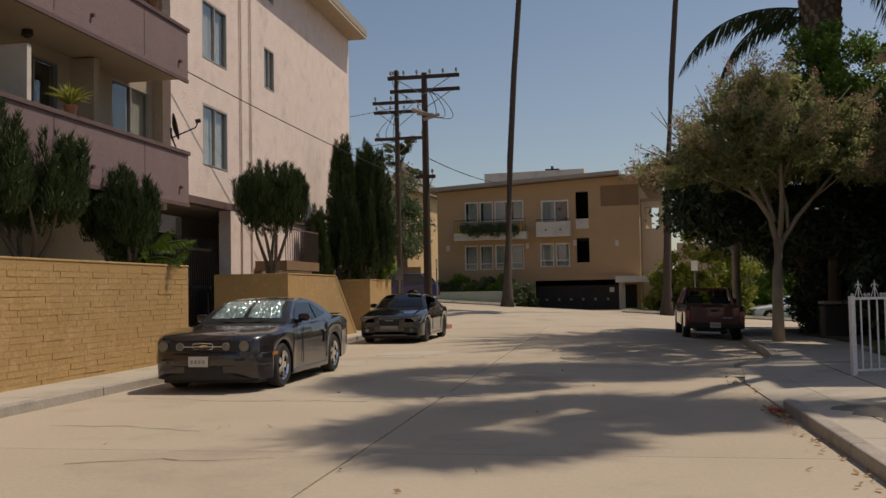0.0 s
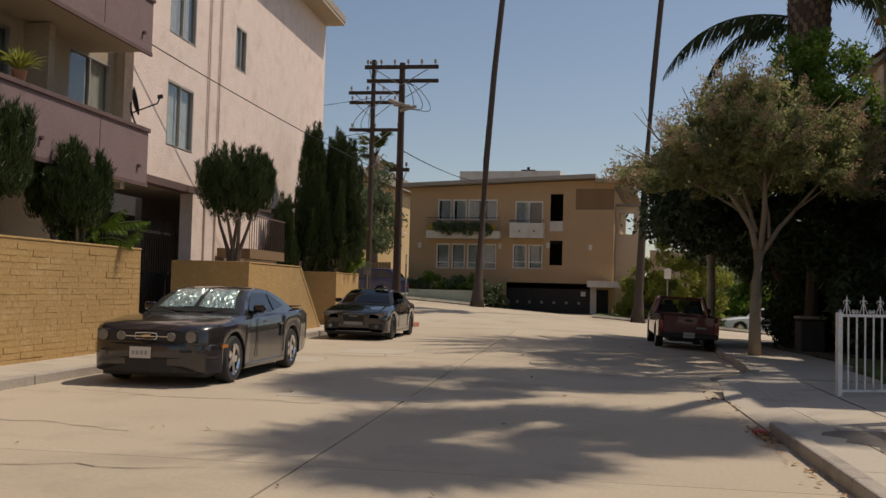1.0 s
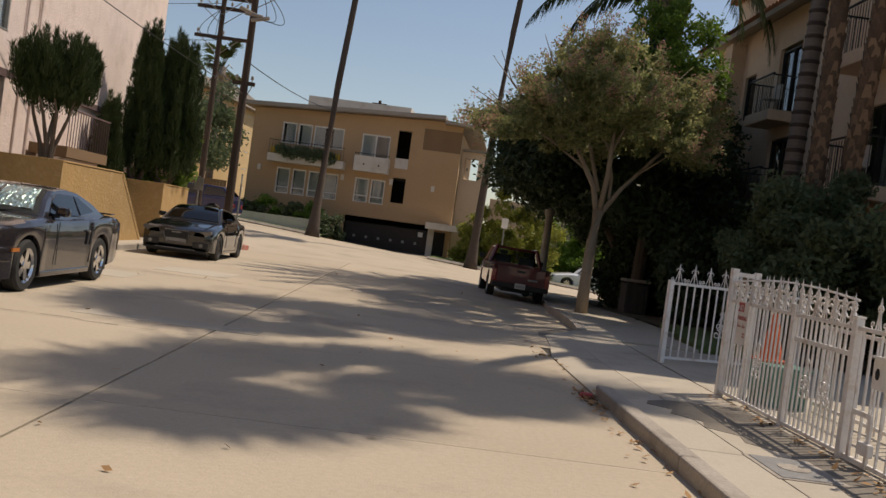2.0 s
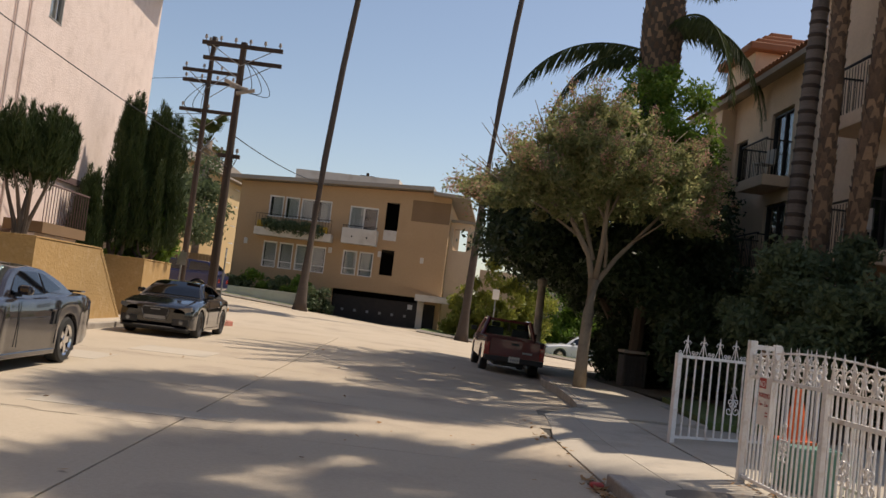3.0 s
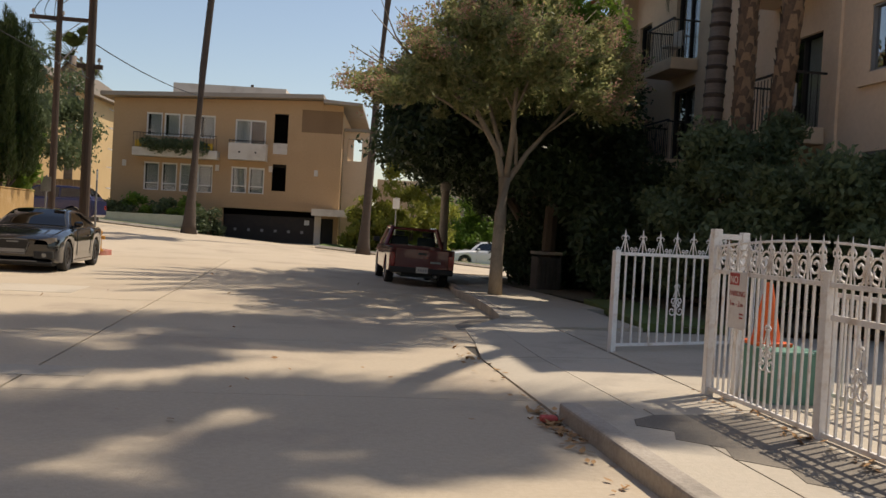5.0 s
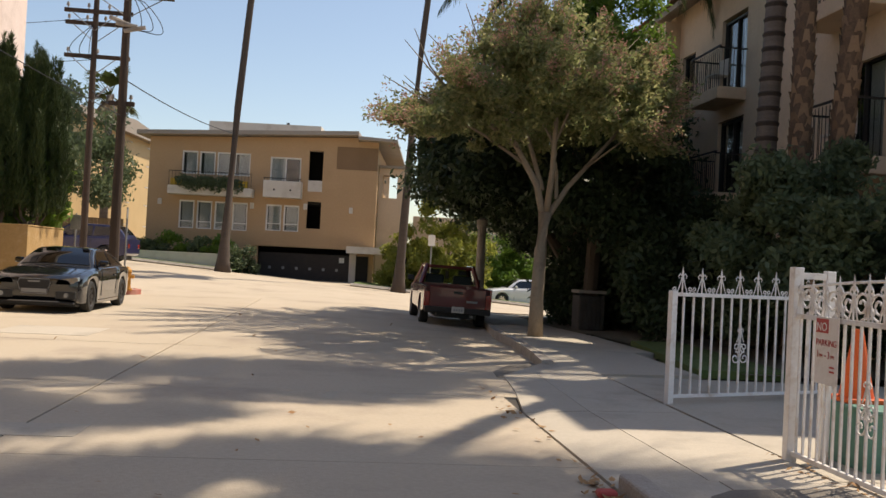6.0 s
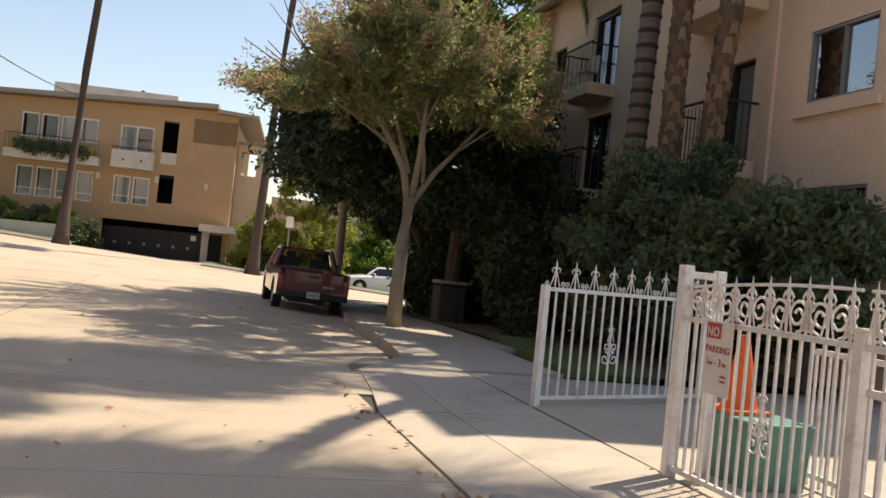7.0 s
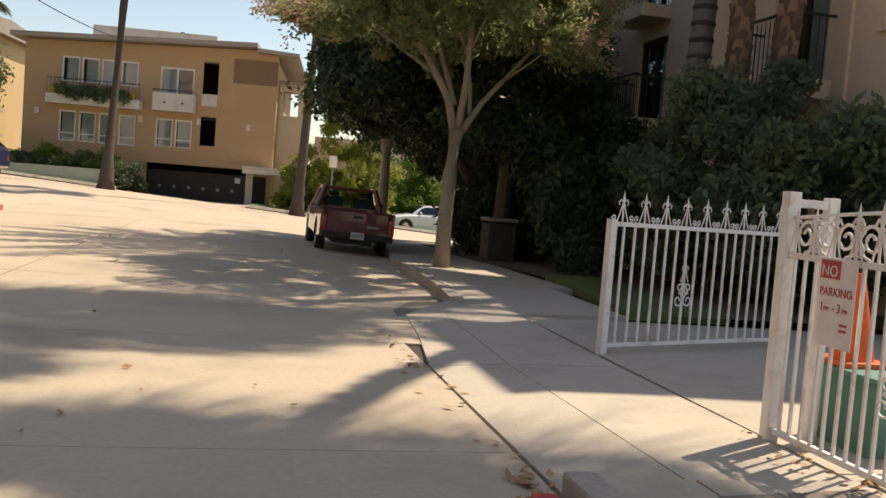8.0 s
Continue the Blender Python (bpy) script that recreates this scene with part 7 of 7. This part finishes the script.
def scroll_band(fence, y0, y1, z, n):
    """Paired scrolls between the two top rails."""
    for i in range(n):
        y = y0 + (y1 - y0) * (i + 0.5) / n
        w = abs(y1 - y0) / n
        bm = bmesh.new()
        s = 1 if i % 2 else -1
        curl(bm, 0, y - s * w * 0.05, z + 0.105, 0.10, 1.7, -math.pi / 2, s, 0.0095)
        curl(bm, 0, y + s * w * 0.42, z + 0.055, 0.05, 1.4, math.pi / 2, -s, 0.008)
        curl(bm, 0, y + s * w * 0.42, z + 0.155, 0.045, 1.3, -math.pi / 2, s, 0.008)
        part("scroll", bm, FENCE, fence)


def fence_run(y0, y1, step, scrolls, label, top=1.12, post_at=()):
    f = thing("iron_fence", (GX, 0, 0.07), label, "fence", "white iron fence panels")
    part("top_rail", one_box(-0.018, 0.018, y0, y1, top - 0.035, top, bevel=0.004), FENCE, f)
    part("bottom_rail", one_box(-0.018, 0.018, y0, y1, 0.05, 0.085, bevel=0.004), FENCE, f)
    n = int((y1 - y0) / step)
    for i in range(n):
        bm = bmesh.new()
        square_bar(bm, 0, y0 + (i + 0.5) * (y1 - y0) / n, 0.086, top - 0.036, 0.0085)
        part("bar", bm, FENCE, f)
    if scrolls:
        bm = bmesh.new()
        arch = lambda y: top + 0.20 + 0.075 * math.sin(math.pi * min(max((y - 9.0) / 2.95, 0), 1))
        tube(bm, [(0, y0 + (y1 - y0) * k / 12, arch(y0 + (y1 - y0) * k / 12)) for k in range(13)], 0.011, 6)
        part("cap_rail", bm, FENCE, f)
        scroll_band(f, y0 + 0.05, y1 - 0.05, top, scrolls)
        for i in range(scrolls + 1):
            bm = bmesh.new()
            y = y0 + 0.05 + (y1 - y0 - 0.1) * i / scrolls
            spear(bm, (-0.012, y, top), arch(y) - top + 0.055, 0.06)
            part("finial", bm, FENCE, f)
    else:
        for i in range(int((y1 - y0) / 0.27)):
            bm = bmesh.new()
            y = y0 + 0.13 + 0.27 * i
            spear(bm, (0, y, top), 0.26)
            for s in (-1, 1):
                curl(bm, 0, y + s * 0.09, top + 0.035, 0.03, 1.2, -math.pi / 2, s, 0.0055)
            part("finial", bm, FENCE, f)
    return f


f1 = fence_run(10.27, 11.955, 0.098, 9, "white iron fence panel topped with scrollwork")
f2 = fence_run(9.07, 10.20, 0.09, 6, "white iron walk-in gate with a scrolled arched top")
f3 = fence_run(4.0, 9.0, 0.145, 0, "white iron fence panel with lily finials")
f4 = fence_run(-8.0, 3.93, 0.145, 0, "white iron fence panel with lily finials")
for y in (10.235, 9.035, 3.965):
    p = thing("fence_post", (GX, y, 0.05), "white square steel fence post", "fence post", "white fence posts")
    part("post", one_box(-0.035, 0.035, -0.035, 0.035, -0.03, 1.2, bevel=0.005), FENCE, p)
    part("cap", one_box(-0.042, 0.042, -0.042, 0.042, 1.201, 1.22, bevel=0.004), FENCE, p)
for f, ys_ in ((f1, (11.0,)), (f2, (9.45, 9.83))):
    for y in ys_:
        bm = bmesh.new()
        medallion(bm, -0.012, y, 0.36, 0.42)
        part("ornament", bm, FENCE, f)
part("lock_rail", one_box(-0.018, 0.018, 9.1, 10.17, 0.86, 0.90), FENCE, f2)
# second, inner fence line along the walk
f5 = thing("iron_fence", (4.6, 0, 0.07), "white iron inner fence panel behind the first", "fence", "white iron fence panels")
part("top_rail", one_box(-0.018, 0.018, 8.2, 11.9, 0.93, 0.97), FENCE, f5)
part("bottom_rail", one_box(-0.018, 0.018, 8.2, 11.9, 0.06, 0.095), FENCE, f5)
for i in range(27):
    bm = bmesh.new()
    square_bar(bm, 0, 8.25 + 0.14 * i, 0.0, 0.93, 0.0085)
    part("bar", bm, FENCE, f5)
# letter box plate and lock box
lb = thing("letter_box", (GX - 0.03, 8.50, 0.74), "white metal letter plate with an oval slot on the fence", "letter box")
part("plate", one_box(-0.02, 0.0, -0.12, 0.12, 0.0, 0.24, bevel=0.006), FENCE, lb)
bm = bmesh.new()
tube(bm, [(-0.026, 0.04, 0.12), (-0.019, 0.04, 0.12)], 0.028, 14)
bmesh.ops.scale(bm, vec=(1, 1, 1.6), space=Matrix.Translation((0, 0, -0.12)), verts=bm.verts)
part("slot", bm, DARK, lb)
part("hood", one_box(-0.05, 0.0, -0.13, 0.13, 0.241, 0.258), FENCE, lb)
lk = thing("gate_lock", (GX - 0.02, 8.72, 0.10), "white steel gate latch frame with a lock box", "lock")
for a in ((-0.02, 0.0, -0.15, 0.15, 0.40, 0.44), (-0.02, 0.0, -0.15, 0.15, 0.02, 0.06), (-0.02, 0.0, -0.16, -0.12, 0.061, 0.399), (-0.02, 0.0, 0.12, 0.16, 0.061, 0.399)):
    part("bar", one_box(*a), FENCE, lk)
part("lock_case", one_box(-0.05, 0.0, -0.22, -0.05, 0.12, 0.22, bevel=0.008), FENCE, lk)

# parking notice: NO / PARKING in red, the rest as bars
SIGNW = mat("sign_white", (0.78, 0.73, 0.68), (0.70, 0.64, 0.58), 0.5, big=5, stain=(0.62, 0.50, 0.42), stain_scale=9)
SIGNR = mat("sign_red", (0.50, 0.06, 0.05), (0.42, 0.07, 0.06), 0.5)
ns = thing("parking_sign", (GX - 0.045, 11.45, 0.72), "small faded no parking sign wired to the fence", "sign", rz=-90)
part("plate", one_box(-0.15, 0.15, -0.006, 0.0, 0.0, 0.47, bevel=0.002), SIGNW, ns)
part("red_field", one_box(-0.138, 0.02, -0.0105, -0.0065, 0.36, 0.458), SIGNR, ns)


def words(text, size, x, z, material, parent, y):
    cu = bpy.data.curves.new("lettering", "FONT")
    cu.body, cu.size, cu.extrude = text, size, 0.001
    ob = new("lettering", cu)
    data = bpy.data.meshes.new_from_object(ob)
    bpy.data.objects.remove(ob)
    t = link("lettering", data, material, parent)
    t.matrix_basis = pose(x, y, z, 90, 0, 0)
    return t


words("NO", 0.085, -0.128, 0.374, SIGNW, ns, -0.012)
words("PARKING", 0.064, -0.136, 0.27, SIGNR, ns, -0.0085)
words("1", 0.07, -0.125, 0.185, SIGNR, ns, -0.0085)
words("PM", 0.035, -0.09, 0.187, SIGNR, ns, -0.0085)
words("-", 0.07, -0.02, 0.185, SIGNR, ns, -0.0085)
words("3", 0.07, 0.015, 0.185, SIGNR, ns, -0.0085)
words("PM", 0.035, 0.06, 0.187, SIGNR, ns, -0.0085)
for i in range(2):
    part("text_bar", one_box(0.05, 0.11, -0.0085, -0.0065, 0.09 + 0.03 * i, 0.103 + 0.03 * i), SIGNR, ns)

# bin and cone behind the fence
GREENB = mat("green_bin_plastic", (0.10, 0.24, 0.19), (0.08, 0.19, 0.15), 0.6, big=3)
ORANGE = mat("orange_cone_plastic", (0.75, 0.13, 0.02), (0.6, 0.10, 0.02), 0.55, big=5)
gb = thing("storage_bin", (4.2, 11.95, 0.06), "green plastic storage bin standing behind the fence", "bin")
part("body", prism(bmesh.new(), [(-0.27, 0.0), (0.27, 0.0), (0.32, 0.43), (-0.32, 0.43)], "x", -0.22, 0.22), GREENB, gb)
part("rim", one_box(-0.25, 0.25, -0.34, 0.34, 0.431, 0.465, bevel=0.012), GREENB, gb)
cn = thing("traffic_cone", (4.14, 12.1, 0.525), "orange traffic cone set on top of the bin", "traffic cone")
part("base", one_box(-0.17, 0.17, -0.17, 0.17, 0.0, 0.035, bevel=0.008), ORANGE, cn)
bm = bmesh.new()
tube(bm, [(0, 0, 0.035), (0, 0, 0.55), (0, 0, 0.56)], [0.13, 0.035, 0.03], 20)
part("cone", bm, ORANGE, cn)
# litter bin under the trees
# slat colour lowered in place of the deep shade under the trees
BINM = mat("shade_toned_slats", (0.10, 0.09, 0.08), (0.07, 0.062, 0.055), 0.8, big=3)
lt = thing("litter_bin", (6.35, 27.6, ground_z(6.35, 27.6) + 0.12), "square slatted litter bin toned dark for tree shade, with a grey lid", "litter bin")
part("body", one_box(-0.33, 0.33, -0.33, 0.33, 0.0, 0.86, bevel=0.02), BINM, lt)
for i in range(6):
    part("slat", one_box(-0.31 + 0.105 * i, -0.31 + 0.105 * i + 0.085, -0.36, -0.331, 0.04, 0.82), BINM, lt)
part("lid", one_box(-0.36, 0.36, -0.36, 0.36, 0.92, 1.0, bevel=0.02), KERB, lt, "pale rim of the lid")
for sx in (-1, 1):
    for sy in (-1, 1):
        part("lid_post", one_box(sx * 0.3 - 0.02, sx * 0.3 + 0.02, sy * 0.3 - 0.02, sy * 0.3 + 0.02, 0.861, 0.919), BINM, lt)
# stub post beside the truck
st = thing("concrete_post", (4.45, 33.2, ground_z(4.45, 33.2) + 0.1), "short round concrete lamp post under the ficus", "lamp post")
bm = bmesh.new()
tube(bm, [(0, 0, -0.05), (0, 0, 2.75), (0, 0, 2.76), (0, 0, 2.95), (0, 0, 3.02)], [0.15, 0.13, 0.17, 0.17, 0.05], 14)
part("shaft", bm, KERB, st)
sign_post(4.3, 47.0, 2.9, 0.32, 0.5, "grey post with a white traffic plate across the junction")

# satellite dish on the balcony corner
sdish = thing("satellite_dish", (-9.6, 19.2, 4.81), "small dark satellite dish on the balcony cap", "satellite dish")
bm = bmesh.new()
n = 20
rings = [[bm.verts.new((0.02 + 0.10 * (r / 0.38) ** 2, r * 0.85 * math.cos(2 * math.pi * k / n), 0.52 + r * math.sin(2 * math.pi * k / n))) for k in range(n)] for r in (0.02, 0.12, 0.22, 0.31)]
for a, b in zip(rings, rings[1:]):
    for k in range(n):
        bm.faces.new((a[k], a[(k + 1) % n], b[(k + 1) % n], b[k]))
bm.faces.new(rings[0])
d_ = part("reflector", bm, IRON, sdish)
sm = d_.modifiers.new("thickness", "SOLIDIFY")
sm.thickness = 0.015
bm = bmesh.new()
tube(bm, [(0.0, 0, -0.02), (-0.05, 0, 0.3), (-0.02, 0, 0.5)], 0.025, 8)
part("mast", bm, IRON, sdish)
bm = bmesh.new()
tube(bm, [(-0.02, 0, 0.28), (0.52, 0, 0.42), (0.60, 0, 0.54)], 0.018, 6)
box(bm, 0.55, 0.66, -0.04, 0.04, 0.52, 0.60)
part("feed_arm", bm, IRON, sdish)
sdish.rotation_euler = (0, radians(-12), radians(32))
# potted plants on the balconies
for (x, y, z, sd_) in ((-9.65, 15.1, 4.81, 71), (-9.65, 18.2, 7.71, 72), (-9.7, 12.4, 7.71, 73)):
    pt = thing("potted_plant", (x, y, z), "straggly yellow-green potted plant on the balcony cap", "plant", "balcony plants")
    bm = bmesh.new()
    tube(bm, [(0, 0, 0), (0, 0, 0.2)], [0.09, 0.13], 12)
    part("pot", bm, TILE_RED, pt)
    g = np.random.default_rng(sd_)
    V = []
    for k in range(130):
        a, e = g.random() * 6.283, 0.4 + 0.9 * g.random()
        d = np.array([math.cos(a) * math.cos(e), math.sin(a) * math.cos(e), math.sin(e)])
        L = 0.28 + 0.36 * g.random()
        w = np.array([-d[1], d[0], 0]) * 0.03
        b0 = np.array([0, 0, 0.2])
        tip = b0 + d * L + np.array([0, 0, -0.18 * L])
        V += [b0, b0 + d * L * 0.6 + w, tip, b0 + d * L * 0.6 - w]
    quads("leaves", np.array(V), LEAF_Y if sd_ % 2 else LEAF_G, pt)
for yy, zf in ((15.2, 6.52), (15.2, 9.42)):
    cl_ = thing("ceiling_lamp", (-10.6, yy, zf - 0.01), "round dark lamp under the balcony slab", "lamp")
    bm = bmesh.new()
    tube(bm, [(0, 0, 0), (0, 0, -0.04), (0, 0, -0.09), (0, 0, -0.14)], [0.1, 0.1, 0.11, 0.05], 14)
    part("shade", bm, IRON, cl_)

# fallen leaves along the kerb and fence
g = np.random.default_rng(90)
V = []
for k in range(420):
    if k < 170:
        x, y, z = GX - 0.12 + 0.10 * g.normal(), 5 + 7 * g.random(), 0.115
    elif k < 260:
        x, y, z = 1.86 + 0.05 * g.normal(), 10.9 + 0.35 * g.normal(), 0.012
    elif k < 360:
        x, y, z = 1.85 + 0.08 * g.normal(), 4 + 12 * g.random(), 0.012
    else:
        x, y, z = -7 + 9 * g.random(), 5 + 25 * g.random(), 0.012
    a = g.random() * 6.283
    s = 0.02 + 0.03 * g.random()
    d, n_ = np.array([math.cos(a), math.sin(a), 0.3 * g.normal()]) * s, np.array([-math.sin(a), math.cos(a), 0.3 * g.normal()]) * s * 0.5
    c0 = np.array([x, y, z + 0.008])
    V += [c0 - d, c0 + n_, c0 + d, c0 - n_]
lv = thing("fallen_leaves", (0, 0, 0), "dry brown fallen leaves along kerb and fence", "leaves", kind="stuff")
quads("leaf_litter", np.array(V), DEAD, lv)
rd = thing("litter_scrap", (1.86, 11.05, 0.005), "crumpled red wrapper in the gutter", "litter")
part("scrap", one_box(-0.07, 0.06, -0.05, 0.05, 0.0, 0.05, bevel=0.02), SIGNR, rd)

# block faces of the garden walls
block_run(wall_a, WX, 4.0, 17.78, 0.10, 2.06, True, None, 3)
